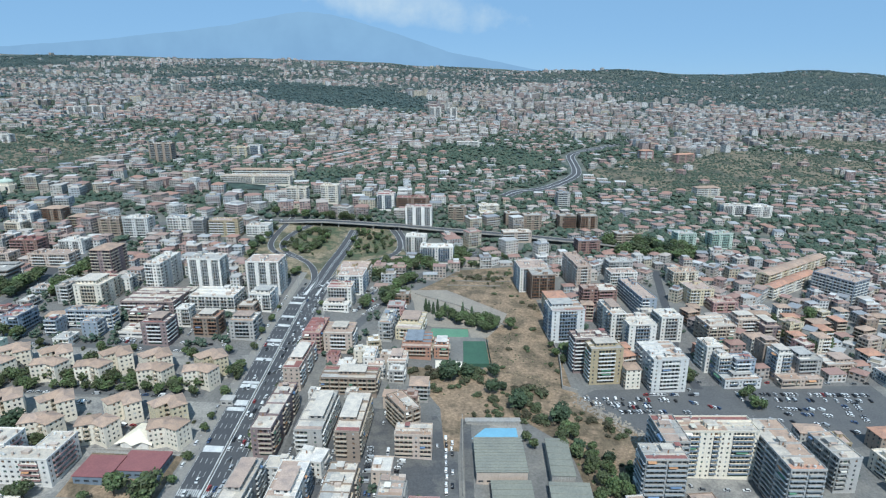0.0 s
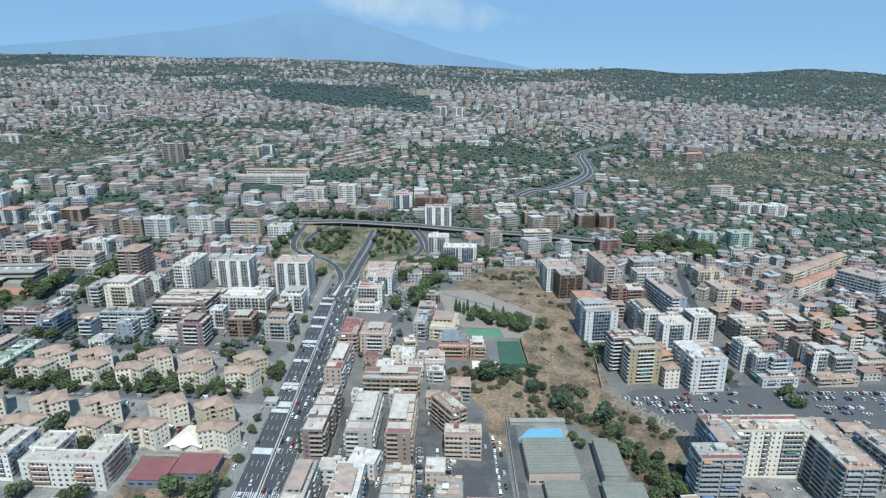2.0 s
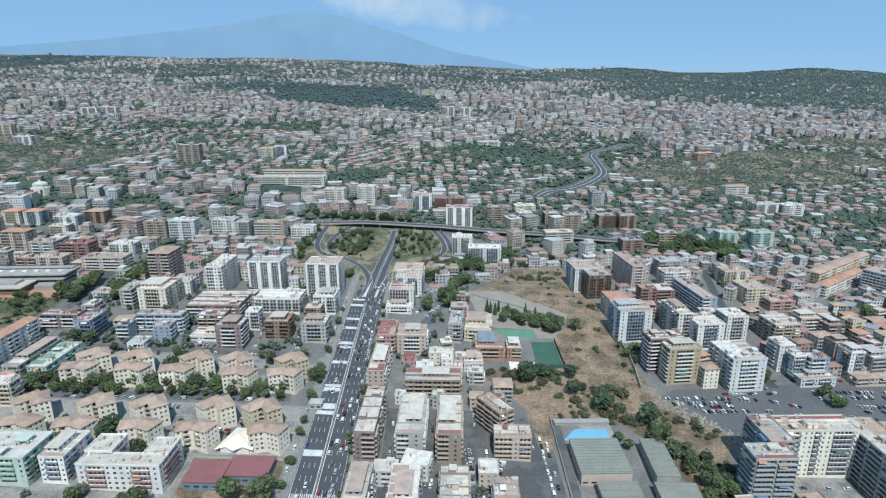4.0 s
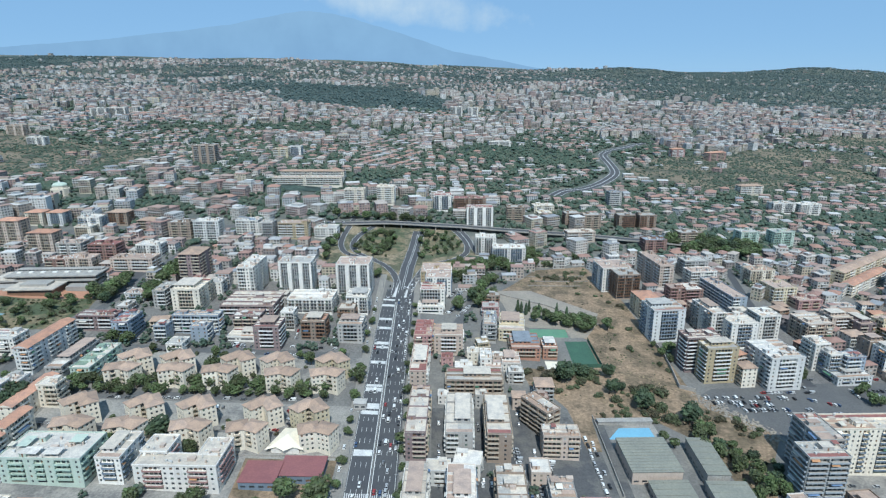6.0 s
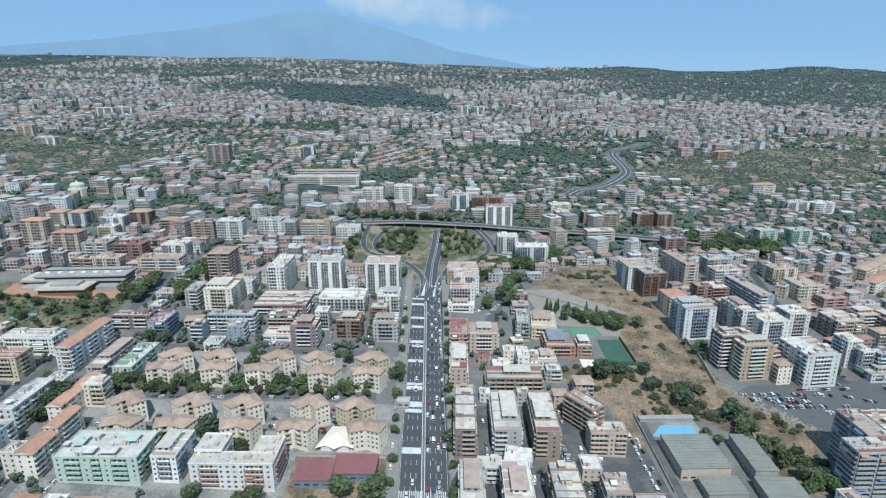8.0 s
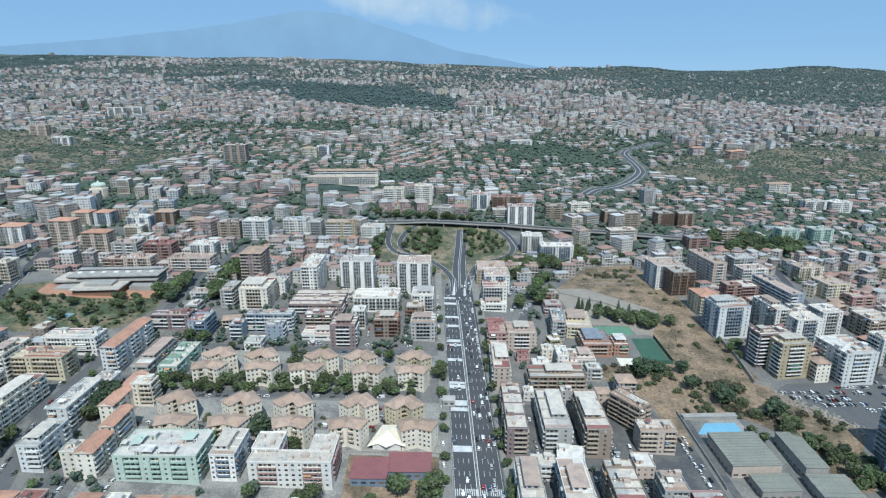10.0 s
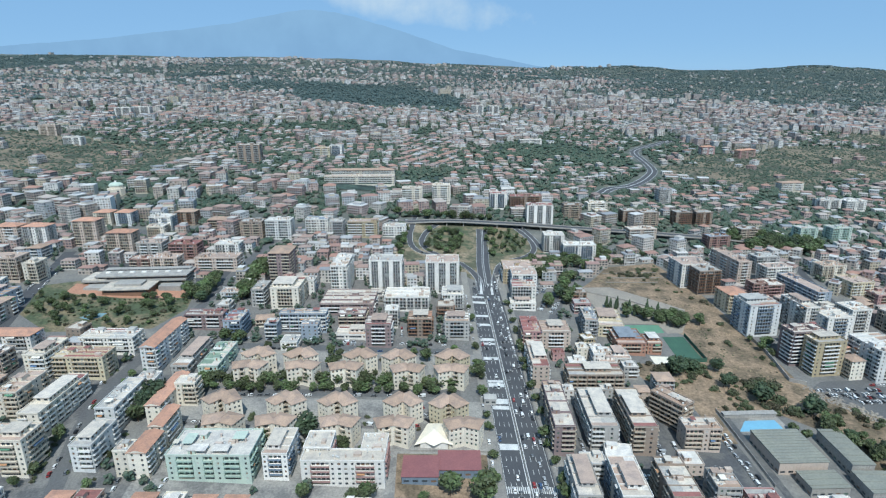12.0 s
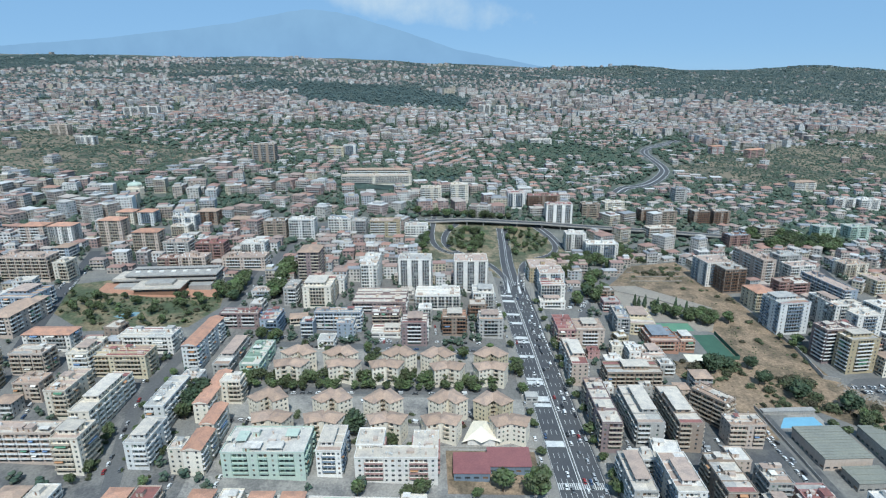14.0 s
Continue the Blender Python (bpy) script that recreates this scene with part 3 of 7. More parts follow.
def apartment(x, y, w, d, rot, floors, wall, roof, extra="", name="apartment_building"):
    rng = random.Random(int(x * 7 + y * 13))
    z = terrain(x, y)
    words = f"{COUNT[floors]}-storey {WALL_WORDS.get(wall, wall)} plastered block with {ROOF_WORDS[roof]}"
    ob = thing(name, x, y, z, rot, words, "building")
    TAKEN.append((x, y, math.hypot(w, d) / 2))
    near = y < 505 and name != "house"
    split = near and y < 465
    h, low = floors * FH, -max(2.0, 0.06 * (w + d) / 2 + 1)
    walls, panes, slots = Shape(), Shape(), []
    first = rng.random() < 0.8 and w > 9
    side = columns(d, rng, rng.random() < 0.75)
    front = columns(w, rng, first)
    if extra.startswith("stripe"):
        # balconies from end to end on every floor
        bay = 11.5 if extra == "stripe_grey" else 7.0
        n, m = max(1, round(w / bay)), max(1, round(d / bay))
        front = [(-w / 2 + w * (i + 0.5) / n, w / n - 0.9, True) for i in range(n)]
        side = [(-d / 2 + d * (i + 0.5) / m, d / m - 1.7, True) for i in range(m)]
        if extra == "stripe" and n > 1 and w < 22:
            front[-1] = (front[-1][0], 1.3, False)
    if extra == "panel":
        # a central stack between blind ends
        front = [(-w * 0.40, 1.2, False), (0.0, w * 0.52, True), (w * 0.40, 1.2, False)]
    if extra == "u":
        # two stacks of narrow balconies between rows of windows
        front = [(w * k, v, v > 3) for k, v in ((-0.45, 1.2), (-0.28, 8.6), (-0.12, 1.2), (0.0, 5.0), (0.12, 1.2), (0.28, 8.6), (0.45, 1.2))]
    if extra == "loggia_red":
        front = [(-w * 0.44, 1.3, False), (-w * 0.27, w * 0.22, True), (-w * 0.12, 1.3, False), (-w * 0.04, 1.7, False), (w * 0.04, 1.7, False), (w * 0.12, 1.3, False), (w * 0.27, w * 0.22, True), (w * 0.44, 1.3, False)]
    if extra == "court":
        # glazed balconies at both ends, a cream stack of small windows between
        front = [(w * k, v, v > 3) for k, v in ((-0.37, 9.2), (-0.20, 1.1), (-0.125, 1.1), (-0.045, 3.6), (0.04, 1.1), (0.115, 1.1), (0.30, 11.8), (0.465, 1.1))]
    if d > 22 and not extra.startswith("stripe"):
        m = max(2, round(d / 6.5))
        side = [(-d / 2 + d * (i + 0.5) / m, d / m - 1.5 if i % 3 != 2 else 1.3, i % 3 != 2) for i in range(m)]
    blank = [(-d / 2 + d * (i + 0.5) / max(1, int(d / 3.8)), 1.2, False) for i in range(max(1, int(d / 3.8)))]
    east, west = (blank if x > 20 and abs(rot) < 30 else side), (blank if x < -230 and abs(rot) < 30 else side)
    if extra == "tower":
        n = 3
        front = [(-w / 2 + w * (i + 0.5) / n, w / n * 0.62, True) for i in range(n)]
    deep = 1.5 if extra in ("stripe_grey", "court", "tower") else 1.25
    face(walls, panes, 0, -d / 2, 1, 0, w, floors, front, low, slots, deep)
    face(walls, panes, w / 2, 0, 0, 1, d, floors, east, low, slots, deep)
    face(walls, panes, -w / 2, 0, 0, -1, d, floors, west, low, slots, deep)
    walls.quad((w / 2, d / 2, low), (-w / 2, d / 2, low), (-w / 2, d / 2, h), (w / 2, d / 2, h))
    walls.quad((-w / 2, -d / 2, h), (w / 2, -d / 2, h), (w / 2, d / 2, h), (-w / 2, d / 2, h))
    wall_mat, roof_mat = "wall_" + wall, "roof_" + roof
    part("wall", walls.weld(), wall_mat, ob)
    part("glazing", panes, "panes", ob, kind="stuff")
    if roof.startswith("tile") and extra != "flat":
        part("roof", pitched(w, d, h, min(w, d) * 0.16, 0.0 if extra == "gable" else 0.9), [roof_mat, wall_mat], ob)
    else:
        part("roof", flat_roof(w, d, h), roof_mat, ob)
        part("parapet", parapet(w, d, h), wall_mat, ob)
        if near and w * d > 140 and extra not in ("loggia_red", "u"):
            roof_terraces(ob, w, d, h, random.Random(int(x * 3 + y * 11)), wall_mat, extra in ("stripe_grey", "court"))
        if extra == "loggia_red":
            roof_fittings(ob, w, d, h, rng)
        else:
            roof_clutter(ob, w, d, h, rng, wall_mat, roof_mat, near, extra in ("stripe_grey", "court"))
    colour = "red" if extra == "loggia_red" else "pale" if extra == "stripe_grey" else "blue" if extra == "court" else "grey" if extra == "tower" else rng.choice(BALCONY_OF[wall])
    if split:
        for (px, py, pz), width, turn in slots:
            blind = rng.choice(("green", "white", "orange", "white", "blue")) if rng.random() < 0.14 else ""
            b = part("balcony", balcony_mesh(width, colour, blind), None, ob)
            b.matrix_basis = pose(px, py, pz, 0, 0, turn)
    else:
        s = Shape()
        for (px, py, pz), width, turn in slots:
            m = pose(px, py, pz, 0, 0, turn)
            hw = width / 2 + 0.1
            for x0, y0, z0, x1, y1, z1 in ((-hw, -1.05, -0.1, hw, 0, 0.06), (-hw, -1.05, 0.06, hw, -0.95, 0.98)):
                ring = ((x0, y0), (x1, y0), (x1, y1), (x0, y1))
                s.hull([m @ Vector((p, q, z0)) for p, q in ring], [m @ Vector((p, q, z1)) for p, q in ring])
        if s.v:
            part("balcony_set", s, "balcony_" + colour, ob, kind="stuff")
    return ob


apartment(-537.0, 424.3, 18.1, 45.8, -2.6, 5, "tan", "tile_tan")
apartment(-492.8, 392.2, 35.4, 14.8, -2.6, 4, "white", "tile_orange")
apartment(-485.9, 359.7, 23.5, 14.4, -2.6, 5, "tan", "beige", "stripe")
apartment(-449.4, 358.5, 14.6, 19.1, -2.6, 6, "cream", "beige")
apartment(-425.7, 360.6, 39.6, 16.4, -2.6, 5, "yellow", "red")
apartment(-421.8, 392.8, 40.2, 16.2, -2.6, 4, "white", "grey")
apartment(-379.0, 385.8, 10.7, 50.2, -2.6, 6, "bluewhite", "tile_orange", "gable")
apartment(-468.0, 330.3, 17.0, 13.5, -2.6, 4, "tan", "tile_tan", "flat")
apartment(-472.9, 313.1, 12.1, 10.4, -2.6, 3, "grey", "tile_tan")
apartment(-438.5, 320.1, 13.5, 27.4, -2.6, 6, "cream", "tan")
apartment(-415.3, 313.7, 12.5, 47.1, -2.6, 5, "cream", "beige", "stripe")
apartment(-437.6, 274.2, 40.0, 11.0, -2.6, 6, "tan", "tan", "stripe")
apartment(-406.5, 269.1, 14.8, 17.0, -2.6, 7, "cream", "tan")
apartment(-372.6, 277.8, 12.3, 25.1, -2.6, 5, "bluewhite", "beige")
apartment(-375.9, 315.2, 11.8, 36.3, -2.6, 5, "bluewhite", "grey", "stripe")
apartment(-369.9, 339.0, 12.7, 10.5, -2.6, 4, "white", "grey")
apartment(-350.4, 267.2, 8.0, 10.1, -2.6, 5, "cream", "grey")
apartment(-341.0, 270.9, 10.1, 19.6, -2.6, 5, "cream", "tile_orange", "gable")
apartment(-340.3, 293.7, 8.0, 21.7, -2.6, 5, "cream", "tile_orange", "gable")
apartment(-352.1, 325.7, 9.0, 41.2, -2.6, 4, "cream", "tile_orange", "gable")
apartment(-341.0, 330.4, 13.1, 10.0, -2.6, 5, "cream", "beige")
apartment(-303.0, 271.3, 45.3, 23.9, -2.6, 5, "green", "white", "u")
apartment(-268.1, 273.2, 13.8, 23.7, -2.6, 5, "white", "beige", "panel")
apartment(-231.5, 262.5, 45.1, 10.4, -2.6, 5, "white", "beige", "loggia_red")
apartment(-357.7, 380.1, 11.9, 43.9, -2.6, 2, "grey", "white")
apartment(-336.6, 373.1, 13.8, 38.5, -2.6, 3, "green", "green")
apartment(-365.4, 430.5, 31.7, 11.9, -2.6, 4, "purple", "red")
apartment(-337.8, 420.2, 13.3, 21.8, -2.6, 5, "blue", "red")
apartment(-286.2, 430.0, 37.7, 10.0, -2.6, 5, "blue", "tan", "stripe")
apartment(-308.8, 417.2, 9.9, 11.2, -2.6, 4, "blue", "white")
apartment(-278.6, 419.5, 13.5, 14.7, -2.6, 4, "blue", "white")
apartment(-246.6, 423.8, 24.6, 16.7, -2.6, 1, "white", "beige")
apartment(-247.9, 440.7, 22.6, 14.9, -2.6, 4, "purple", "white", "stripe")
apartment(-223.5, 412.8, 19.9, 18.0, -2.6, 6, "purple", "white", "panel")
apartment(-191.2, 429.5, 19.3, 16.8, -2.6, 5, "brown", "tile_orange", "flat")
apartment(-161.2, 428.4, 19.7, 19.0, -2.6, 5, "grey", "beige")
apartment(-103.8, 310.5, 12.0, 52.5, -2.6, 6, "purple", "beige")
apartment(-78.3, 311.7, 16.3, 44.4, -2.6, 5, "grey", "beige", "stripe")
apartment(-54.9, 308.3, 14.5, 44.0, -2.6, 6, "brown", "beige", "stripe")
apartment(-17.6, 297.6, 22.1, 12.3, -2.6, 5, "tan", "beige")
apartment(-65.7, 361.5, 39.2, 17.1, -2.6, 4, "brown", "beige", "stripe")
apartment(-104.5, 375.9, 11.7, 43.2, -2.6, 5, "tan", "red")
apartment(-82.3, 419.2, 22.7, 22.0, -2.6, 5, "tan", "tan", "panel")
apartment(-102.0, 420.8, 13.9, 30.8, -2.6, 5, "pink", "red")
apartment(-27.0, 453.0, 21.0, 36.0, -8.0, 3, "yellow", "beige")
apartment(-46.5, 446.0, 10.5, 30.0, -6.0, 5, "grey", "bluegrey")
apartment(-20.6, 421.4, 23.1, 27.3, -2.6, 3, "orange", "bluegrey")
apartment(-1.0, 418.5, 11.7, 16.4, -2.6, 3, "orange", "white")
apartment(-54.9, 391.2, 8.6, 17.3, -2.6, 4, "white", "white")
apartment(-34.8, 398.8, 13.9, 19.3, -2.6, 2, "white", "tan")
apartment(-224.2, 516.0, 30.9, 18.4, -2.6, 10, "white", "grey", "tower")
apartment(-170.4, 520.8, 31.5, 24.0, -2.6, 10, "white", "tan", "tower")
apartment(-161.9, 524.9, 12.0, 13.7, -2.6, 4, "ochre", "white")
apartment(-203.4, 480.1, 39.7, 24.7, -2.6, 4, "white", "white", "stripe")
apartment(-232.1, 490.5, 13.9, 17.8, -2.6, 2, "grey", "grey")
apartment(-162.2, 481.4, 19.1, 22.1, -2.6, 5, "white", "grey")
apartment(-266.0, 513.8, 15.0, 38.9, -2.6, 9, "white", "white")
apartment(-325.5, 528.5, 20.2, 26.2, -2.6, 10, "purple", "tile_tan")
apartment(-309.3, 479.0, 24.8, 30.1, -2.6, 6, "cream", "beige", "panel")
apartment(-333.7, 478.7, 11.0, 23.8, -2.6, 5, "grey", "grey")
apartment(-254.7, 474.1, 46.7, 36.5, -2.6, 3, "purple", "beige")
apartment(-262.3, 667.0, 35.3, 17.0, -2.6, 6, "ochre", "tan")
apartment(-357.6, 648.7, 29.8, 17.0, -2.6, 7, "bluewhite", "white")
apartment(-316.5, 667.3, 27.2, 17.0, -2.6, 6, "white", "bluegrey")
apartment(-292.9, 662.3, 16.9, 17.0, -2.6, 6, "grey", "grey")
apartment(-389.2, 650.6, 25.9, 17.0, -2.6, 6, "brown", "grey")
apartment(-398.7, 592.4, 25.6, 17.0, -2.6, 4, "white", "white")
apartment(-397.0, 553.9, 42.9, 17.8, -2.6, 4, "tan", "tan")
apartment(-553.9, 608.6, 24.8, 17.0, -2.6, 9, "tan", "tile_orange")
apartment(-510.2, 592.1, 27.2, 17.0, -2.6, 7, "tan", "tile_orange")
apartment(-549.5, 679.4, 19.4, 17.0, -2.6, 5, "bluewhite", "tile_orange")
apartment(-572.9, 677.2, 20.7, 17.0, -2.6, 5, "cream", "tile_orange")
apartment(-632.3, 601.0, 25.7, 17.0, -2.6, 7, "tan", "tile_orange")
apartment(-604.7, 603.5, 25.8, 17.0, -2.6, 7, "white", "tile_orange")
apartment(-584.8, 514.4, 45.0, 18.8, -2.6, 7, "tan", "tan", "stripe")
apartment(-551.4, 512.0, 12.7, 16.7, -2.6, 6, "cream", "beige")
apartment(-582.3, 566.1, 15.1, 17.0, -2.6, 4, "blue", "tile_tan")
apartment(-474.2, 580.6, 26.8, 17.0, -2.6, 5, "grey", "tan")
apartment(-439.7, 580.3, 29.8, 17.0, -2.6, 5, "brickred", "red")
apartment(-472.1, 550.8, 20.0, 13.6, -2.6, 3, "brickred", "tan")
apartment(-446.5, 548.8, 27.2, 15.6, -2.6, 4, "tan", "tan")
apartment(-495.6, 656.7, 25.4, 17.0, -2.6, 6, "white", "white")
apartment(-479.8, 688.0, 23.8, 17.0, -2.6, 5, "brown", "tile_tan")
apartment(-494.7, 641.0, 19.1, 17.0, -2.6, 4, "cream", "white")
apartment(-431.9, 662.5, 23.7, 17.0, -2.6, 5, "brown", "tile_tan")
apartment(-547.2, 450.0, 27.9, 27.9, -2.6, 5, "blue", "tile_tan", "flat")
apartment(-225.1, 675.3, 27.4, 17.0, -2.6, 4, "white", "grey")
apartment(-91.7, 558.9, 30.1, 32.5, -2.6, 5, "ochre", "tan")
apartment(-89.4, 531.8, 24.5, 24.7, -2.6, 6, "white", "tan")
apartment(-95.0, 498.0, 22.3, 17.3, -2.6, 6, "white", "red")
apartment(-97.1, 486.3, 23.2, 14.3, -2.6, 2, "white", "beige")
apartment(-32.0, 657.4, 24.0, 17.0, -2.6, 7, "white", "white")
apartment(-7.1, 633.6, 37.7, 17.0, -2.6, 6, "white", "white")
apartment(-32.3, 746.6, 34.8, 17.0, -2.6, 9, "white", "red", "tower")
apartment(20.3, 779.5, 24.9, 17.0, -2.6, 6, "brown", "grey")
apartment(-42.9, 797.9, 44.8, 17.0, -2.6, 7, "brown", "red")
apartment(-81.3, 803.7, 24.3, 17.0, -2.6, 7, "white", "red")
apartment(121.0, 755.9, 24.3, 17.0, 5.0, 6, "brown", "grey")
apartment(169.0, 757.7, 22.9, 17.0, 5.0, 6, "brown", "grey")
apartment(198.3, 759.0, 23.8, 17.0, 5.0, 6, "brown", "grey")
apartment(95.1, 761.8, 20.6, 17.0, 5.0, 6, "brown", "grey")
apartment(60.7, 777.9, 19.5, 17.0, 5.0, 4, "yellow", "white")
apartment(94.6, 708.7, 36.6, 17.0, 5.0, 4, "tan", "beige")
apartment(177.2, 671.9, 27.3, 17.0, 5.0, 5, "brickred", "bluegrey")
apartment(231.5, 700.1, 26.7, 17.0, 5.0, 5, "brown", "grey")
apartment(307.0, 698.1, 24.4, 17.0, 5.0, 6, "green", "grey")
apartment(354.1, 702.8, 27.5, 17.0, 5.0, 6, "green", "grey")
apartment(98.1, 539.9, 23.3, 25.0, 5.0, 8, "brown", "grey", "stripe")
apartment(91.5, 560.4, 29.4, 28.2, 5.0, 8, "white", "tan")
apartment(140.6, 569.0, 14.6, 51.2, 5.0, 9, "tan", "tan")
apartment(104.8, 495.4, 18.8, 23.4, 5.0, 6, "yellow", "tile_orange")
apartment(104.3, 453.2, 28.2, 24.4, 5.0, 9, "bluewhite", "grey", "panel")
apartment(141.0, 516.9, 15.0, 12.7, 5.0, 6, "brickred", "tan")
apartment(158.8, 523.9, 17.8, 20.4, 5.0, 5, "brickred", "beige")
apartment(146.7, 458.7, 12.4, 32.8, 5.0, 8, "white", "tile_tan", "flat")
apartment(164.0, 442.3, 23.5, 23.9, 5.0, 7, "white", "beige", "panel")
apartment(187.7, 516.3, 14.1, 58.0, 5.0, 6, "blue", "tan", "stripe")
apartment(186.3, 562.6, 28.4, 17.0, 5.0, 6, "white", "tan")
apartment(192.5, 594.1, 26.9, 17.0, 5.0, 6, "grey", "grey")
apartment(194.3, 455.7, 19.0, 19.6, 5.0, 7, "white", "white")
apartment(120.5, 386.6, 24.4, 14.4, 5.0, 9, "ochre", "beige", "panel")
apartment(113.6, 402.8, 27.8, 15.4, 5.0, 9, "purple", "beige")
apartment(163.8, 386.2, 26.2, 31.4, 5.0, 8, "bluewhite", "white", "panel")
apartment(209.4, 406.9, 12.5, 15.4, 5.0, 7, "white", "beige")
apartment(213.5, 396.4, 9.8, 15.4, 5.0, 6, "white", "white")
apartment(228.1, 391.7, 15.4, 10.4, 5.0, 6, "blue", "red")
apartment(223.2, 389.3, 28.4, 21.4, 5.0, 2, "bluewhite", "grey")
apartment(258.2, 412.3, 13.4, 12.3, 5.0, 7, "brown", "tan")
apartment(260.0, 398.2, 11.8, 13.5, 5.0, 7, "white", "grey")
apartment(279.0, 401.1, 18.4, 22.1, 5.0, 6, "grey", "grey")
apartment(269.8, 395.6, 32.7, 27.0, 5.0, 2, "tan", "tan")
apartment(316.8, 416.6, 24.8, 18.9, 5.0, 2, "tan", "tan")
apartment(234.6, 451.2, 23.5, 23.4, 5.0, 6, "tan", "beige", "stripe")
apartment(268.6, 468.6, 20.0, 16.0, 5.0, 5, "tan", "beige")
apartment(282.5, 459.5, 14.7, 22.1, 5.0, 5, "purple", "beige")
apartment(271.6, 517.4, 25.1, 17.7, 5.0, 3, "pink", "tan")
apartment(254.0, 534.9, 24.1, 24.5, 5.0, 5, "yellow", "tan")
apartment(256.7, 577.2, 27.6, 17.0, 5.0, 5, "cream", "tile_tan", "flat")
apartment(411.9, 555.6, 41.1, 27.2, -61.9, 8, "blue", "tan", "stripe")
apartment(130.5, 285.6, 14.0, 27.0, 0.0, 10, "grey", "tan", "stripe_grey")
apartment(119.5, 265.0, 23.0, 14.0, 0.0, 10, "grey", "beige", "stripe_grey")
apartment(159.8, 291.0, 44.4, 15.6, 0.0, 10, "estate", "beige", "court")
apartment(191.6, 276.0, 18.8, 47.0, 0.0, 10, "grey", "beige", "stripe_grey")
apartment(230.5, 288.5, 14.0, 26.0, 4.0, 7, "grey", "grey", "stripe")
apartment(-205.2, 792.2, 28.2, 17.0, -2.6, 8, "cream", "beige")
apartment(-163.4, 813.6, 24.8, 17.0, -2.6, 8, "cream", "beige")
apartment(66.8, 819.1, 29.7, 17.0, 5.0, 3, "cream", "white")
apartment(184.4, 860.5, 18.9, 17.0, 5.0, 7, "grey", "bluegrey")
apartment(-492.0, 1001.8, 39.5, 17.0, -2.6, 10, "brown", "white", "tower")
apartment(-376.2, 1063.0, 27.5, 17.0, -2.6, 6, "yellow", "tan")
apartment(-353.4, 1078.2, 23.3, 17.0, -2.6, 7, "white", "bluegrey")
apartment(58.4, 1335.4, 50.9, 17.0, 5.0, 4, "white", "white")
apartment(-982.2, 1244.2, 38.0, 17.0, -2.6, 7, "tan", "beige")
apartment(-877.4, 1148.4, 34.4, 17.0, -2.6, 5, "white", "white")
apartment(-985.8, 1567.9, 42.8, 17.0, -2.6, 8, "white", "white")
apartment(-951.2, 1593.9, 48.4, 17.0, -2.6, 8, "white", "white")
apartment(-996.4, 1906.8, 36.5, 17.0, -2.6, 7, "yellow", "tan")
apartment(-1058.0, 2321.3, 28.1, 10.0, 76.7, 11, "white", "white")
apartment(-1037.3, 2329.9, 28.6, 10.0, 76.7, 11, "white", "white")
apartment(457.1, 1287.5, 30.3, 17.0, 5.0, 6, "pink", "tile_orange")
apartment(534.6, 1266.1, 49.1, 17.0, 22.9, 6, "pink", "tile_orange")
apartment(454.2, 967.1, 41.0, 17.0, 5.0, 5, "cream", "tile_tan")
apartment(446.2, 857.5, 36.1, 17.0, 5.0, 5, "white", "grey")
apartment(487.2, 856.6, 33.9, 17.0, 5.0, 5, "white", "white")

# the row of blocks at the foot of the avenue, and low houses below the green block
for x, y, w, d, floors, wall, roof in ((-104, 247, 12, 32, 6, "grey", "beige"), (-80, 247, 15, 32, 6, "white", "tan"), (-54, 247, 15, 32, 6, "brown", "beige"),
                                       (-27, 250, 13, 16, 5, "grey", "tan"), (-10, 240, 16, 14, 4, "pink", "red"), (-34, 232, 12, 14, 4, "grey", "beige")):
    apartment(x, y, w, d, -2.6, floors, wall, roof)
for x, y, w, d, floors, wall, roof in ((-424, 240, 14, 12, 2, "cream", "tile_tan"), (-409, 241, 12, 12, 2, "white", "beige"), (-372, 240, 12, 11, 2, "cream", "tile_orange"), (-358, 241, 12, 11, 2, "tan", "red"),
                                       (-330, 240, 12, 10, 2, "white", "tile_orange"), (-315, 240, 11, 10, 2, "cream", "white"), (-300, 239, 12, 10, 2, "white", "tile_orange"), (-284, 239, 12, 10, 2, "tan", "tile_orange"),
                                       (-262, 238, 14, 10, 1, "green", "green"), (-243, 238, 12, 9, 1, "white", "tile_orange"), (-222, 238, 13, 9, 2, "cream", "white")):
    apartment(x, y, w, d, -2.6, floors, wall, roof, name="house")
# the block set askew behind the yards
apartment(-25.6, 321.8, 24.4, 11.7, -57.5, 6, "brown", "beige", "stripe")
# terraced rows of the eastern quarter
for k in range(9):
    apartment(348 + 11.6 * k, 578 + 7.6 * k, 14.2, 13.5, 33.3, 5, "cream" if k % 2 else "yellow", "tile_tan", "gable", name="terraced_house")
for k in range(6):
    apartment(340 + 12.2 * k, 551 + 8.2 * k, 14.8, 11.5, 33.9, 4, "white" if k % 2 else "cream", "tile_orange", "gable", name="terraced_house")
# rear wings of the long white block
for x, y, w in ((-246.5, 275.0, 15), (-215.5, 273.6, 14)):
    apartment(x, y, w, 15.5, -2.6, 5, "white", "beige", "loggia_red")

# ---------------------------------------------------------------- streets
def curve(line, times=2):
    """Rounds the bends of a line of places, keeping its ends."""
    for _ in range(times):
        out = [line[0]]
        for (ax, ay), (bx, by) in zip(line, line[1:]):
            out += [(0.75 * ax + 0.25 * bx, 0.75 * ay + 0.25 * by), (0.25 * ax + 0.75 * bx, 0.25 * ay + 0.75 * by)]
        line = out + [line[-1]]
    return line


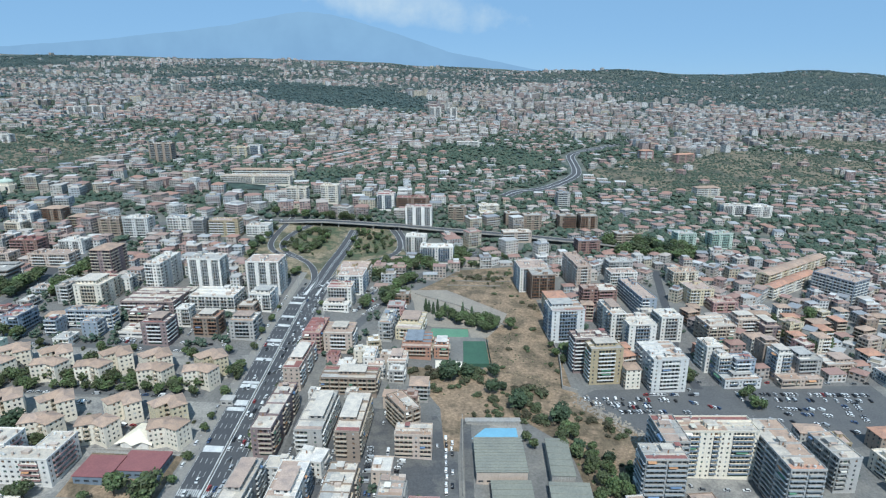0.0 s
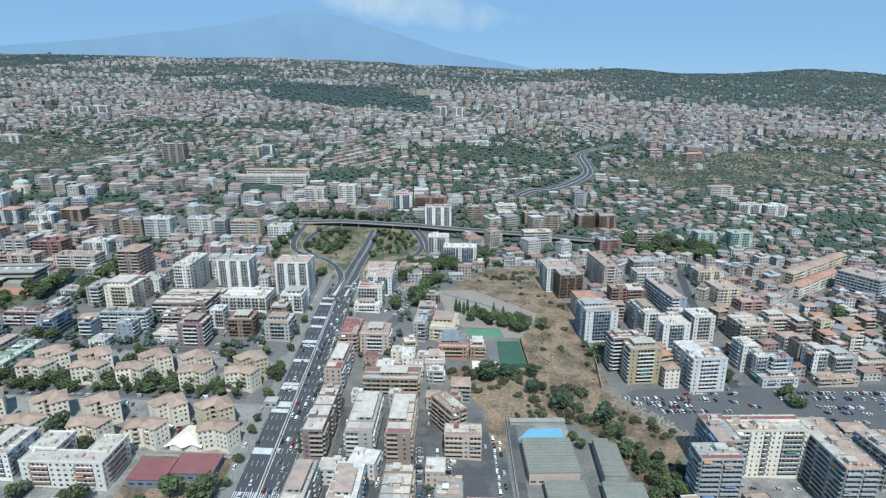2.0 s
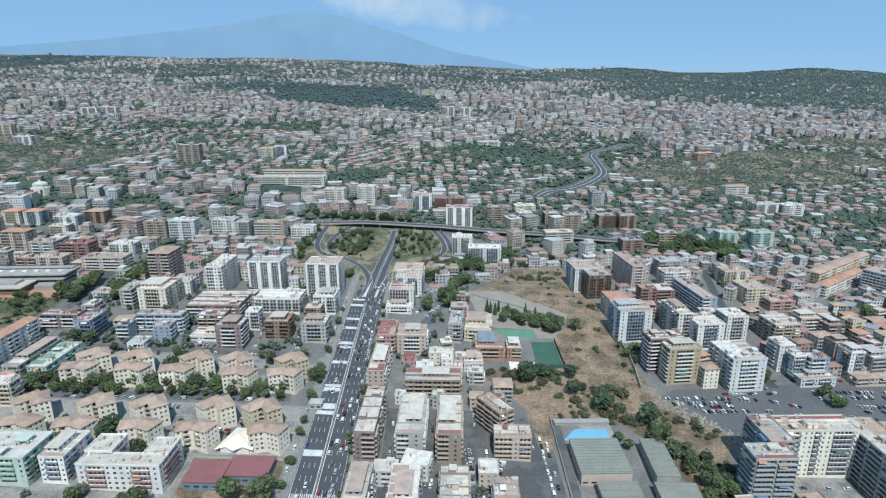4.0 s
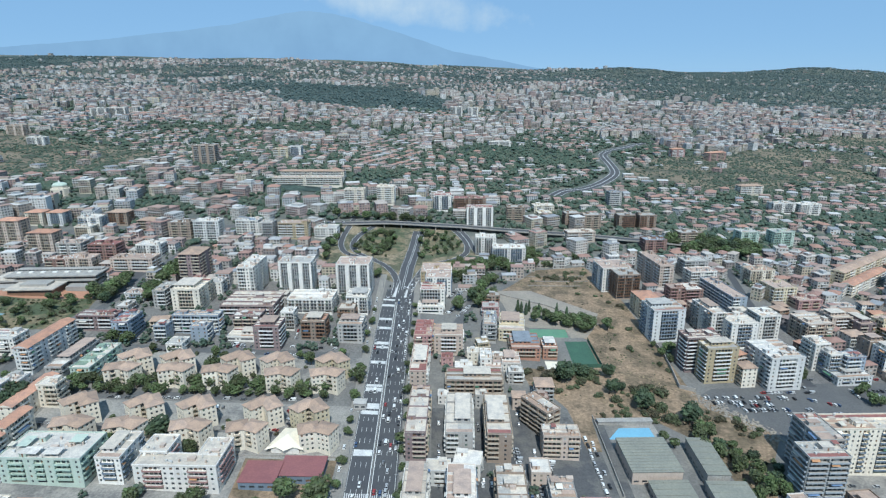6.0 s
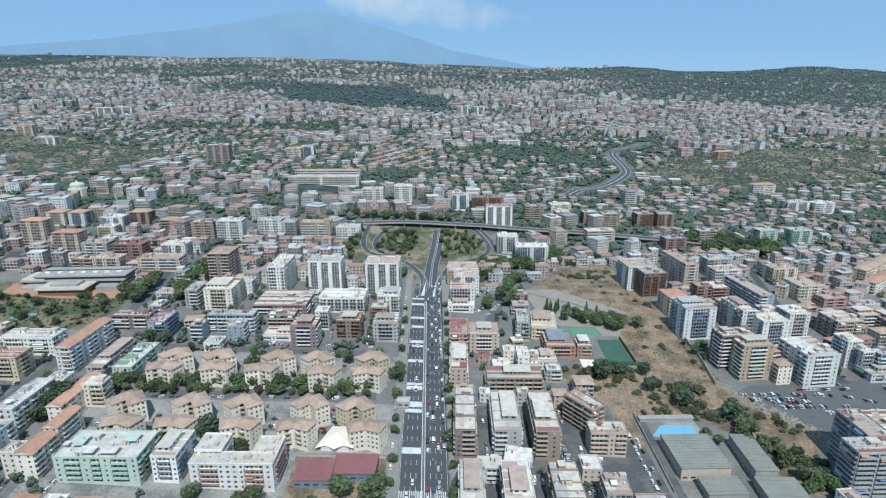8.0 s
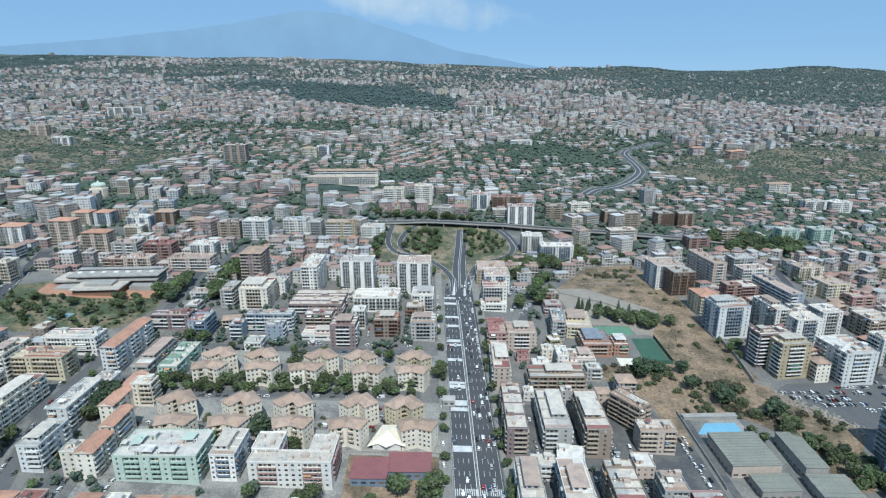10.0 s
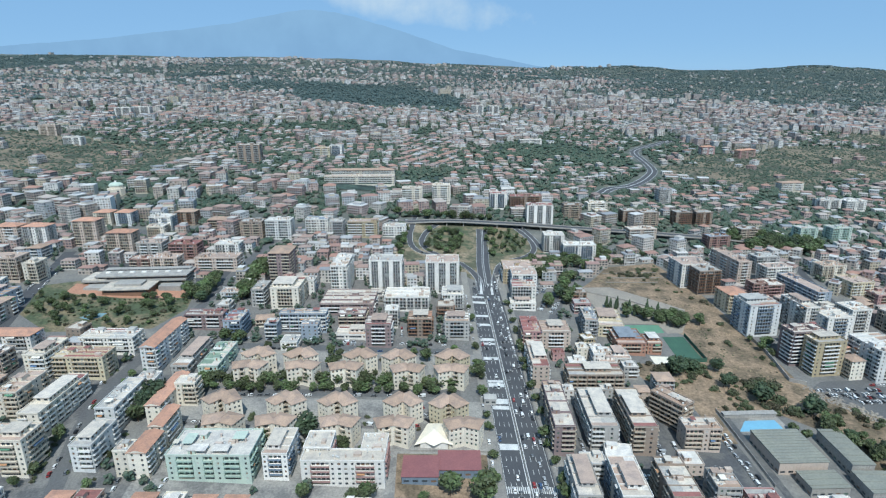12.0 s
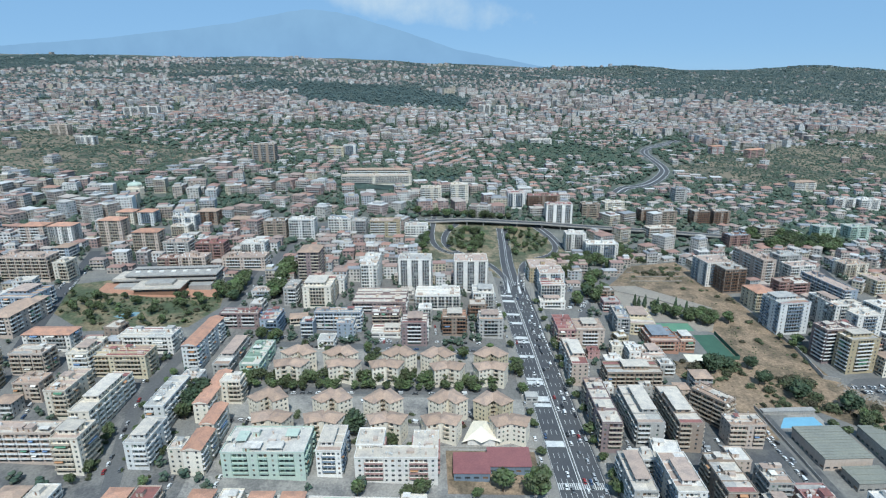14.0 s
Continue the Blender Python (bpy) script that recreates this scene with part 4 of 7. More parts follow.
surface("yard_asphalt", (0.125, 0.125, 0.125), 0.92, 0.28, 0.8, 0.06, shift=0, second=(0.20, 0.19, 0.175), second_share=0.6)
AV = [(-129.5, 215), (-129.5, 430), (-128, 480), (-126, 530), (-123, 600), (-117.5, 660), (-113.5, 716)]
tagged(strip("pavement_west", [(-146.5, 215), (-146.9, 570.1)], 6.5, "pavement_mat", 0.16, "worn grey paving slabs along the avenue", "pavement"))
strip("pavement_east", [(-110.5, 215), (-110.2, 573.2)], 7.5, "pavement_mat", 0.16, "worn grey paving slabs along the avenue", "pavement")
strip("road", AV[:4], 29, "asphalt", 0.10, "dark asphalt avenue with several lanes each way", "road")
strip("road_underpass", AV[3:], 15, "asphalt", 0.10, "dark asphalt road running down to the flyover", "road")
patch("ground_verge", [(-222, 590), (-150, 560), (-134, 548), (-116, 548), (-100, 570), (-36, 590), (-40, 640), (-46, 700), (-60, 728), (-205, 735), (-222, 680)], "verge", 0.05, "dry grass verge and bare earth round the slip roads", "ground")
SLIPS = {
    "road_slip_west": [(-133, 520), (-131, 548), (-137, 574), (-146, 594), (-158, 608), (-174, 617), (-194, 622), (-205, 645), (-207, 675), (-205, 705), (-201, 745)],
    "road_slip_inner": [(-160, 611), (-182, 627), (-191, 645), (-192, 668), (-185, 698), (-172, 722)],
    "road_slip_east": [(-120, 520), (-115, 552), (-106, 598), (-89, 618), (-69, 631), (-55, 653), (-52, 677), (-57, 704), (-69, 732)],
    "road_ramp": [(-62, 738), (-49, 700), (-45, 664), (-32, 637), (-10, 630), (22, 655), (60, 672)],
}
for slip, line in SLIPS.items():
    strip(slip, curve(line), 7.5, "asphalt", 0.16, "curved dark slip road with white edge lines", "road")
    for o in (-3.3, 3.3):
        strip("road_edge_line", curve(line), 0.35, "road_paint", 0.2, "white edge line of a slip road", "road marking", side=o)

strip("road_west", curve([(-377, 235), (-387, 270), (-396, 300), (-401, 335), (-398, 370), (-392, 410), (-383, 470.1), (-376.1, 551.2), (-366.8, 626.6), (-349.4, 668.3)]), 9, "side_asphalt", 0.08, "grey side street with parked cars", "road")
strip("road_far_west", curve([(-512, 380), (-524, 419), (-532, 450), (-545, 493), (-552.9, 538.9), (-563.8, 584.8)]), 12, "asphalt", 0.08, "grey street between apartment blocks", "road")
strip("road_park", curve([(-84, 431), (-72, 465), (-62, 493), (-53, 528), (-40, 561), (-23, 589), (4, 619), (40, 661), (86, 677), (140, 680)]), 9, "side_asphalt", 0.1, "grey street that curves past dry ground", "road")
strip("road_cross", [(-345, 340), (-163, 345)], 8, "side_asphalt", 0.08, "narrow estate street under trees", "road")
strip("road_estate", [(-345, 402), (-160, 400)], 8, "side_asphalt", 0.08, "narrow estate street", "road")
strip("road_east", [(133, 330), (142, 370), (186, 374), (330, 384)], 11, "side_asphalt", 0.12, "grey street beside a car park", "road")
strip("road_east_rise", curve([(190, 376), (188, 420), (208.7, 471), (223.8, 542.8), (242.5, 614.2)]), 8, "asphalt", 0.12, "grey street climbing between apartment blocks", "road")
HILL = [(100, 900), (125, 938), (160, 950), (202, 995), (250, 1070), (266, 1120), (276, 1203), (284, 1284), (320, 1340), (390, 1401), (453, 1476), (500, 1560)]
strip("road_hill", curve(HILL), 20, "asphalt", 0.6, "dual carriageway winding up the slope", "road")
strip("road_frontage", curve([(-560, 640), (-470, 664), (-400, 680), (-325, 695), (-272, 711), (-201, 728)]), 13, "side_asphalt", 0.13, "grey cross street running up to the flyover", "road")
patch("road_car_park", [(100, 364), (112, 372), (209, 377), (330, 383), (330, 330), (265, 316), (222, 322), (185, 322), (140, 312), (120, 330)], "side_asphalt", 0.06, "asphalt car park with rows of cars", "car park")
patch("ground_field", [(-7.7, 566), (19.1, 606.9), (78.4, 620.6), (88.9, 572.2), (92.8, 520.7), (93, 455), (95, 410), (95, 371), (106, 350), (132, 318), (116, 296), (98, 262), (82, 262), (79, 308), (53, 335), (12, 334), (10, 300), (1, 300), (-2, 345), (-10, 360), (-24, 373), (-28, 396), (31, 396), (39, 443), (-8.9, 482.6), (-34.3, 530.2)], "dry_grass", 0.05,
      "slope of dry yellow-brown grass and scrub", "field")
patch("road_yard", [(-96, 225), (9, 225), (9, 298), (0, 300), (-4, 335), (-40, 340), (-96, 338)], "dark_yard", 0.04, "patched asphalt yards and lanes between blocks", "road")
patch("road_quarter", [(100, 384), (186, 380), (340, 390), (345.1, 470.1), (230.7, 481), (205.8, 476.2), (151.3, 482.3), (93.3, 472.8)], "yard_asphalt", 0.04, "asphalt lanes between apartment blocks", "road")
patch("road_left_quarter", [(-540, 232), (-345, 232), (-345, 404), (-395, 404), (-520, 400)], "pale_yard", 0.03, "patched asphalt lanes between apartment blocks", "road")
patch("road_middle_quarter", [(-370, 404), (-150, 404), (-150.5, 569.8), (-366.1, 560.2)], "yard_asphalt", 0.03, "patched asphalt lanes between apartment blocks", "road")
patch("pavement_estate", [(-345, 246), (-150, 246), (-150, 336), (-345, 336)], "estate_paving", 0.03, "pale worn concrete paving round the estate", "pavement")
patch("pavement_estate_rear", [(-345, 352), (-150, 352), (-150, 397), (-345, 397)], "estate_paving", 0.03, "pale worn concrete paving round the estate", "pavement")
patch("ground_school", [(-204, 250), (-152, 250), (-151, 284), (-204, 284)], "dry_grass", 0.06, "dry yellow earth round the red-roofed halls", "ground")
strip("road_estate_south", [(-340, 309), (-160, 309)], 6, "yard_asphalt", 0.05, "narrow asphalt estate lane", "road")
patch("ground_bare", [(-36, 541), (4, 545), (60, 493), (52, 470), (38, 447), (24, 446), (22, 462), (-10, 462), (-24, 470), (-28, 508)], "bare_earth", 0.10, "bare pale gravel ground", "ground")
patch("ground_park_west", [(-528, 446), (-541, 500), (-513, 512), (-402, 506), (-394, 461), (-408, 425), (-485, 415)], "park_lawn", 0.06, "dry park lawn with shrubs", "park")
patch("pavement_plaza", [(-512, 486), (-458, 478), (-403, 482), (-404, 498), (-451, 499), (-513, 506)], "plaza", 0.12, "terracotta-paved forecourt", "plaza")
patch("road_hall_park", [(-552, 540), (-556, 575), (-500, 578), (-380, 570), (-384, 520), (-404, 512), (-420, 540), (-505, 534)], "asphalt", 0.07, "asphalt forecourt and parking beside the civic hall", "car park")
patch("water_pond", [(-474, 440), (-466, 437), (-457, 442), (-456, 449), (-466, 449)], "pond_water", 0.12, "small pale blue park pond", "pond")
patch("ground_island_west", [(-175, 708), (-134, 722), (-128, 653), (-140, 634), (-163, 628), (-181, 648), (-182, 675)], "park_lawn", 0.10, "dry planted road island", "ground")
patch("ground_island_east", [(-106, 712), (-72, 717), (-62, 690), (-61, 668), (-72, 645), (-98, 628), (-112, 628), (-112, 668)], "park_lawn", 0.10, "dry planted road island", "ground")
patch("pitch", [(17, 440), (36, 441), (37, 402), (16, 401)], "turf", 0.12, "green artificial sports pitch", "pitch")


def mark(x0, y0, x1, y1, lift=0.17):
    sh = Shape()
    n = max(1, round((y1 - y0) / 8))
    for i in range(n):
        a, b = y0 + (y1 - y0) * i / n, y0 + (y1 - y0) * (i + 1) / n
        sh.quad(*[(x, y, terrain(x, y) + lift) for x, y in ((x0, a), (x1, a), (x1, b), (x0, b))])
    return sh


avenue_marks = new("road_markings")
tagged(avenue_marks, "worn white lane lines and crossing bars", "road marking", kind="structure")
for x, w in ((-130.6, 0.45), (-128.9, 0.45), (-142.9, 0.2), (-116.0, 0.2)):
    part("line", mark(x - w / 2, 215, x + w / 2, 500), "road_paint", avenue_marks)
dash = Shape()
for x in (-139.9, -136.9, -133.8, -125.6, -122.4, -119.2):
    y = 216.0
    while y < 515:
        dash.quad(*[(px, py, terrain(px, py) + 0.17) for px, py in ((x - 0.11, y), (x + 0.11, y), (x + 0.11, y + 4.2), (x - 0.11, y + 4.2))])
        y += 10.5
part("dashes", dash, "road_paint", avenue_marks, kind="stuff")
for y in (254.0,):
    x = -143.0
    while x < -115:
        part("zebra_bar", mark(x, y, x + 0.6, y + 5.0, 0.18), "road_paint", avenue_marks)
        x += 1.15
for y, w in ((288.5, 5.5), (328, 4.0), (334, 6.0), (354, 4.5), (359.5, 3.0), (390, 4.0), (413, 3.0), (419, 4.5), (445, 4.0), (462, 4.0), (490, 4.5), (503, 3.5)):
    part("warning_band", mark(-142.4, y, -131.2, y + w, 0.18), "road_paint", avenue_marks, "white painted band across the lanes")
for o, w in ((-0.9, 0.4), (0.9, 0.4), (-7.0, 0.25), (7.0, 0.25)):
    strip("road_edge_line", AV[3:], w, "road_paint", 0.2, "white lane line on the underpass road", "road marking", side=o)
for corners in ([(-134.5, 512), (-131.2, 512), (-129.4, 556)], [(-120.8, 512), (-123.4, 512), (-118.9, 556)]):
    patch("road_gore", corners, "road_paint", 0.21, "white painted wedge where the slip road leaves", "road marking")
crash = thing("crash_barrier", -129.75, 215, terrain(-129.75, 215), 0, "pale concrete barrier along the middle of the avenue", "barrier")
zb = terrain(-129.75, 215)
for y in range(0, 285, 5):
    z0, z1 = terrain(-129.75, 215 + y) - zb, terrain(-129.75, 220 + y) - zb
    s = Shape()
    s.hull([(-0.2, y + 0.03, z0), (0.2, y + 0.03, z0), (0.2, y + 4.97, z1), (-0.2, y + 4.97, z1)],
           [(-0.1, y + 0.03, z0 + 0.85), (0.1, y + 0.03, z0 + 0.85), (0.1, y + 4.97, z1 + 0.85), (-0.1, y + 4.97, z1 + 0.85)])
    part("barrier_segment", s, "concrete", crash)

# ---------------------------------------------------------------- flyover
FLY = [(-290, 708), (-230, 722), (-170, 724), (-126, 728), (-58, 731), (-21, 728), (24, 724), (89, 715), (157, 697), (230, 682), (300, 676)]


def flyover():
    z = terrain(-124, 728) + 5.4
    ob = thing("flyover", -124, 728, z, 0, "long grey concrete road bridge over the avenue", "bridge")
    pts = []
    for (x0, y0), (x1, y1) in zip(FLY, FLY[1:]):
        n = max(1, round(math.hypot(x1 - x0, y1 - y0) / 12))
        pts += [(x0 + (x1 - x0) * i / n, y0 + (y1 - y0) * i / n) for i in range(n)]
    deck, top, rail, rail_far = Shape(), Shape(), Shape(), Shape()
    rows = []
    for i, (x, y) in enumerate(pts):
        a, b = pts[max(0, i - 1)], pts[min(len(pts) - 1, i + 1)]
        r = math.hypot(b[0] - a[0], b[1] - a[1])
        nx, ny = (b[1] - a[1]) / r, -(b[0] - a[0]) / r
        lift = terrain(x, y) + 0.4 + 5.0 * smooth(-225, -150, x) * smooth(310, 180, x)
        rows.append([(x + nx * o + 124, y + ny * o - 728, lift - z) for o in (-6.6, -6.3, 6.3, 6.6)])
    up = lambda p, h: (p[0], p[1], p[2] + h)
    for a, b in zip(rows, rows[1:]):
        deck.hull([up(a[3], -0.9), up(b[3], -0.9), up(b[0], -0.9), up(a[0], -0.9)], [a[3], b[3], b[0], a[0]])
        top.quad(up(a[2], 0.05), up(b[2], 0.05), up(b[1], 0.05), up(a[1], 0.05))
        for p, q in ((0, 1), (2, 3)):
            (rail if p else rail_far).hull([a[q], b[q], b[p], a[p]], [up(a[q], 1.0), up(b[q], 1.0), up(b[p], 1.0), up(a[p], 1.0)])
    part("deck", deck, "concrete", ob)
    part("carriageway", top, "asphalt", ob, "dark asphalt surface")
    part("parapet", rail.weld(), "concrete", ob)
    part("parapet", rail_far.weld(), "concrete", ob)
    for x in (-160, -134, -92, -60, -28, 4, 36, 70, 104, 140):
        i = min(range(len(pts)), key=lambda k: abs(pts[k][0] - x))
        px, py = pts[i]
        for o in (-4, 4):
            s = Shape()
            s.tube(px + 124, py - 728 + o, terrain(px, py) - z - 1, rows[i][0][2] - 1.2, 0.8, 0.8, 10)
            part("pier", s, "concrete", ob)


flyover()

# ---------------------------------------------------------------- estate of small yellow blocks


def estate_house(x, y, rot, bend, tint):
    """Two wings that meet at an angle, four floors, hipped roofs."""
    rng = random.Random(int(x * 3 + y * 5))
    ob = thing("estate_house", x, y, terrain(x, y) + 0.9, rot, "cream estate block of two angled wings with tan tiles", "house", "estate houses")
    TAKEN.append((x, y, 15))
    floors, (w, d) = 4, (15.0, 9.8) if bend < -25 else (11.8, 10.8)
    for sign in (-1, 1):
        ang = radians(bend * sign)
        m = pose(sign * 0.46 * w * math.cos(ang), 0.46 * w * math.sin(ang) * sign, 0, 0, 0, bend * sign)
        walls, panes, slots = Shape(), Shape(), []
        cols = [(-4.2, 1.25, False), (-1.4, 1.25, False), (1.4, 1.25, False), (4.2, 1.25, False)] if rng.random() < 0.4 else [(-4.1, 1.3, False), (-0.2, 3.4, True), (4.1, 1.3, False)]
        face(walls, panes, 0, -d / 2, 1, 0, w, floors, cols, -3, slots)
        end = [(-2.6, 1.2, False), (0.4, 1.2, False), (3.0, 1.2, False)]
        face(walls, panes, w / 2, 0, 0, 1, d, floors, end, -3, slots)
        face(walls, panes, -w / 2, 0, 0, -1, d, floors, end, -3, slots)
        h = floors * FH
        walls.quad((w / 2, d / 2, -3), (-w / 2, d / 2, -3), (-w / 2, d / 2, h), (w / 2, d / 2, h))
        wing = part("wing", walls.weld(), "wall_" + tint, ob)
        wing.matrix_basis = m
        part("glazing", panes, "panes", wing, kind="stuff")
        part("roof", pitched(w, d, h, 2.3, 0.75, 0.5), ["roof_tile_tan"], wing, "faded tan tiles")
        for (px, py, pz), width, turn in slots:
            b = part("balcony", balcony_mesh(width, "beige"), None, wing)
            b.matrix_basis = pose(px, py, pz, 0, 0, turn)


for x, y, bend, tint in ((-306, 376, -52, "estate"), (-276, 376, -52, "estate"), (-234, 377, -52, "estate"), (-206, 377, -52, "estate"), (-167, 379, -52, "yellow"),
                         (-309, 356, -20, "estate"), (-273, 357, -20, "estate"), (-243, 357, -20, "estate"), (-200, 356, -20, "estate"), (-169, 357, -20, "estate"),
                         (-314, 322, -52, "estate"), (-274, 322, -52, "estate"), (-242, 322, -52, "estate"), (-201, 323, -52, "estate"), (-172, 322, -52, "yellow"),
                         (-308, 297, -20, "estate"), (-277, 297, -20, "estate"), (-239, 297, -20, "estate"), (-206, 297, -20, "estate"), (-164, 297, -20, "estate")):
    estate_house(x, y, -2.6, bend, tint)


# ---------------------------------------------------------------- halls, canopy, church
def hall(name, x, y, w, d, rot, h, wall, roof, label, ribs=0, rise=0.5):
    ob = thing(name, x, y, terrain(x, y), rot, label, "hall")
    TAKEN.append((x, y, math.hypot(w, d) / 2))
    s, p = Shape(), Shape()
    n = max(2, round(w / 4.5))
    cols = [(-w / 2 + w * (i + 0.5) / n, w / n * 0.6, False) for i in range(n)]
    m = max(2, round(d / 4.5))
    ends = [(-d / 2 + d * (i + 0.5) / m, d / m * 0.6, False) for i in range(m)]
    low = -2.5
    face(s, p, 0, -d / 2, 1, 0, w, 1, cols, low, [])
    face(s, p, w / 2, 0, 0, 1, d, 1, ends, low, [])
    face(s, p, -w / 2, 0, 0, -1, d, 1, ends, low, [])
    for a, b in (((-w / 2, -d / 2), (w / 2, -d / 2)), ((w / 2, -d / 2), (w / 2, d / 2)), ((w / 2, d / 2), (-w / 2, d / 2)), ((-w / 2, d / 2), (-w / 2, -d / 2))):
        s.quad((*a, FH), (*b, FH), (*b, h), (*a, h))
    s.quad((w / 2, d / 2, low), (-w / 2, d / 2, low), (-w / 2, d / 2, FH), (w / 2, d / 2, FH))
    part("wall", s.weld(), wall, ob)
    part("glazing", p, "panes", ob, kind="stuff")
    r = Shape()
    a, b = w / 2 + 0.4, d / 2 + 0.4
    r.hull([(-a, -b, h - 0.1), (a, -b, h - 0.1), (a, b, h - 0.1), (-a, b, h - 0.1)], [(-a, -b, h + 0.25), (a, -b, h + 0.25), (a, b, h + 0.25 + rise), (-a, b, h + 0.25 + rise)])
    part("roof", r, roof, ob)
    for i in range(ribs):
        y0 = -b + 2 * b * (i + 0.5) / ribs
        z = h + 0.25 + rise * (y0 + b) / (2 * b)
        q = Shape()
        q.box(-a, y0 - 0.18, z - 0.05, a, y0 + 0.18, z + 0.22)
        part("roof_rib", q, roof, ob)
    return ob


surface("shed_red", (0.26, 0.105, 0.105), 0.75, 0.10, 1.0, 0.1, shift=0.06)
hall("school_hall", -190, 268, 20, 17, -2.6, 4.6, "balcony_blue", "shed_red", "low hall with dark red metal roof and blue walls", 0, 0.8)
hall("school_hall", -168, 273, 24, 16, -2.6, 4.8, "balcony_blue", "shed_red", "low hall with dark red metal roof and blue walls", 0, 0.8)
hall("sports_hall", 33.5, 288, 29, 31, 0, 8, "wall_tan", "metal_roof", "large tan-walled hall with ribbed grey metal roof", 12, 1.0)
hall("workshop", 69, 288, 13, 34, -3, 8, "concrete", "metal_roof", "long grey workshop with flat metal roof", 6, 0.6)
hall("workshop", 38, 262, 22, 14, 0, 6, "concrete", "metal_roof", "grey workshop with flat metal roof", 3, 0.4)
hall("workshop", 70, 259, 22, 18, -3, 7, "concrete", "metal_roof", "grey workshop with flat metal roof", 3, 0.4)
def civic_hall():
    """Two glazed storeys under broad concrete slabs, with stepped wings in front and at one end."""
    x, y = -460, 517
    ob = thing("civic_hall", x, y, terrain(x, y), 1.5, "long low civic hall of brown-grey concrete slabs and glass bands", "hall")
    TAKEN.append((x, y, 46))
    for name, x0, y0, x1, y1, z0, z1, mat in (("plinth", -46, -12, 47, 14, -5, 0.6, "concrete"), ("lower_core", -43, -10, 44, 12, 0.6, 3.4, "balcony_brown"), ("middle_slab", -47, -13, 48, 14.5, 3.4, 4.5, "concrete"),
                                              ("upper_core", -34, -8, 45, 12, 4.5, 7.0, "balcony_brown"), ("roof_slab", -36, -10.5, 48.5, 14, 7.0, 8.1, "roof_grey"), ("end_wing", -47, -11, -26, 12, 4.5, 5.6, "roof_beige"),
                                              ("roof_band", -34, 6, 46, 13, 8.1, 9.6, "concrete"), ("front_wing", -18, -34, 22, -14, -5, 3.0, "balcony_brown"), ("front_wing_roof", -20, -36, 24, -12.8, 3.0, 4.0, "roof_beige"),
                                              ("front_upper", -10, -28, 14, -16, 4.0, 6.2, "concrete"), ("terrace", -40, -24, -20, -12, -4, 1.8, "concrete"), ("ramp", 26, -22, 46, -12, -4, 1.2, "concrete")):
        s = Shape()
        s.box(x0, y0, z0, x1, y1, z1)
        part(name, s, mat, ob)
    for z0, z1, y0, a0, a1, n in ((1.0, 3.2, -10.05, -42, 43, 26), (4.9, 6.8, -8.05, -33, 44, 26), (0.6, 2.6, -34.05, -17, 21, 12), (8.4, 9.3, 5.95, -33, 45, 24)):
        for i in range(n):
            a, b = a0 + (a1 - a0) * i / n, a0 + (a1 - a0) * (i + 1) / n
            s = Shape()
            s.box(a + 0.2, y0, z0, b - 0.2, y0 + 0.06, z1)
            part("window", s, "panes", ob)
    for k in range(7):
        s = Shape()
        s.box(-30 + 11 * k, -1, 8.1, -26 + 11 * k, 2, 9.0)
        part("skylight", s, "wall_white", ob)


civic_hall()
hall("gatehouse", -143.5, 336, 8, 6, -2.6, 4, "wall_grey", "roof_grey", "small flat-roofed kiosk beside the avenue", 0, 0.1)


def pool():
    x, y = 33, 320
    ob = thing("swimming_pool", x, y, terrain(x, y) + 0.2, 0, "pale blue open-air pool with grey surround", "swimming pool")
    s = Shape()
    s.box(-19, -8, -1, 19, 12, 0.12)
    part("surround", s, "concrete", ob)
    s = Shape()
    s.box(-17, -7.2, 0.12, 15, 4.8, 0.2)
    part("basin", s, "pool_blue", ob, "pale blue water")
    s = Shape()
    s.box(-18, 8, 0.12, 18, 12, 3.0)
    s.box(-18.4, 7.6, 3.0, 18.4, 12.2, 3.3)
    part("changing_room", s, "concrete", ob)


pool()


def canopy():
    x, y = -182.0, 293.5
    ob = thing("chapel", x, y, terrain(x, y), -2.6, "small chapel with pointed cream tent-like roof", "chapel")
    TAKEN.append((x, y, 9))
    s = Shape()
    s.box(-7.5, -4, -2, 7.5, 4, 3.0)
    s.box(-3, 2, -2, 3, 10, 5.5)
    part("wall", s, "wall_white", ob)
    r = Shape()
    apex = (0, 2.5, 8.0)
    r.tri((-10.5, -5.5, 3.0), (-4.5, -4.5, 4.2), apex)
    r.tri((-4.5, -4.5, 4.2), (0, -6.5, 3.2), apex)
    r.tri((0, -6.5, 3.2), (4.5, -4.5, 4.2), apex)
    r.tri((4.5, -4.5, 4.2), (10.5, -5.5, 3.0), apex)
    r.tri((10.5, -5.5, 3.0), (4.0, 11, 5.8), apex)
    r.tri((4.0, 11, 5.8), (-4.0, 11, 5.8), apex)
    r.tri((-4.0, 11, 5.8), (-10.5, -5.5, 3.0), apex)
    part("roof", r, "cream_sheet", ob, "cream folded roof")
    ob.scale = (1.12, 1.12, 1.0)


canopy()


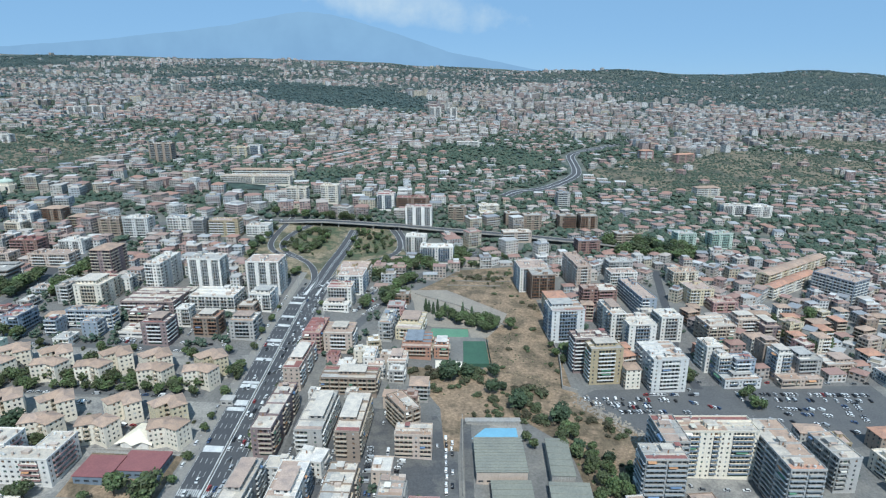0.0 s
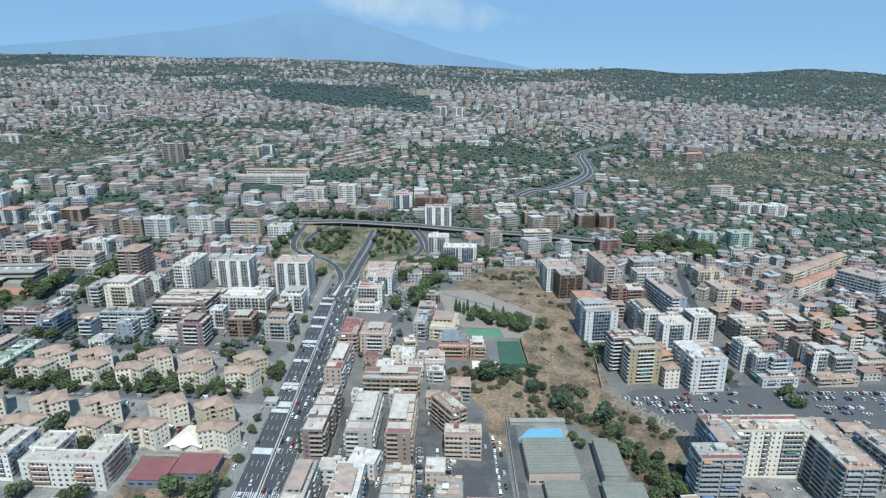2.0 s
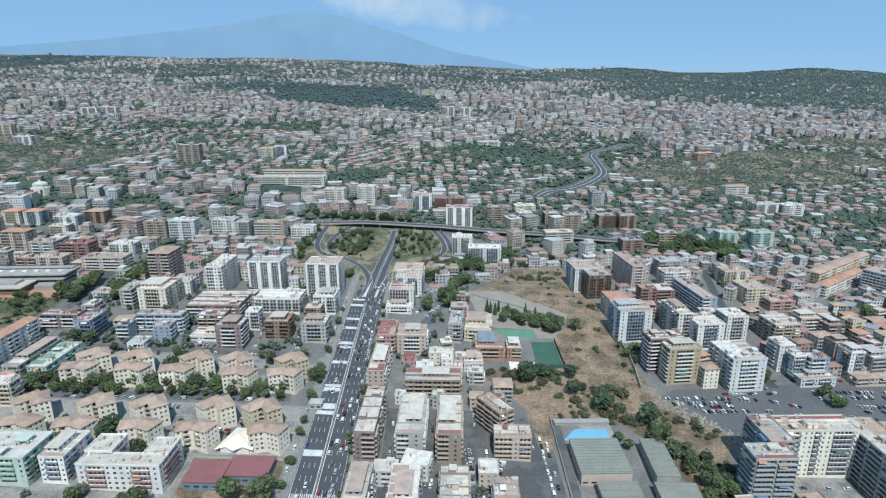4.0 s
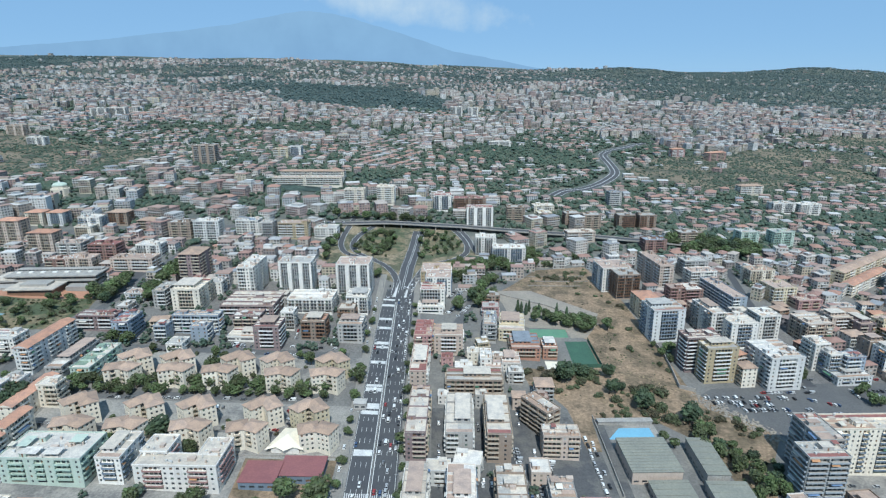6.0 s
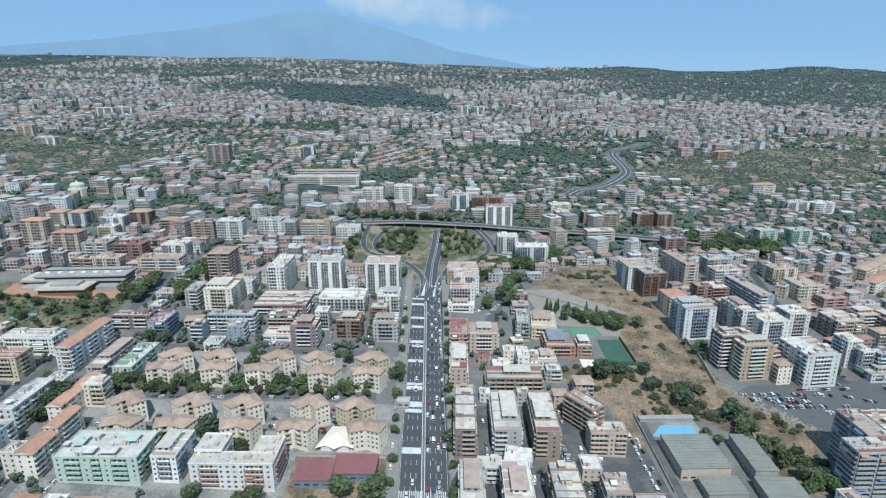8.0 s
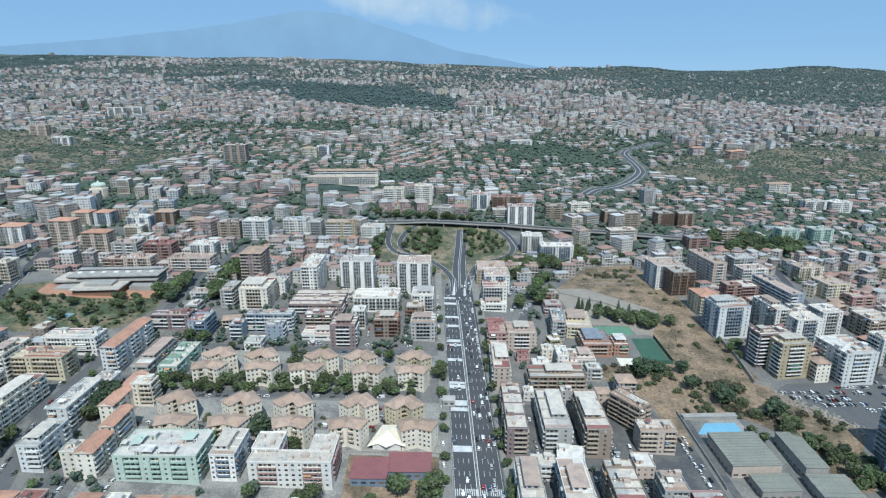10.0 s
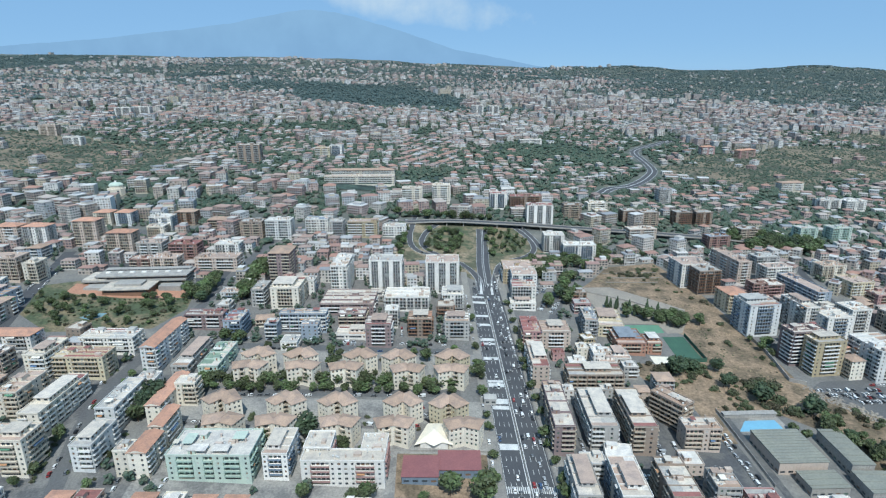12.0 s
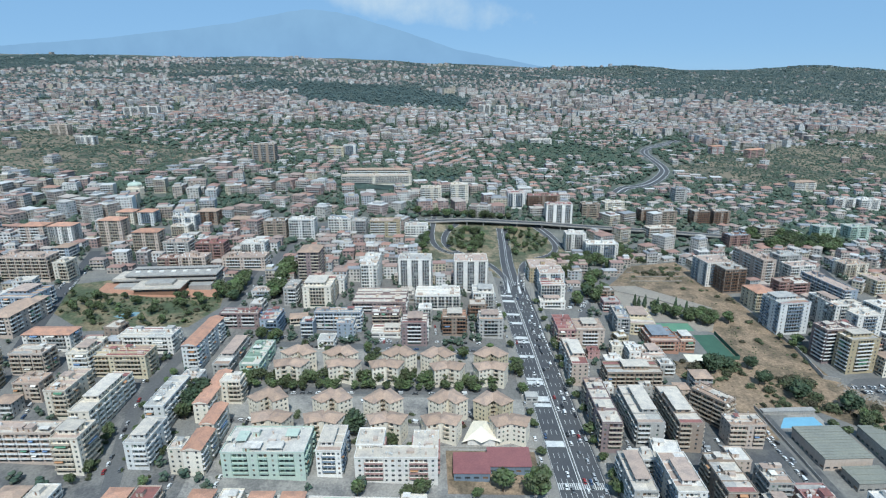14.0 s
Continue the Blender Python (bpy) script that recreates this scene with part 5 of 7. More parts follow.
def church():
    x, y = -622, 800
    ob = thing("church", x, y, terrain(x, y), 5, "octagonal church with cream walls and pale green dome", "church")
    TAKEN.append((x, y, 20))
    s = Shape()
    s.tube(0, 0, -3, 9, 12.5, 12.5, 8)
    s.tube(0, 0, 9, 13, 9.5, 9.5, 8)
    part("wall", s, "wall_cream", ob)
    s = Shape()
    for i in range(5):
        a, b = math.pi / 2 * i / 5, math.pi / 2 * (i + 1) / 5
        s.tube(0, 0, 13 + 4.5 * math.sin(a), 13 + 4.5 * math.sin(b), 10 * math.cos(a), 10 * math.cos(b) + 0.05, 8)
    part("dome", s, "wall_green", ob)
    for k in range(6):
        w = Shape()
        a = math.pi / 3 * k
        w.tube(11.6 * math.cos(a), 11.6 * math.sin(a), 2.5, 7, 1.3, 1.3, 8)
        part("window", w, "panes", ob)
    s = Shape()
    s.tube(0, 0, 17.4, 19.5, 1.4, 1.0, 8)
    part("lantern", s, "wall_white", ob)


church()
apartment(-288.1, 872.9, 108, 16, -2.6, 4, "cream", "tan", name="long_institute")
apartment(-286.7, 908.3, 100, 14, -2.6, 4, "cream", "tile_tan", name="long_institute")
apartment(-24.0, 1815.0, 36, 18, 4, 11, "white", "grey")
apartment(28.0, 1822.0, 32, 18, 4, 11, "white", "grey")


# ---------------------------------------------------------------- walls, court, roof terraces
def wall_run(name, line, h, t, mat, label):
    x0, y0 = line[0]
    z = terrain(x0, y0)
    ob = thing(name, x0, y0, z, 0, label, "wall")
    for (ax, ay), (bx, by) in zip(line, line[1:]):
        n = max(1, round(math.hypot(bx - ax, by - ay) / 8))
        for i in range(n):
            px, py = ax + (bx - ax) * i / n, ay + (by - ay) * i / n
            qx, qy = ax + (bx - ax) * (i + 1) / n, ay + (by - ay) * (i + 1) / n
            r = math.hypot(qx - px, qy - py)
            nx, ny = (qy - py) / r * t / 2, -(qx - px) / r * t / 2
            zp, zq = terrain(px, py) - z, terrain(qx, qy) - z
            s = Shape()
            low = [(px + nx - x0, py + ny - y0, zp - 1), (qx + nx - x0, qy + ny - y0, zq - 1), (qx - nx - x0, qy - ny - y0, zq - 1), (px - nx - x0, py - ny - y0, zp - 1)]
            s.hull(low, [(a, b, c + 1 + h) for a, b, c in low])
            part("wall_panel", s, mat, ob)


wall_run("boundary_wall", [(92, 455), (94, 420), (92, 400), (88, 373), (98, 368)], 3.0, 0.5, "concrete", "long grey concrete wall above the dry field")
wall_run("garden_wall", [(-326, 247), (-205, 245)], 1.6, 0.3, "wall_white", "low pale wall in front of the long blocks")
wall_run("garden_wall", [(11, 262), (12, 300), (13, 336)], 2.2, 0.3, "concrete", "grey wall beside the pool and workshops")
wall_run("garden_wall", [(-345, 286), (-150, 286)], 1.4, 0.3, "concrete", "low grey wall round the estate")
wall_run("garden_wall", [(-28.2, 530.2), (13.9, 507), (55.2, 469.1)], 1.8, 0.3, "concrete", "low wall along the gravel ground")
strip("road_lane", [(14.5, 240), (15.5, 300), (16, 330)], 5, "dark_yard", 0.09, "dark asphalt lane beside the sports hall", "road")
patch("pavement_court_yard", [(138, 244), (182, 244), (182, 283), (138, 283)], "estate_paving", 0.09, "pale concrete court between the tall wings", "yard")
patch("pavement_court", [(-6, 396), (15, 396), (15, 408), (-6, 408)], "canvas", 0.1, "pale concrete school yard", "yard")
patch("pitch_small", [(-11, 445), (22, 447), (22, 461), (-10, 459)], "turf_light", 0.13, "small light green sports court", "pitch")


def pergola(x, y, z, w, d, rot, mat, label):
    ob = thing("roof_canopy", x, y, z, rot, label, "canopy")
    for px in (-w / 2 + 0.15, w / 2 - 0.15):
        for py in (-d / 2 + 0.15, d / 2 - 0.15):
            s = Shape()
            s.box(px - 0.07, py - 0.07, 0, px + 0.07, py + 0.07, 2.3)
            part("post", s, "lamp_metal", ob)
    s = Shape()
    s.hull([(-w / 2, -d / 2, 2.25), (w / 2, -d / 2, 2.25), (w / 2, d / 2, 2.6), (-w / 2, d / 2, 2.6)], [(-w / 2, -d / 2, 2.35), (w / 2, -d / 2, 2.35), (w / 2, d / 2, 2.7), (-w / 2, d / 2, 2.7)])
    part("sheet", s, mat, ob)


top = terrain(-303, 271.3) + 5 * FH + 0.2
pergola(-309, 263.5, top, 9, 6, -2.6, "roof_white", "white sheet canopy on a flat roof")
pergola(-297, 263, top, 9, 6, -2.6, "roof_white", "white sheet canopy on a flat roof")
pergola(-317, 272, top, 6, 9, -2.6, "wall_green", "pale green shelter on a flat roof")
pergola(-290, 274, top, 7, 7, -2.6, "wall_green", "pale green shelter on a flat roof")

for x, y, w, d, floors, wall, roof in ((-72, 384, 13, 10, 2, "white", "white"), (-50, 381, 12, 9, 3, "white", "tan"), (-34, 377, 11, 10, 3, "grey", "white"), (-84, 396, 9, 8, 2, "pink", "red"), (-64, 401, 9, 9, 3, "cream", "white"),
                                       (-44, 403, 9, 8, 2, "tan", "white"), (-88, 346, 7, 7, 2, "white", "white"), (-62, 344, 8, 7, 3, "grey", "beige"), (-36, 345, 9, 9, 3, "tan", "tile_tan"), (-22, 340, 10, 8, 4, "brickred", "tan")):
    apartment(x, y, w, d, -2.6, floors, wall, roof, name="house")
wall_run("mesh_fence", [(37, 442), (38, 401), (16, 400)], 3.4, 0.1, "turf", "tall green mesh fence round the pitch")
for o, w in ((0.0, 1.3), (-9.0, 0.7), (9.0, 0.7)):
    strip("road_hill_line", curve(HILL), w, "road_paint", 0.8, "pale median and edge lines of the winding dual carriageway", "road marking", side=o)

# ---------------------------------------------------------------- trees
GOLD = (1 + 5 ** 0.5) / 2
ICO_V = [Vector(v).normalized() for v in ((-1, GOLD, 0), (1, GOLD, 0), (-1, -GOLD, 0), (1, -GOLD, 0), (0, -1, GOLD), (0, 1, GOLD), (0, -1, -GOLD), (0, 1, -GOLD), (GOLD, 0, -1), (GOLD, 0, 1), (-GOLD, 0, -1), (-GOLD, 0, 1))]
ICO_F = ((0, 11, 5), (0, 5, 1), (0, 1, 7), (0, 7, 10), (0, 10, 11), (1, 5, 9), (5, 11, 4), (11, 10, 2), (10, 7, 6), (7, 1, 8), (3, 9, 4), (3, 4, 2), (3, 2, 6), (3, 6, 8), (3, 8, 9), (4, 9, 5), (2, 4, 11), (6, 2, 10), (8, 6, 7), (9, 8, 1))


def clump(s, c, r, rng, flat=0.8):
    n = len(s.v)
    s.v += [(c[0] + v.x * r * rng.uniform(0.7, 1.3), c[1] + v.y * r * rng.uniform(0.7, 1.3), c[2] + v.z * r * flat * rng.uniform(0.7, 1.3)) for v in ICO_V]
    for f in ICO_F:
        s.f.append(tuple(n + i for i in f))
        s.s.append(0)


def tuft(s, c, r, rng, flat=0.8):
    """A far crown of eight faces."""
    n = len(s.v)
    for x, y, z in ((1, 0, 0), (0, 1, 0), (-1, 0, 0), (0, -1, 0), (0, 0, 1), (0, 0, -1)):
        s.v.append((c[0] + (x + rng.uniform(-0.25, 0.25)) * r, c[1] + (y + rng.uniform(-0.25, 0.25)) * r, c[2] + (z * flat + rng.uniform(-0.2, 0.2)) * r))
    for a in range(4):
        b = (a + 1) % 4
        s.f += [(n + a, n + b, n + 4), (n + b, n + a, n + 5)]
        s.s += [0, 0]


def leaf(s, c, size, rng):
    a = Vector((rng.gauss(0, 1), rng.gauss(0, 1), rng.gauss(0, 1))).normalized()
    b = a.orthogonal().normalized() * size
    e = a.cross(b.normalized()) * size
    c = Vector(c)
    s.quad(tuple(c - b - e * 0.6), tuple(c + b - e * 0.6), tuple(c + b * 0.8 + e * 0.6), tuple(c - b * 0.8 + e * 0.6))


def crown_mesh(seed, mat, r, height, tall=1.0, clumps=72, leaves=620):
    """A crown about r across each way, with gaps and an uneven edge, its middle at the given height."""
    rng = random.Random(seed)
    s = Shape()
    lobes = [(Vector((rng.uniform(-0.55, 0.55), rng.uniform(-0.55, 0.55), rng.uniform(-0.4, 0.5) * tall)) * r, r * rng.uniform(0.42, 0.7)) for _ in range(6)]
    for i in range(clumps):
        c, q = rng.choice(lobes)
        d = Vector((rng.gauss(0, 1), rng.gauss(0, 1), rng.gauss(0, 1))).normalized()
        p = c + d * q * rng.uniform(0.5, 1.0)
        clump(s, (p.x, p.y, p.z * 0.85 * tall + height), r * rng.uniform(0.15, 0.30), rng)
    for i in range(leaves):
        c, q = rng.choice(lobes)
        d = Vector((rng.gauss(0, 1), rng.gauss(0, 1), rng.gauss(0, 1))).normalized()
        p = c + d * q * rng.uniform(0.9, 1.25)
        leaf(s, (p.x, p.y, p.z * 0.85 * tall + height), r * rng.uniform(0.06, 0.12), rng)
    return s.mesh("crown", [mat])


def trunk_mesh(height, r):
    s = Shape()
    s.tube(0, 0, -1.0, height * 0.6, r, r * 0.7, 7)
    s.tube(0, 0, height * 0.6, height * 1.1, r * 0.7, r * 0.35, 7)
    for k in range(3):
        a = 2.1 * k + 0.4
        dx, dy = math.cos(a), math.sin(a)
        s.hull([(0.1 * dx + r * 0.4 * c, 0.1 * dy + r * 0.4 * e, height * 0.55) for c, e in ((1, 0), (0, 1), (-1, 0), (0, -1))],
               [(1.5 * dx + r * 0.15 * c, 1.5 * dy + r * 0.15 * e, height * 1.1) for c, e in ((1, 0), (0, 1), (-1, 0), (0, -1))])
    return s.mesh("trunk", ["bark"])


def tree_model(name, seed, mat, r, height, tall, label, clumps=72):
    ob = thing(name, 0, 0, 0, 0, label, "tree")
    part("trunk", trunk_mesh(height - r * 0.4 * tall, 0.22 if r > 2 else 0.14), None, ob)
    part("crown", crown_mesh(seed, mat, r, height, tall, clumps), None, ob)
    return ob


BROAD = [tree_model("broadleaf_tree", 11 + i, "leaves", 3.2, 4.6, 1.0, "leafy green street tree with rounded uneven crown") for i in range(2)]
BROAD += [tree_model("carob_tree", 13 + i, "leaves", 3.2, 4.4, 1.1, "dense green carob tree with a full crown") for i in range(2)]
DARK = [tree_model("pine_tree", 31 + i, "pine_leaves", 3.4, 4.4, 1.0, "dense dark green evergreen tree") for i in range(3)]
BUSH = [tagged(new("shrub", crown_mesh(51 + i, "scrub", 2.2, 1.1, 0.8, 44, 320)), "grey-green shrub in dry grass", "shrub") for i in range(3)]


def cypress_model(seed):
    """A slim spire: close clumps whose ring narrows to a point."""
    rng = random.Random(seed)
    ob = thing("cypress", 0, 0, 0, 0, "slim dark green cypress on pale gravel", "tree")
    s = Shape()
    s.tube(0, 0, -0.5, 1.4, 0.22, 0.18, 7)
    part("trunk", s, "bark", ob)
    s = Shape()
    for k in range(90):
        z = 0.8 + 9.4 * (k + rng.random()) / 90
        r = 1.25 * min(1.0, 0.5 + z / 4) * (1 - ((z - 0.8) / 10.2) ** 1.8) + 0.12
        a, q = rng.uniform(0, 2 * math.pi), r * rng.uniform(0.3, 0.75)
        clump(s, (q * math.cos(a), q * math.sin(a), z), r * rng.uniform(0.35, 0.6) + 0.08, rng, 1.3)
    part("crown", s, "pine_leaves", ob)
    return ob


CYPRESS = [cypress_model(61 + i) for i in range(2)]
USED = set()
FAR_SHRUBS, FAR_CARS = [], []


def joined(name, pieces, label, category):
    """One mesh of kind stuff from many placed meshes that stand too far off to count."""
    points, faces, slots, mats = [], [], [], []
    for me, m in pieces:
        base = len(points)
        points.extend(m @ v.co for v in me.vertices)
        for f in me.polygons:
            mat = me.materials[f.material_index]
            if mat not in mats:
                mats.append(mat)
            faces.append([base + i for i in f.vertices])
            slots.append(mats.index(mat))
    out = bpy.data.meshes.new(name)
    out.from_pydata(points, [], faces)
    for mat in mats:
        out.materials.append(mat)
    out.polygons.foreach_set("material_index", slots)
    tagged(new(name, out), label, category, kind="stuff")


def plant(models, x, y, size, rng):
    ob = rng.choice(models)
    size *= 1.35
    m = pose(x, y, terrain(x, y), 0, 0, rng.uniform(0, 360)) @ Matrix.Diagonal((size * rng.uniform(0.9, 1.1), size * rng.uniform(0.9, 1.1), size * rng.uniform(0.85, 1.1), 1))
    if ob.name not in USED:
        USED.add(ob.name)
        ob.matrix_world = m
        return ob
    if ob in BUSH and y > 455:
        FAR_SHRUBS.append((ob.data, m))
        return ob
    c = copy_thing(ob, Matrix.Identity(4))
    c.matrix_world = m
    return c


def inside(x, y, corners):
    odd = False
    for (x0, y0), (x1, y1) in zip(corners, corners[1:] + corners[:1]):
        if (y0 > y) != (y1 > y) and x < x0 + (y - y0) * (x1 - x0) / (y1 - y0):
            odd = not odd
    return odd


def scatter(models, corners, n, lo, hi, seed):
    rng = random.Random(seed)
    xs, ys = [c[0] for c in corners], [c[1] for c in corners]
    done = 0
    for _ in range(n * 40):
        x, y = rng.uniform(min(xs), max(xs)), rng.uniform(min(ys), max(ys))
        if inside(x, y, corners) and all(math.hypot(x - a, y - b) > r + 1 for a, b, r in TAKEN):
            plant(models, x, y, rng.uniform(lo, hi), rng)
            done += 1
            if done >= n:
                return


grow = random.Random(5)
for i in range(30):
    plant(BROAD, -341 + i * 6.1 + grow.uniform(-1.5, 1.5), 350 + i * 0.12 + grow.uniform(-2, 2), grow.uniform(0.75, 1.1), grow)
for i in range(22):
    plant(BROAD, -338 + i * 8.0 + grow.uniform(-2, 2), 343 + grow.uniform(-1.5, 1.5), grow.uniform(0.65, 0.95), grow)
for x, y, s in ((-174, 252, 1.5), (-154, 251, 1.9), (-188, 248, 0.6), (-364, 318, 1.6), (-362, 328, 1.5), (-365, 309, 1.3), (-259, 299, 1.5), (-290, 288, 1.3), (-283, 291, 1.2), (-236, 285, 1.1), (-252, 247, 1.0),
                (-218, 247, 1.1), (-227, 247, 0.8), (-150, 366, 1.2), (-148, 372, 1.0), (-255, 372, 1.3), (-186, 385, 1.1), (-399, 262, 0.8), (-402, 254, 0.7)):
    plant(DARK if s > 1.4 and x < -200 else BROAD, x, y, s, grow)
for y in (250, 262, 276, 291, 300, 322, 338, 352, 377, 384, 402, 409, 433, 452, 470, 488):
    plant(BROAD, -111.5 + grow.uniform(-1.5, 1.5), y, grow.uniform(0.6, 1.05), grow)
for y in (262, 281, 306, 318, 344, 363, 381, 404, 430, 452, 476):
    plant(BROAD, -148 + grow.uniform(-1.5, 1.5), y, grow.uniform(0.5, 0.9), grow)
for x, y, s in ((35, 355, 1.5), (51, 345, 1.6), (65, 345, 1.7), (65, 334, 1.9), (77, 329, 1.8), (70, 366, 1.9), (55, 366, 1.6), (34, 366, 1.2), (26, 392, 1.5), (6, 383, 1.9), (-8, 382, 2.0), (47, 401, 0.8), (53, 359, 1.3),
                (60, 366, 1.6), (38, 389, 1.2), (64, 372, 1.6), (58, 352, 1.4), (-2, 388, 1.7), (14, 390, 1.6), (20, 385, 1.3), (-14, 376, 1.4), (28, 378, 1.0), (12, 372, 0.9), (109, 325, 1.2), (100, 334, 1.2), (117, 318, 1.0), (24, 362, 1.2), (84, 345, 1.0), (44, 372, 0.8)):
    plant(BUSH * 3 + DARK[:1], x, y, s * 0.95, grow)
for x, y, s in ((92, 417, 1.4), (99, 424, 1.5), (103, 428, 1.4), (96, 410, 1.1), (90, 432, 0.9), (60, 462, 1.9), (75, 314, 1.6), (73, 303, 1.5), (82, 296, 1.6), (85, 304, 1.6), (92, 273, 1.6), (96, 268, 1.7), (103, 265, 1.7), (88, 285, 1.6),
                (84, 315, 1.7), (52, 312, 1.3), (57, 305, 1.2), (90, 294, 1.5), (97, 283, 1.5), (105, 276, 1.5), (88, 262, 1.4), (110, 284, 1.3), (80, 322, 1.5), (93, 305, 1.2), (100, 295, 1.2), (33, 268, 0.9)):
    plant(BROAD + DARK[:1], x, y, s * 0.62, grow)
for x, y in ((2, 482), (6, 478), (-13, 490), (-9, 487), (-16, 492), (-5, 494), (21, 477), (26, 475), (18, 480)):
    plant(CYPRESS, x, y, grow.uniform(0.85, 1.15), grow)
for x, y, s in ((38, 468, 1.3), (32, 466, 1.3), (12, 470, 1.3), (-3, 474, 1.1), (24, 468, 1.1), (44, 466, 1.2), (-48, 505, 1.4), (-43, 513, 1.3), (-38, 521, 1.2), (-52, 498, 1.2), (-70, 494, 1.3), (-74, 488, 1.2)):
    plant(BROAD, x, y, s, grow)
scatter(BROAD + BUSH, [(-182.7, 697.8), (-142.3, 711.3), (-140.4, 655.7), (-146.5, 613.7), (-165.8, 624.1), (-186, 624.9), (-184.9, 664.8)], 90, 0.35, 0.9, 71)
scatter(BROAD + BUSH, [(-111.8, 714.6), (-70.5, 709.7), (-59.9, 685.3), (-68, 656.7), (-82.6, 637.9), (-99.2, 638.3), (-113.7, 617.5), (-115.8, 658.7)], 80, 0.35, 0.75, 72)
scatter(BROAD + BUSH, [(-520, 444), (-534, 484), (-514, 484), (-458, 476), (-400, 480), (-396, 458), (-408, 428), (-481, 418)], 95, 0.35, 0.95, 73)
scatter(BUSH, [(-520, 444), (-534, 484), (-514, 484), (-458, 476), (-400, 480), (-396, 458), (-408, 428), (-481, 418)], 90, 0.25, 0.5, 173)
for x0, y0, x1, y1 in ((-514, 482, -458, 474), (-458, 474, -404, 478), (-500, 470, -440, 448), (-440, 470, -410, 446), (-526, 470, -500, 440)):
    for k in range(12):
        plant(BUSH, x0 + (x1 - x0) * k / 12, y0 + (y1 - y0) * k / 12, grow.uniform(0.3, 0.42), grow)
scatter(DARK[:1] + BROAD, [(-398, 480), (-384, 470), (-384, 520), (-398, 516)], 10, 0.9, 1.4, 174)
scatter(BROAD, [(-400, 476), (-385, 476.1), (-385.1, 520.1), (-396, 520.1)], 8, 1.0, 1.6, 74)
scatter(BUSH, [(50, 400), (90, 380), (90.2, 505.3), (76.1, 608.6), (24.8, 589.2), (58.2, 506.1)], 34, 0.4, 1.0, 75)
scatter(BROAD, [(-355.1, 480.2), (-345.1, 480.2), (-345.2, 560.5), (-360.1, 560.3)], 14, 1.0, 1.7, 76)
scatter(BROAD, [(-58.1, 576.8), (-0.2, 624.4), (36, 665), (-36.7, 623.9)], 22, 0.8, 1.5, 77)
scatter(BROAD, [(-91.2, 574.7), (-48.2, 553.5), (-26.6, 601.5), (-68.1, 622)], 20, 0.8, 1.4, 78)
scatter(BROAD, [(165, 395), (180, 380), (186, 380), (186, 402)], 7, 0.8, 1.4, 79)
scatter(BROAD, [(210, 362), (222, 380), (240, 372), (225, 350)], 4, 0.7, 1.0, 80)
scatter(BROAD, [(300, 430), (340, 440), (350.2, 500.2), (300.4, 500.5)], 16, 0.8, 1.4, 81)
scatter(BROAD + DARK, [(213.5, 646.8), (301.2, 641.9), (301.1, 691.8), (203.4, 697.3)], 36, 1.0, 1.8, 82)

# more growth on the field, by the school and on the bank above the workshops
scatter(BUSH, [(20, 336), (78, 322), (82, 346), (70, 376), (40, 372), (24, 352)], 34, 0.5, 1.1, 90)
scatter(BUSH, [(-26, 374), (-8, 362), (34, 384), (32, 396), (-26, 396)], 30, 0.6, 1.2, 91)
scatter(BUSH, [(80, 264), (104, 258), (116, 292), (96, 318), (82, 316)], 14, 0.4, 0.8, 92)
scatter(BUSH, [(84, 345), (98, 352), (124, 322), (112, 310)], 16, 0.5, 0.9, 93)
scatter(BROAD, [(-10.9, 482.6), (38, 454), (50, 462), (3.4, 491.3)], 10, 0.8, 1.2, 94)
scatter(BROAD, [(-345, 405), (-330, 405), (-330, 416), (-345, 416)], 4, 0.8, 1.2, 95)
scatter(BUSH, [(9.8, 568.2), (64.9, 575.1), (76.2, 614.2), (23.1, 601)], 20, 0.5, 1.0, 96)
scatter(BROAD, [(-27, 577.9), (25.5, 614.6), (66.4, 625.1), (25.8, 650.4), (-15.8, 624.4)], 18, 0.8, 1.3, 97)

scatter(BUSH, [(-330, 286), (-156, 286), (-156, 318), (-330, 318)], 26, 0.4, 0.8, 98)
scatter(BUSH + BROAD, [(-330, 345), (-156, 345), (-156, 398), (-330, 398)], 30, 0.4, 0.8, 99)

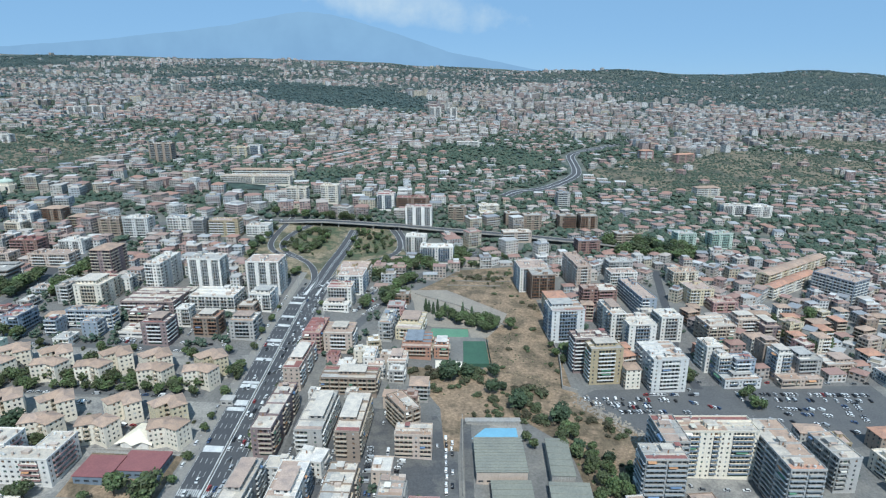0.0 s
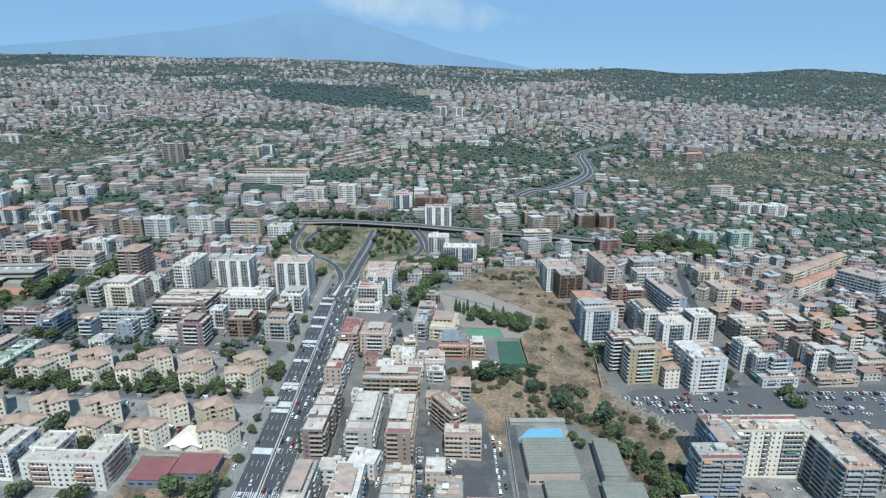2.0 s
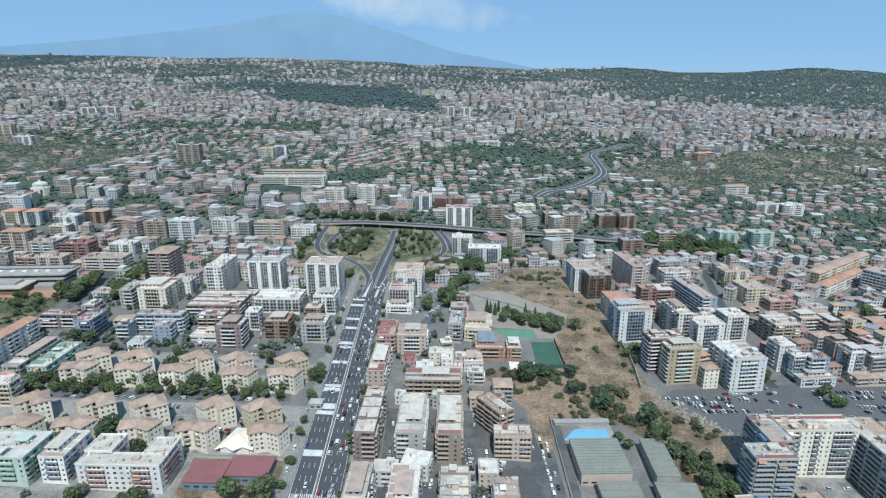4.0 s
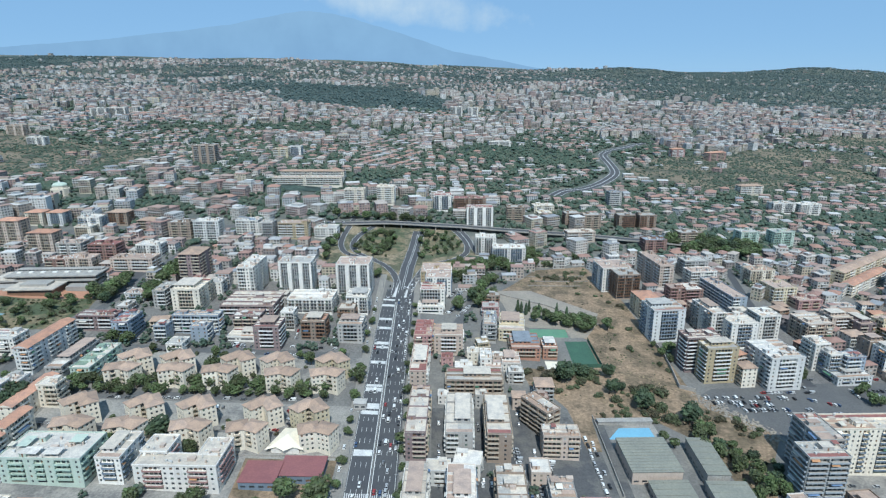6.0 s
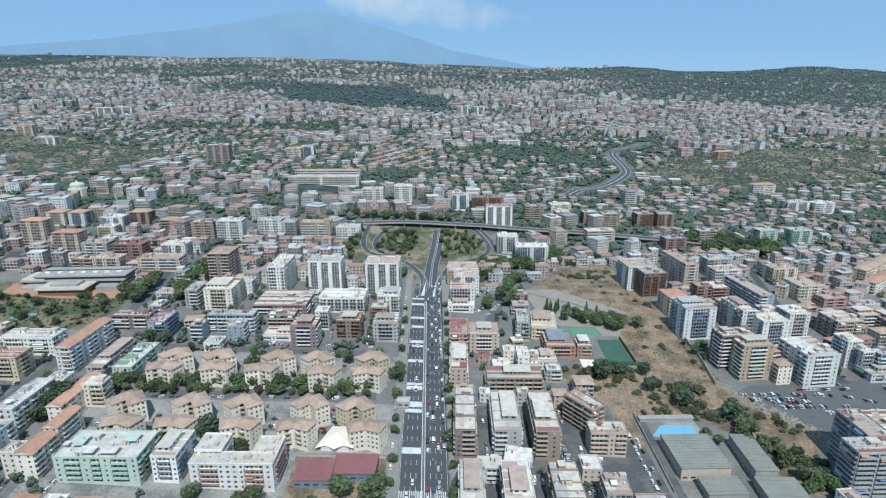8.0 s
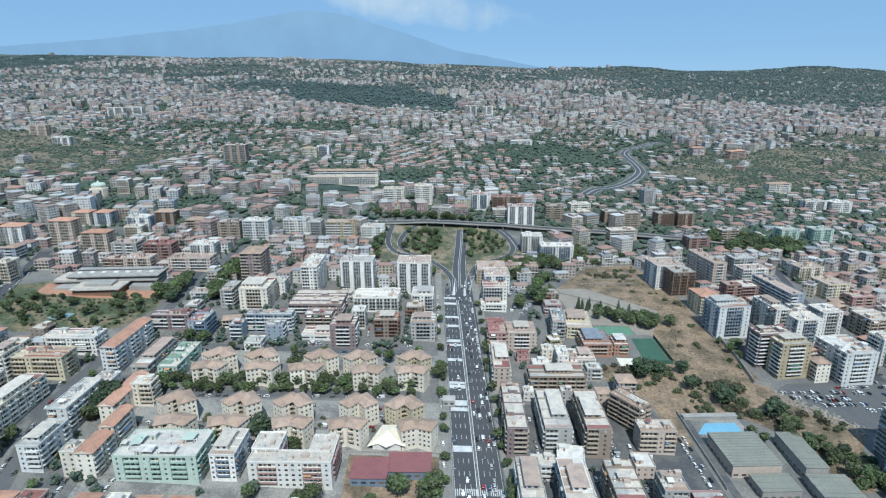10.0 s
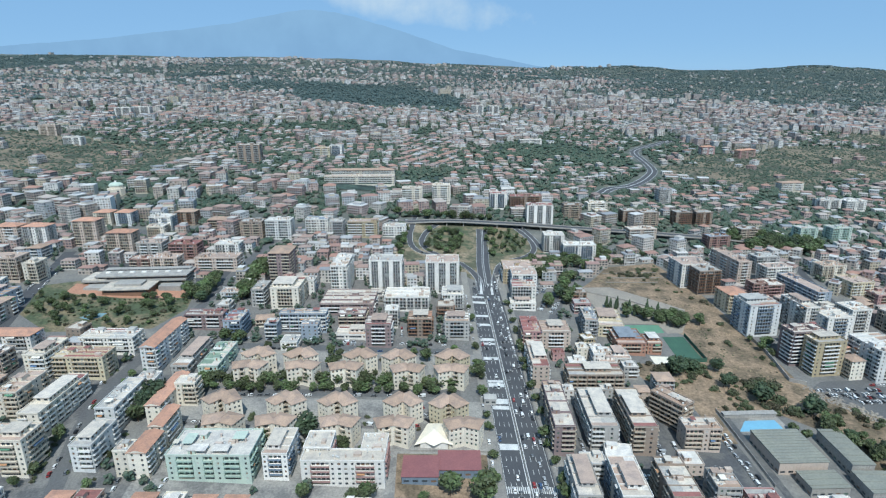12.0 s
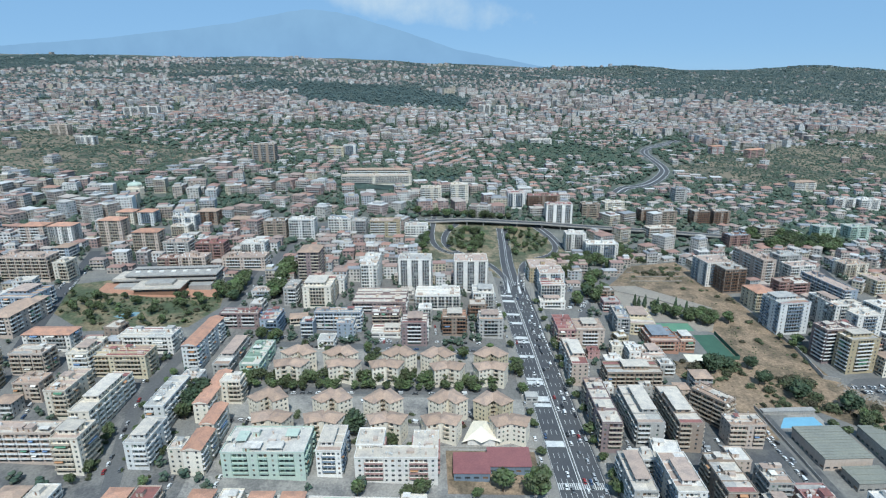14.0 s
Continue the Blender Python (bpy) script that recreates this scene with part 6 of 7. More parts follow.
# hedges and garden trees along the western streets, the interchange and the eastern quarter
for x0, y0, x1, y1, n in ((-382, 262, -395, 330, 9), (-392, 335, -391, 400, 8), (-396.5, 256, -404.5, 300, 13), (-365, 250, -366, 300, 7), (-330, 256, -326, 300, 6), (-406, 345, -404, 392, 6), (-432, 290, -428, 340, 6), (-452, 282, -420, 284, 5)):
    for k in range(n):
        f = (k + grow.uniform(0.2, 0.8)) / n
        plant(BUSH if grow.random() < 0.65 else BROAD, x0 + (x1 - x0) * f + grow.uniform(-1, 1), y0 + (y1 - y0) * f, grow.uniform(0.4, 0.75), grow)
for line, n, lo, hi in (([(-60, 505), (-48, 530), (-36, 556), (-28, 568)], 12, 0.9, 1.4), ([(-215, 600), (-216, 650), (-214, 700)], 14, 0.6, 1.2), ([(-40, 600), (-62, 612), (-74, 560)], 10, 0.7, 1.2), ([(-225, 742), (-170, 746), (-100, 750)], 16, 0.7, 1.3),
                        ([(30, 610), (60, 640), (84, 640)], 10, 0.6, 1.1), ([(-160, 545), (-150, 566)], 5, 0.6, 1.0)):
    for k in range(n):
        f = (k + 0.5) / n * (len(line) - 1)
        (x0, y0), (x1, y1) = line[int(f)], line[int(f) + 1]
        f -= int(f)
        plant(BROAD + DARK[:1], x0 + (x1 - x0) * f + grow.uniform(-4, 4), y0 + (y1 - y0) * f + grow.uniform(-4, 4), grow.uniform(lo, hi), grow)

joined("distant_shrubs", FAR_SHRUBS, "grey-green shrubs on dry park lawn and verges", "shrubs")

# ---------------------------------------------------------------- cars


def car_model(name, colour):
    """A car of one of three builds: saloon, hatchback or van."""
    words = {"car": "saloon car with dark windows", "hatchback": "small hatchback car with dark windows", "van": "tall delivery van with dark windscreen"}[name]
    ob = thing(name, 0, 0, 0, 0, f"{colour} {words} on asphalt", "car", "cars")
    back, nose, roof_back, roof_front, top = {"car": (-2.1, 2.1, -1.2, 0.45, 1.45), "hatchback": (-1.8, 1.75, -1.5, 0.35, 1.48), "van": (-2.6, 2.5, -2.5, 1.1, 2.1)}[name]
    s = Shape()
    low, mid = [], []
    for x, y in ((-0.78, back), (0.78, back), (0.86, back + 0.9), (0.86, nose - 0.8), (0.76, nose), (-0.76, nose), (-0.86, nose - 0.8), (-0.86, back + 0.9)):
        low.append((x, y, 0.28))
        mid.append((x, y, 0.88 if y < nose - 0.5 else 0.74))
    s.hull(low, mid)
    w = 0.78 if name == "van" else 0.58
    s.hull([(-w, roof_back - 0.1, top - 0.09), (w, roof_back - 0.1, top - 0.09), (w, roof_front + 0.1, top - 0.09), (-w, roof_front + 0.1, top - 0.09)],
           [(-w + 0.06, roof_back, top), (w - 0.06, roof_back, top), (w - 0.06, roof_front, top), (-w + 0.06, roof_front, top)])
    if name == "van":
        s.box(-0.82, back + 0.05, 0.86, 0.82, 0.2, top - 0.08)
    ring = [(math.cos(2 * math.pi * i / 10) * 0.31, math.sin(2 * math.pi * i / 10) * 0.31) for i in range(10)]
    for x in (-0.78, 0.78):
        for y in (back + 0.75, nose - 0.75):
            s.hull([(x - 0.1, y + a, 0.31 + b) for a, b in ring], [(x + 0.1, y + a, 0.31 + b) for a, b in ring], 1)
    part("body", s, ["car_" + colour, "tyre"], ob)
    g = Shape()
    rear = roof_back - (0.5 if name == "car" else 0.15)
    g.hull([(-0.80, rear, 0.86), (0.80, rear, 0.86), (0.80, roof_front + 0.75, 0.86), (-0.80, roof_front + 0.75, 0.86)],
           [(-w - 0.01, roof_back - 0.1, top - 0.085), (w + 0.01, roof_back - 0.1, top - 0.085), (w + 0.01, roof_front + 0.1, top - 0.085), (-w - 0.01, roof_front + 0.1, top - 0.085)])
    part("glasshouse", g, "car_glass", ob)
    return ob


COLOURS = ("white", "silver", "black", "red", "blue", "grey", "white", "white", "silver", "grey", "white", "silver", "black", "grey", "white", "silver", "white", "black")
CARS = {}
drive = random.Random(9)
PARKED = []


def park(x, y, rot, lift=0.12):
    if any(math.hypot(x - a, y - b) < 2.3 for a, b in PARKED) or any(math.hypot(x - a, y - b) < r * 0.55 for a, b, r in TAKEN):
        return
    PARKED.append((x, y))
    build = drive.choice(("car", "car", "car", "car", "hatchback", "hatchback", "hatchback", "van"))
    key = (build, drive.choice(("white", "white", "silver")) if build == "van" else drive.choice(COLOURS))
    slope = math.degrees(math.atan(terrain(x, y + 0.5) - terrain(x, y - 0.5)))
    m = pose(x, y, terrain(x, y) + lift) @ pose(0, 0, 0, slope) @ pose(0, 0, 0, 0, 0, rot)
    if key not in CARS:
        CARS[key] = car_model(*key)
        CARS[key].matrix_world = m
        return
    if y > 378:
        FAR_CARS.extend((ob.data, m) for ob in CARS[key].children)
        return
    copy_thing(CARS[key], Matrix.Identity(4)).matrix_world = m


def row(x0, y0, x1, y1, step, rot, fill=0.75):
    n = int(math.hypot(x1 - x0, y1 - y0) / step)
    for i in range(n):
        if drive.random() < fill:
            f = (i + 0.5) / n
            park(x0 + (x1 - x0) * f + drive.uniform(-0.3, 0.3), y0 + (y1 - y0) * f + drive.uniform(-0.3, 0.3), rot + drive.uniform(-3, 3))


for lane, count, turn in ((-138.4, 7, 180), (-135.3, 8, 180), (-141.4, 4, 180), (-127.2, 14, 0), (-124.0, 18, 0), (-120.8, 18, 0)):
    for k in range(count):
        park(lane + drive.uniform(-0.3, 0.3), drive.uniform(240, 540), turn, 0.2)
row(-117.2, 250, -117.2, 520, 6, 0, 0.55)
row(-148.5, 262, -148.5, 520, 6, 0, 0.35)
row(100, 360, 168, 360, 2.7, 0, 0.6)
row(118, 351, 146, 351, 2.7, 10, 0.6)
row(146, 366, 196, 368, 2.7, 90, 0.3)
row(176, 359, 196, 352, 2.7, 20, 0.6)
row(215, 371, 318, 376, 2.6, 0, 0.85)
row(238, 355, 270, 355, 2.6, 30, 0.7)
row(290, 362, 282, 336, 2.6, 60, 0.8)
row(225, 342, 262, 338, 2.6, 30, 0.35)
row(215, 328, 262, 322, 2.6, 20, 0.7)
row(186, 384, 330, 392, 5.2, 90, 0.6)
row(184, 382, 184, 440, 5.5, 0, 0.7)
row(192, 384, 192, 440, 5.5, 0, 0.7)
row(-91.5, 262, -91.5, 330, 5.5, 0, 0.5)
row(-66, 262, -66, 330, 5.5, 0, 0.5)
row(-44, 268, -44, 300, 2.7, 90, 0.8)
row(-33, 270, -33, 300, 5.5, 0, 0.7)
row(-36, 262, -30, 283, 2.7, 90, 0.8)
row(-93, 266, -72, 266, 2.6, 0, 0.7)
row(-71, 268, -50, 268, 2.6, 0, 0.7)
row(-50, 261, -22, 261, 2.6, 0, 0.9)
row(-50, 270, -38, 270, 2.6, 0, 0.9)
row(-28, 278, -20, 300, 2.7, 80, 0.8)
row(-22, 300, -2, 304, 2.7, 0, 0.7)
row(2, 262, 2, 320, 5.3, 0, 0.75)
row(5.5, 262, 5.5, 310, 5.3, 0, 0.6)
row(130, 276, 150, 276, 2.6, 0, 0.7)
row(140, 266, 170, 262, 2.6, 0, 0.7)
row(-390, 260, -402, 330, 5.5, 8, 0.6)
row(-382, 262, -395, 330, 5.5, 8, 0.5)
row(-345, 337, -160, 341, 5.4, 90, 0.5)
row(-340, 309, -160, 309, 6, 70, 0.35)
row(-345, 398, -165, 397, 5.4, 90, 0.4)
row(-379, 480, -372, 560, 5.6, 0, 0.5)
row(-536, 430, -556, 540, 5.6, 12, 0.6)
row(-526, 430, -546, 540, 5.6, 12, 0.5)
row(-73, 475, -60, 500, 2.7, 60, 0.8)
row(-82, 480, -66, 510, 2.7, 60, 0.8)
row(104, 354, 150, 355, 2.7, 0, 0.75)
row(122, 345, 172, 347, 2.7, 8, 0.6)
row(150, 339, 190, 342, 2.7, 15, 0.35)
row(160, 373, 184, 374, 2.7, 0, 0.5)
row(215, 364, 318, 369, 2.6, 0, 0.5)
row(236, 349, 275, 349, 2.6, 30, 0.6)
row(300, 366, 292, 338, 2.6, 60, 0.8)
row(246, 330, 280, 332, 2.6, 20, 0.5)
row(-330, 412, -170, 409, 5.4, 90, 0.45)
row(-258, 408, -236, 408, 2.7, 0, 0.7)
row(-207, 408, -207, 445, 5.4, 0, 0.7)
row(-176, 412, -176, 445, 5.4, 0, 0.7)
row(-352, 250, -352, 280, 5.4, 0, 0.6)
row(-328, 246, -326, 320, 5.6, 0, 0.5)
row(-430, 300, -445, 350, 5.6, 5, 0.5)
row(-460, 300, -470, 345, 5.6, 5, 0.5)
row(-505, 385, -420, 380, 5.4, 90, 0.5)
row(-408, 345, -404, 400, 5.6, 5, 0.6)
row(-40, 310, -38, 338, 5.4, 0, 0.7)
row(-120.5, 500, -116, 545, 6, 3, 0.6)
row(150, 392, 150, 470, 5.6, 5, 0.55)
row(180, 392, 180, 430, 5.6, 5, 0.55)
row(240, 400, 244, 470, 5.6, 5, 0.5)
row(-320, 312, -290, 308, 2.7, 10, 0.4)
row(-262, 330, -225, 330, 3, 10, 0.4)
row(-190, 330, -182, 300, 4, 40, 0.4)

row(-72, 520, -58, 552, 2.7, 70, 0.85)
row(-80, 515, -66, 552, 2.7, 70, 0.85)
row(142, 258, 178, 258, 2.7, 0, 0.8)
row(144, 274, 176, 274, 2.7, 90, 0.35)
row(-118, 520, -104, 590, 6, -8, 0.5)
row(-190, 620, -205, 660, 6, 8, 0.5)
row(-280, 712, -210, 728, 6, 75, 0.5)
joined("distant_cars", FAR_CARS, "white, grey and dark cars along distant streets", "cars")

# ---------------------------------------------------------------- street lamps


def lamp_model():
    ob = thing("street_lamp", 0, 0, 0, 0, "tall grey metal street lamp with one arm", "street lamp", "avenue lamps")
    s = Shape()
    s.tube(0, 0, -0.3, 9.5, 0.13, 0.07, 8)
    part("pole", s, "lamp_metal", ob)
    s = Shape()
    s.hull([(0, -0.05, 9.3), (1.9, -0.05, 9.75), (1.9, 0.05, 9.75), (0, 0.05, 9.3)], [(0, -0.05, 9.42), (1.9, -0.05, 9.87), (1.9, 0.05, 9.87), (0, 0.05, 9.42)])
    part("arm", s, "lamp_metal", ob)
    s = Shape()
    s.hull([(1.7, -0.16, 9.7), (2.5, -0.16, 9.8), (2.5, 0.16, 9.8), (1.7, 0.16, 9.7)], [(1.75, -0.1, 9.86), (2.4, -0.1, 9.92), (2.4, 0.1, 9.92), (1.75, 0.1, 9.86)])
    part("lamp_head", s, "tank_plastic", ob)
    return ob


lamp = lamp_model()
first_lamp = True
for y in range(236, 540, 27):
    for x, turn in ((-144.5, 0), (-113.2, 180)):
        m = pose(x, y, terrain(x, y), 0, 0, turn)
        if first_lamp:
            lamp.matrix_world, first_lamp = m, False
        else:
            copy_thing(lamp, m)

# ---------------------------------------------------------------- the rest of the town
KEEP = [
    [(-165, 200), (-95, 200), (-94.3, 574.5), (-36.6, 645.4), (-32.6, 729.1), (-215.2, 716.8), (-218.9, 590.8), (-165.6, 568.5)],
    [(-345, 280), (-150, 280), (-150, 402), (-345, 402)],
    [(-205, 240), (-146, 240), (-146, 290), (-205, 290)],
    [(-38.4, 530.1), (19.3, 612.6), (81.4, 624.7), (99, 527.2), (97, 371), (112, 372), (340, 386), (340, 325), (135, 312), (100, 255), (-6, 255), (-6, 350), (-30, 380), (-40, 420), (-29.2, 473.9)],
    [(-34, 256), (0, 256), (0, 350), (-34, 350)],
    [(-530, 405), (-390, 405), (-384.1, 530.1), (-540, 529.9)],
]
STREETS = [(AV, 18), (FLY, 12), ([(-377, 235), (-401, 335), (-376, 551), (-350, 670)], 8), ([(-512, 380), (-532, 450), (-564, 585)], 9), ([(-84, 431), (-53, 528), (-23, 589), (40, 661), (86, 677)], 7),
           ([(186, 374), (330, 384)], 8), ([(190, 376), (188, 420), (208, 470), (222, 540), (240, 610)], 7), ([(-560, 640), (-400, 680), (-272, 711)], 9), (HILL, 14)]
WOODS = [(-430, 2400, 350, 540, 1.0), (-180, 2200, 170, 300, 1.0), (-640, 2700, 200, 260, 0.95), (-2850, 4050, 480, 500, 0.95), (-1250, 3350, 420, 110, 0.8), (-880, 2900, 200, 130, 0.85),
         (90, 1240, 140, 150, 0.85), (190, 1180, 70, 110, 0.8), (-20, 1120, 60, 60, 0.6), (-620, 850, 100, 40, 0.8), (-470, 760, 60, 40, 0.7), (-300, 865, 95, 26, 1.0), (-190, 925, 55, 45, 0.95), (-440, 1480, 150, 70, 0.95), (-240, 1480, 110, 60, 0.85),
         (-560, 1300, 120, 60, 0.5), (-640, 760, 150, 16, 0.95), (-1300, 2000, 220, 90, 0.6), (-1050, 1680, 160, 60, 0.6), (600, 830, 110, 40, 0.6), (400, 1330, 130, 110, 0.7), (-330, 770, 60, 30, 0.7), (-700, 1450, 110, 50, 0.7),
         (2300, 3900, 1500, 700, 0.8), (1500, 3000, 620, 330, 0.65), (1150, 2450, 380, 140, 0.6), (700, 3700, 500, 320, 0.6), (-300, 3700, 700, 200, 0.55), (1800, 2350, 500, 260, 0.5)]
# districts: middle, half sizes, how they are built
DISTRICTS = [(-200, 1210, 80, 165, "rows"), (330, 2330, 560, 480, "tower"), (930, 1880, 560, 300, "palazzo"), (1350, 1750, 420, 130, "palazzo"), (-900, 1900, 640, 480, "palazzo"), (-420, 1720, 420, 150, "palazzo"), (60, 1720, 330, 130, "palazzo"),
             (40, 1040, 150, 130, "villa"), (-300, 1130, 150, 60, "villa"), (2200, 3500, 1500, 1200, "sparse"), (1200, 2750, 420, 320, "sparse"), (1300, 3650, 500, 230, "villa"), (1000, 1420, 260, 140, "villa"), (300, 900, 400, 120, "villa"),
             (-300, 740, 420, 95, "palazzo"), (120, 790, 260, 70, "palazzo"), (-720, 720, 260, 110, "palazzo")]


def far_from(x, y, line, r):
    for (x0, y0), (x1, y1) in zip(line, line[1:]):
        dx, dy = x1 - x0, y1 - y0
        f = max(0.0, min(1.0, ((x - x0) * dx + (y - y0) * dy) / (dx * dx + dy * dy)))
        if math.hypot(x - x0 - dx * f, y - y0 - dy * f) < r:
            return False
    return True


OPEN = [(-810, 1030, 215, 140), (-1020, 1160, 200, 120), (430, 1080, 150, 100), (600, 1190, 230, 130), (820, 1330, 190, 110), (1150, 1560, 240, 90)]


def bare(x, y):
    """Dry open slopes with low scrub and no houses."""
    return any(((x - cx) / rx) ** 2 + ((y - cy) / ry) ** 2 < 1 + 0.25 * noise.noise((x / 60.0, y / 60.0, 4.0)) for cx, cy, rx, ry in OPEN)


for cx, cy, rx, ry in OPEN:
    ring = [2 * math.pi * i / 30 for i in range(30)]
    patch("ground_slope", [(cx + rx * (1 + 0.22 * noise.noise((math.cos(a) * 2, math.sin(a) * 2, cx))) * math.cos(a), cy + ry * (1 + 0.22 * noise.noise((math.cos(a) * 2, math.sin(a) * 2, cy))) * math.sin(a)) for a in ring],
          "hill_scrub", 1.3, "open slope of dry brown grass and olive scrub", "slope")


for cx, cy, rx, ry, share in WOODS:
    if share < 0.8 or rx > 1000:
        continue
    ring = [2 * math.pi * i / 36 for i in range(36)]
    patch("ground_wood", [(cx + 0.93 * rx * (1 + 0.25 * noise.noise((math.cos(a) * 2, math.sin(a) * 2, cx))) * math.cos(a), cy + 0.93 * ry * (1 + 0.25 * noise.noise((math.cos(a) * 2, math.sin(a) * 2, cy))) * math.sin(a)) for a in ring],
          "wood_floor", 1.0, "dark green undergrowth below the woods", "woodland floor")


def wooded(x, y):
    best = 0.0
    for cx, cy, rx, ry, share in WOODS:
        q = ((x - cx) / rx) ** 2 + ((y - cy) / ry) ** 2
        if q < 1:
            best = max(best, share * min(1.0, 2.5 * (1 - q)))
    return best


GRID = {}
for tx, ty, tr in TAKEN:
    GRID.setdefault((int(tx // 60), int(ty // 60)), []).append((tx, ty, tr))


def free(x, y, r):
    i, j = int(x // 60), int(y // 60)
    for a in (i - 1, i, i + 1):
        for b in (j - 1, j, j + 1):
            for tx, ty, tr in GRID.get((a, b), ()):
                if math.hypot(x - tx, y - ty) < r + tr * 0.82:
                    return False
    return True


fill = random.Random(21)
WALL_PICK = ("white", "white", "cream", "cream", "tan", "tan", "grey", "yellow", "brown", "pink", "ochre", "bluewhite", "brickred", "white")
ROOF_PICK = ("beige", "beige", "grey", "tile_tan", "tan", "tile_tan", "white", "tan", "tile_orange", "grey", "beige")
made = 0
y = 232.0
while y < 515 and made < 400:
    step = 21 if y < 600 else 24
    x = -0.86 * y - 300
    while x < 0.86 * y + 60:
        px, py = x + fill.uniform(-5, 5), y + fill.uniform(-5, 5)
        x += step if x < 90 else 17
        turn = -2.6 if px < 30 else 5.0
        w, d = fill.uniform(9, 17), fill.uniform(9, 14)
        r = math.hypot(w, d) / 2
        if any(inside(px, py, k) for k in KEEP) or not all(far_from(px, py, line, q + r * 0.7) for line, q in STREETS) or not free(px, py, r):
            continue
        if fill.random() < wooded(px, py) or fill.random() > 0.9:
            continue
        big = noise.noise((px / 140.0, py / 140.0, 0.4))
        floors = max(2, min(6, round(3.0 + 3.0 * big + fill.uniform(-1, 1))))
        wall, roof = fill.choice(WALL_PICK), fill.choice(ROOF_PICK)
        if px > 100:
            roof = fill.choice(("tile_tan", "tile_tan", "tile_orange", "tan", "beige", "tile_tan"))
        apartment(px, py, w, d, turn + fill.choice((0, 0, 0, 12, -9)), floors, wall, roof, name="house")
        GRID.setdefault((int(px // 60), int(py // 60)), []).append((px, py, r))
        made += 1
    y += step

# wall and roof colours muted towards grey, with some distance haze put in
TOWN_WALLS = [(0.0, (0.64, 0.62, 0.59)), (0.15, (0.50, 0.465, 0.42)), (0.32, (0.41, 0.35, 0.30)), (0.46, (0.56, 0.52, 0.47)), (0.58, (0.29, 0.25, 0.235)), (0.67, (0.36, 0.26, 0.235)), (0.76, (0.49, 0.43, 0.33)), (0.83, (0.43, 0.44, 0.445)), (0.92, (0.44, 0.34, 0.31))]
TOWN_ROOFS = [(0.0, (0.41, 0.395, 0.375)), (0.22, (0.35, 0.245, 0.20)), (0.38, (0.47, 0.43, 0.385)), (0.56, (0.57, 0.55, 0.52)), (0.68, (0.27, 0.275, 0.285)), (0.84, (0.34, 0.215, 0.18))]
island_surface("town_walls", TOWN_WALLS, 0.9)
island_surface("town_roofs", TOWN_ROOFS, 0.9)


VILLA_ROOFS = [(0.0, (0.30, 0.185, 0.15)), (0.30, (0.31, 0.235, 0.20)), (0.50, (0.35, 0.205, 0.155)), (0.66, (0.27, 0.205, 0.18)), (0.80, (0.40, 0.345, 0.30)), (0.92, (0.36, 0.36, 0.36))]
island_surface("villa_roofs", VILLA_ROOFS, 0.9)


PLAN = {"rows": (23, 17, 0.80), "tower": (34, 36, 0.66), "palazzo": (25, 24, 0.74), "villa": (21, 22, 0.66), "sparse": (36, 34, 0.5)}


def district(x, y):
    for cx, cy, rx, ry, kind in DISTRICTS:
        if ((x - cx) / rx) ** 2 + ((y - cy) / ry) ** 2 < 1 + 0.3 * noise.noise((x / 90.0, y / 90.0, 2.0)):
            return kind
    return "palazzo" if noise.noise((x / 380.0, y / 380.0, 1.7)) > 0.06 else "villa"


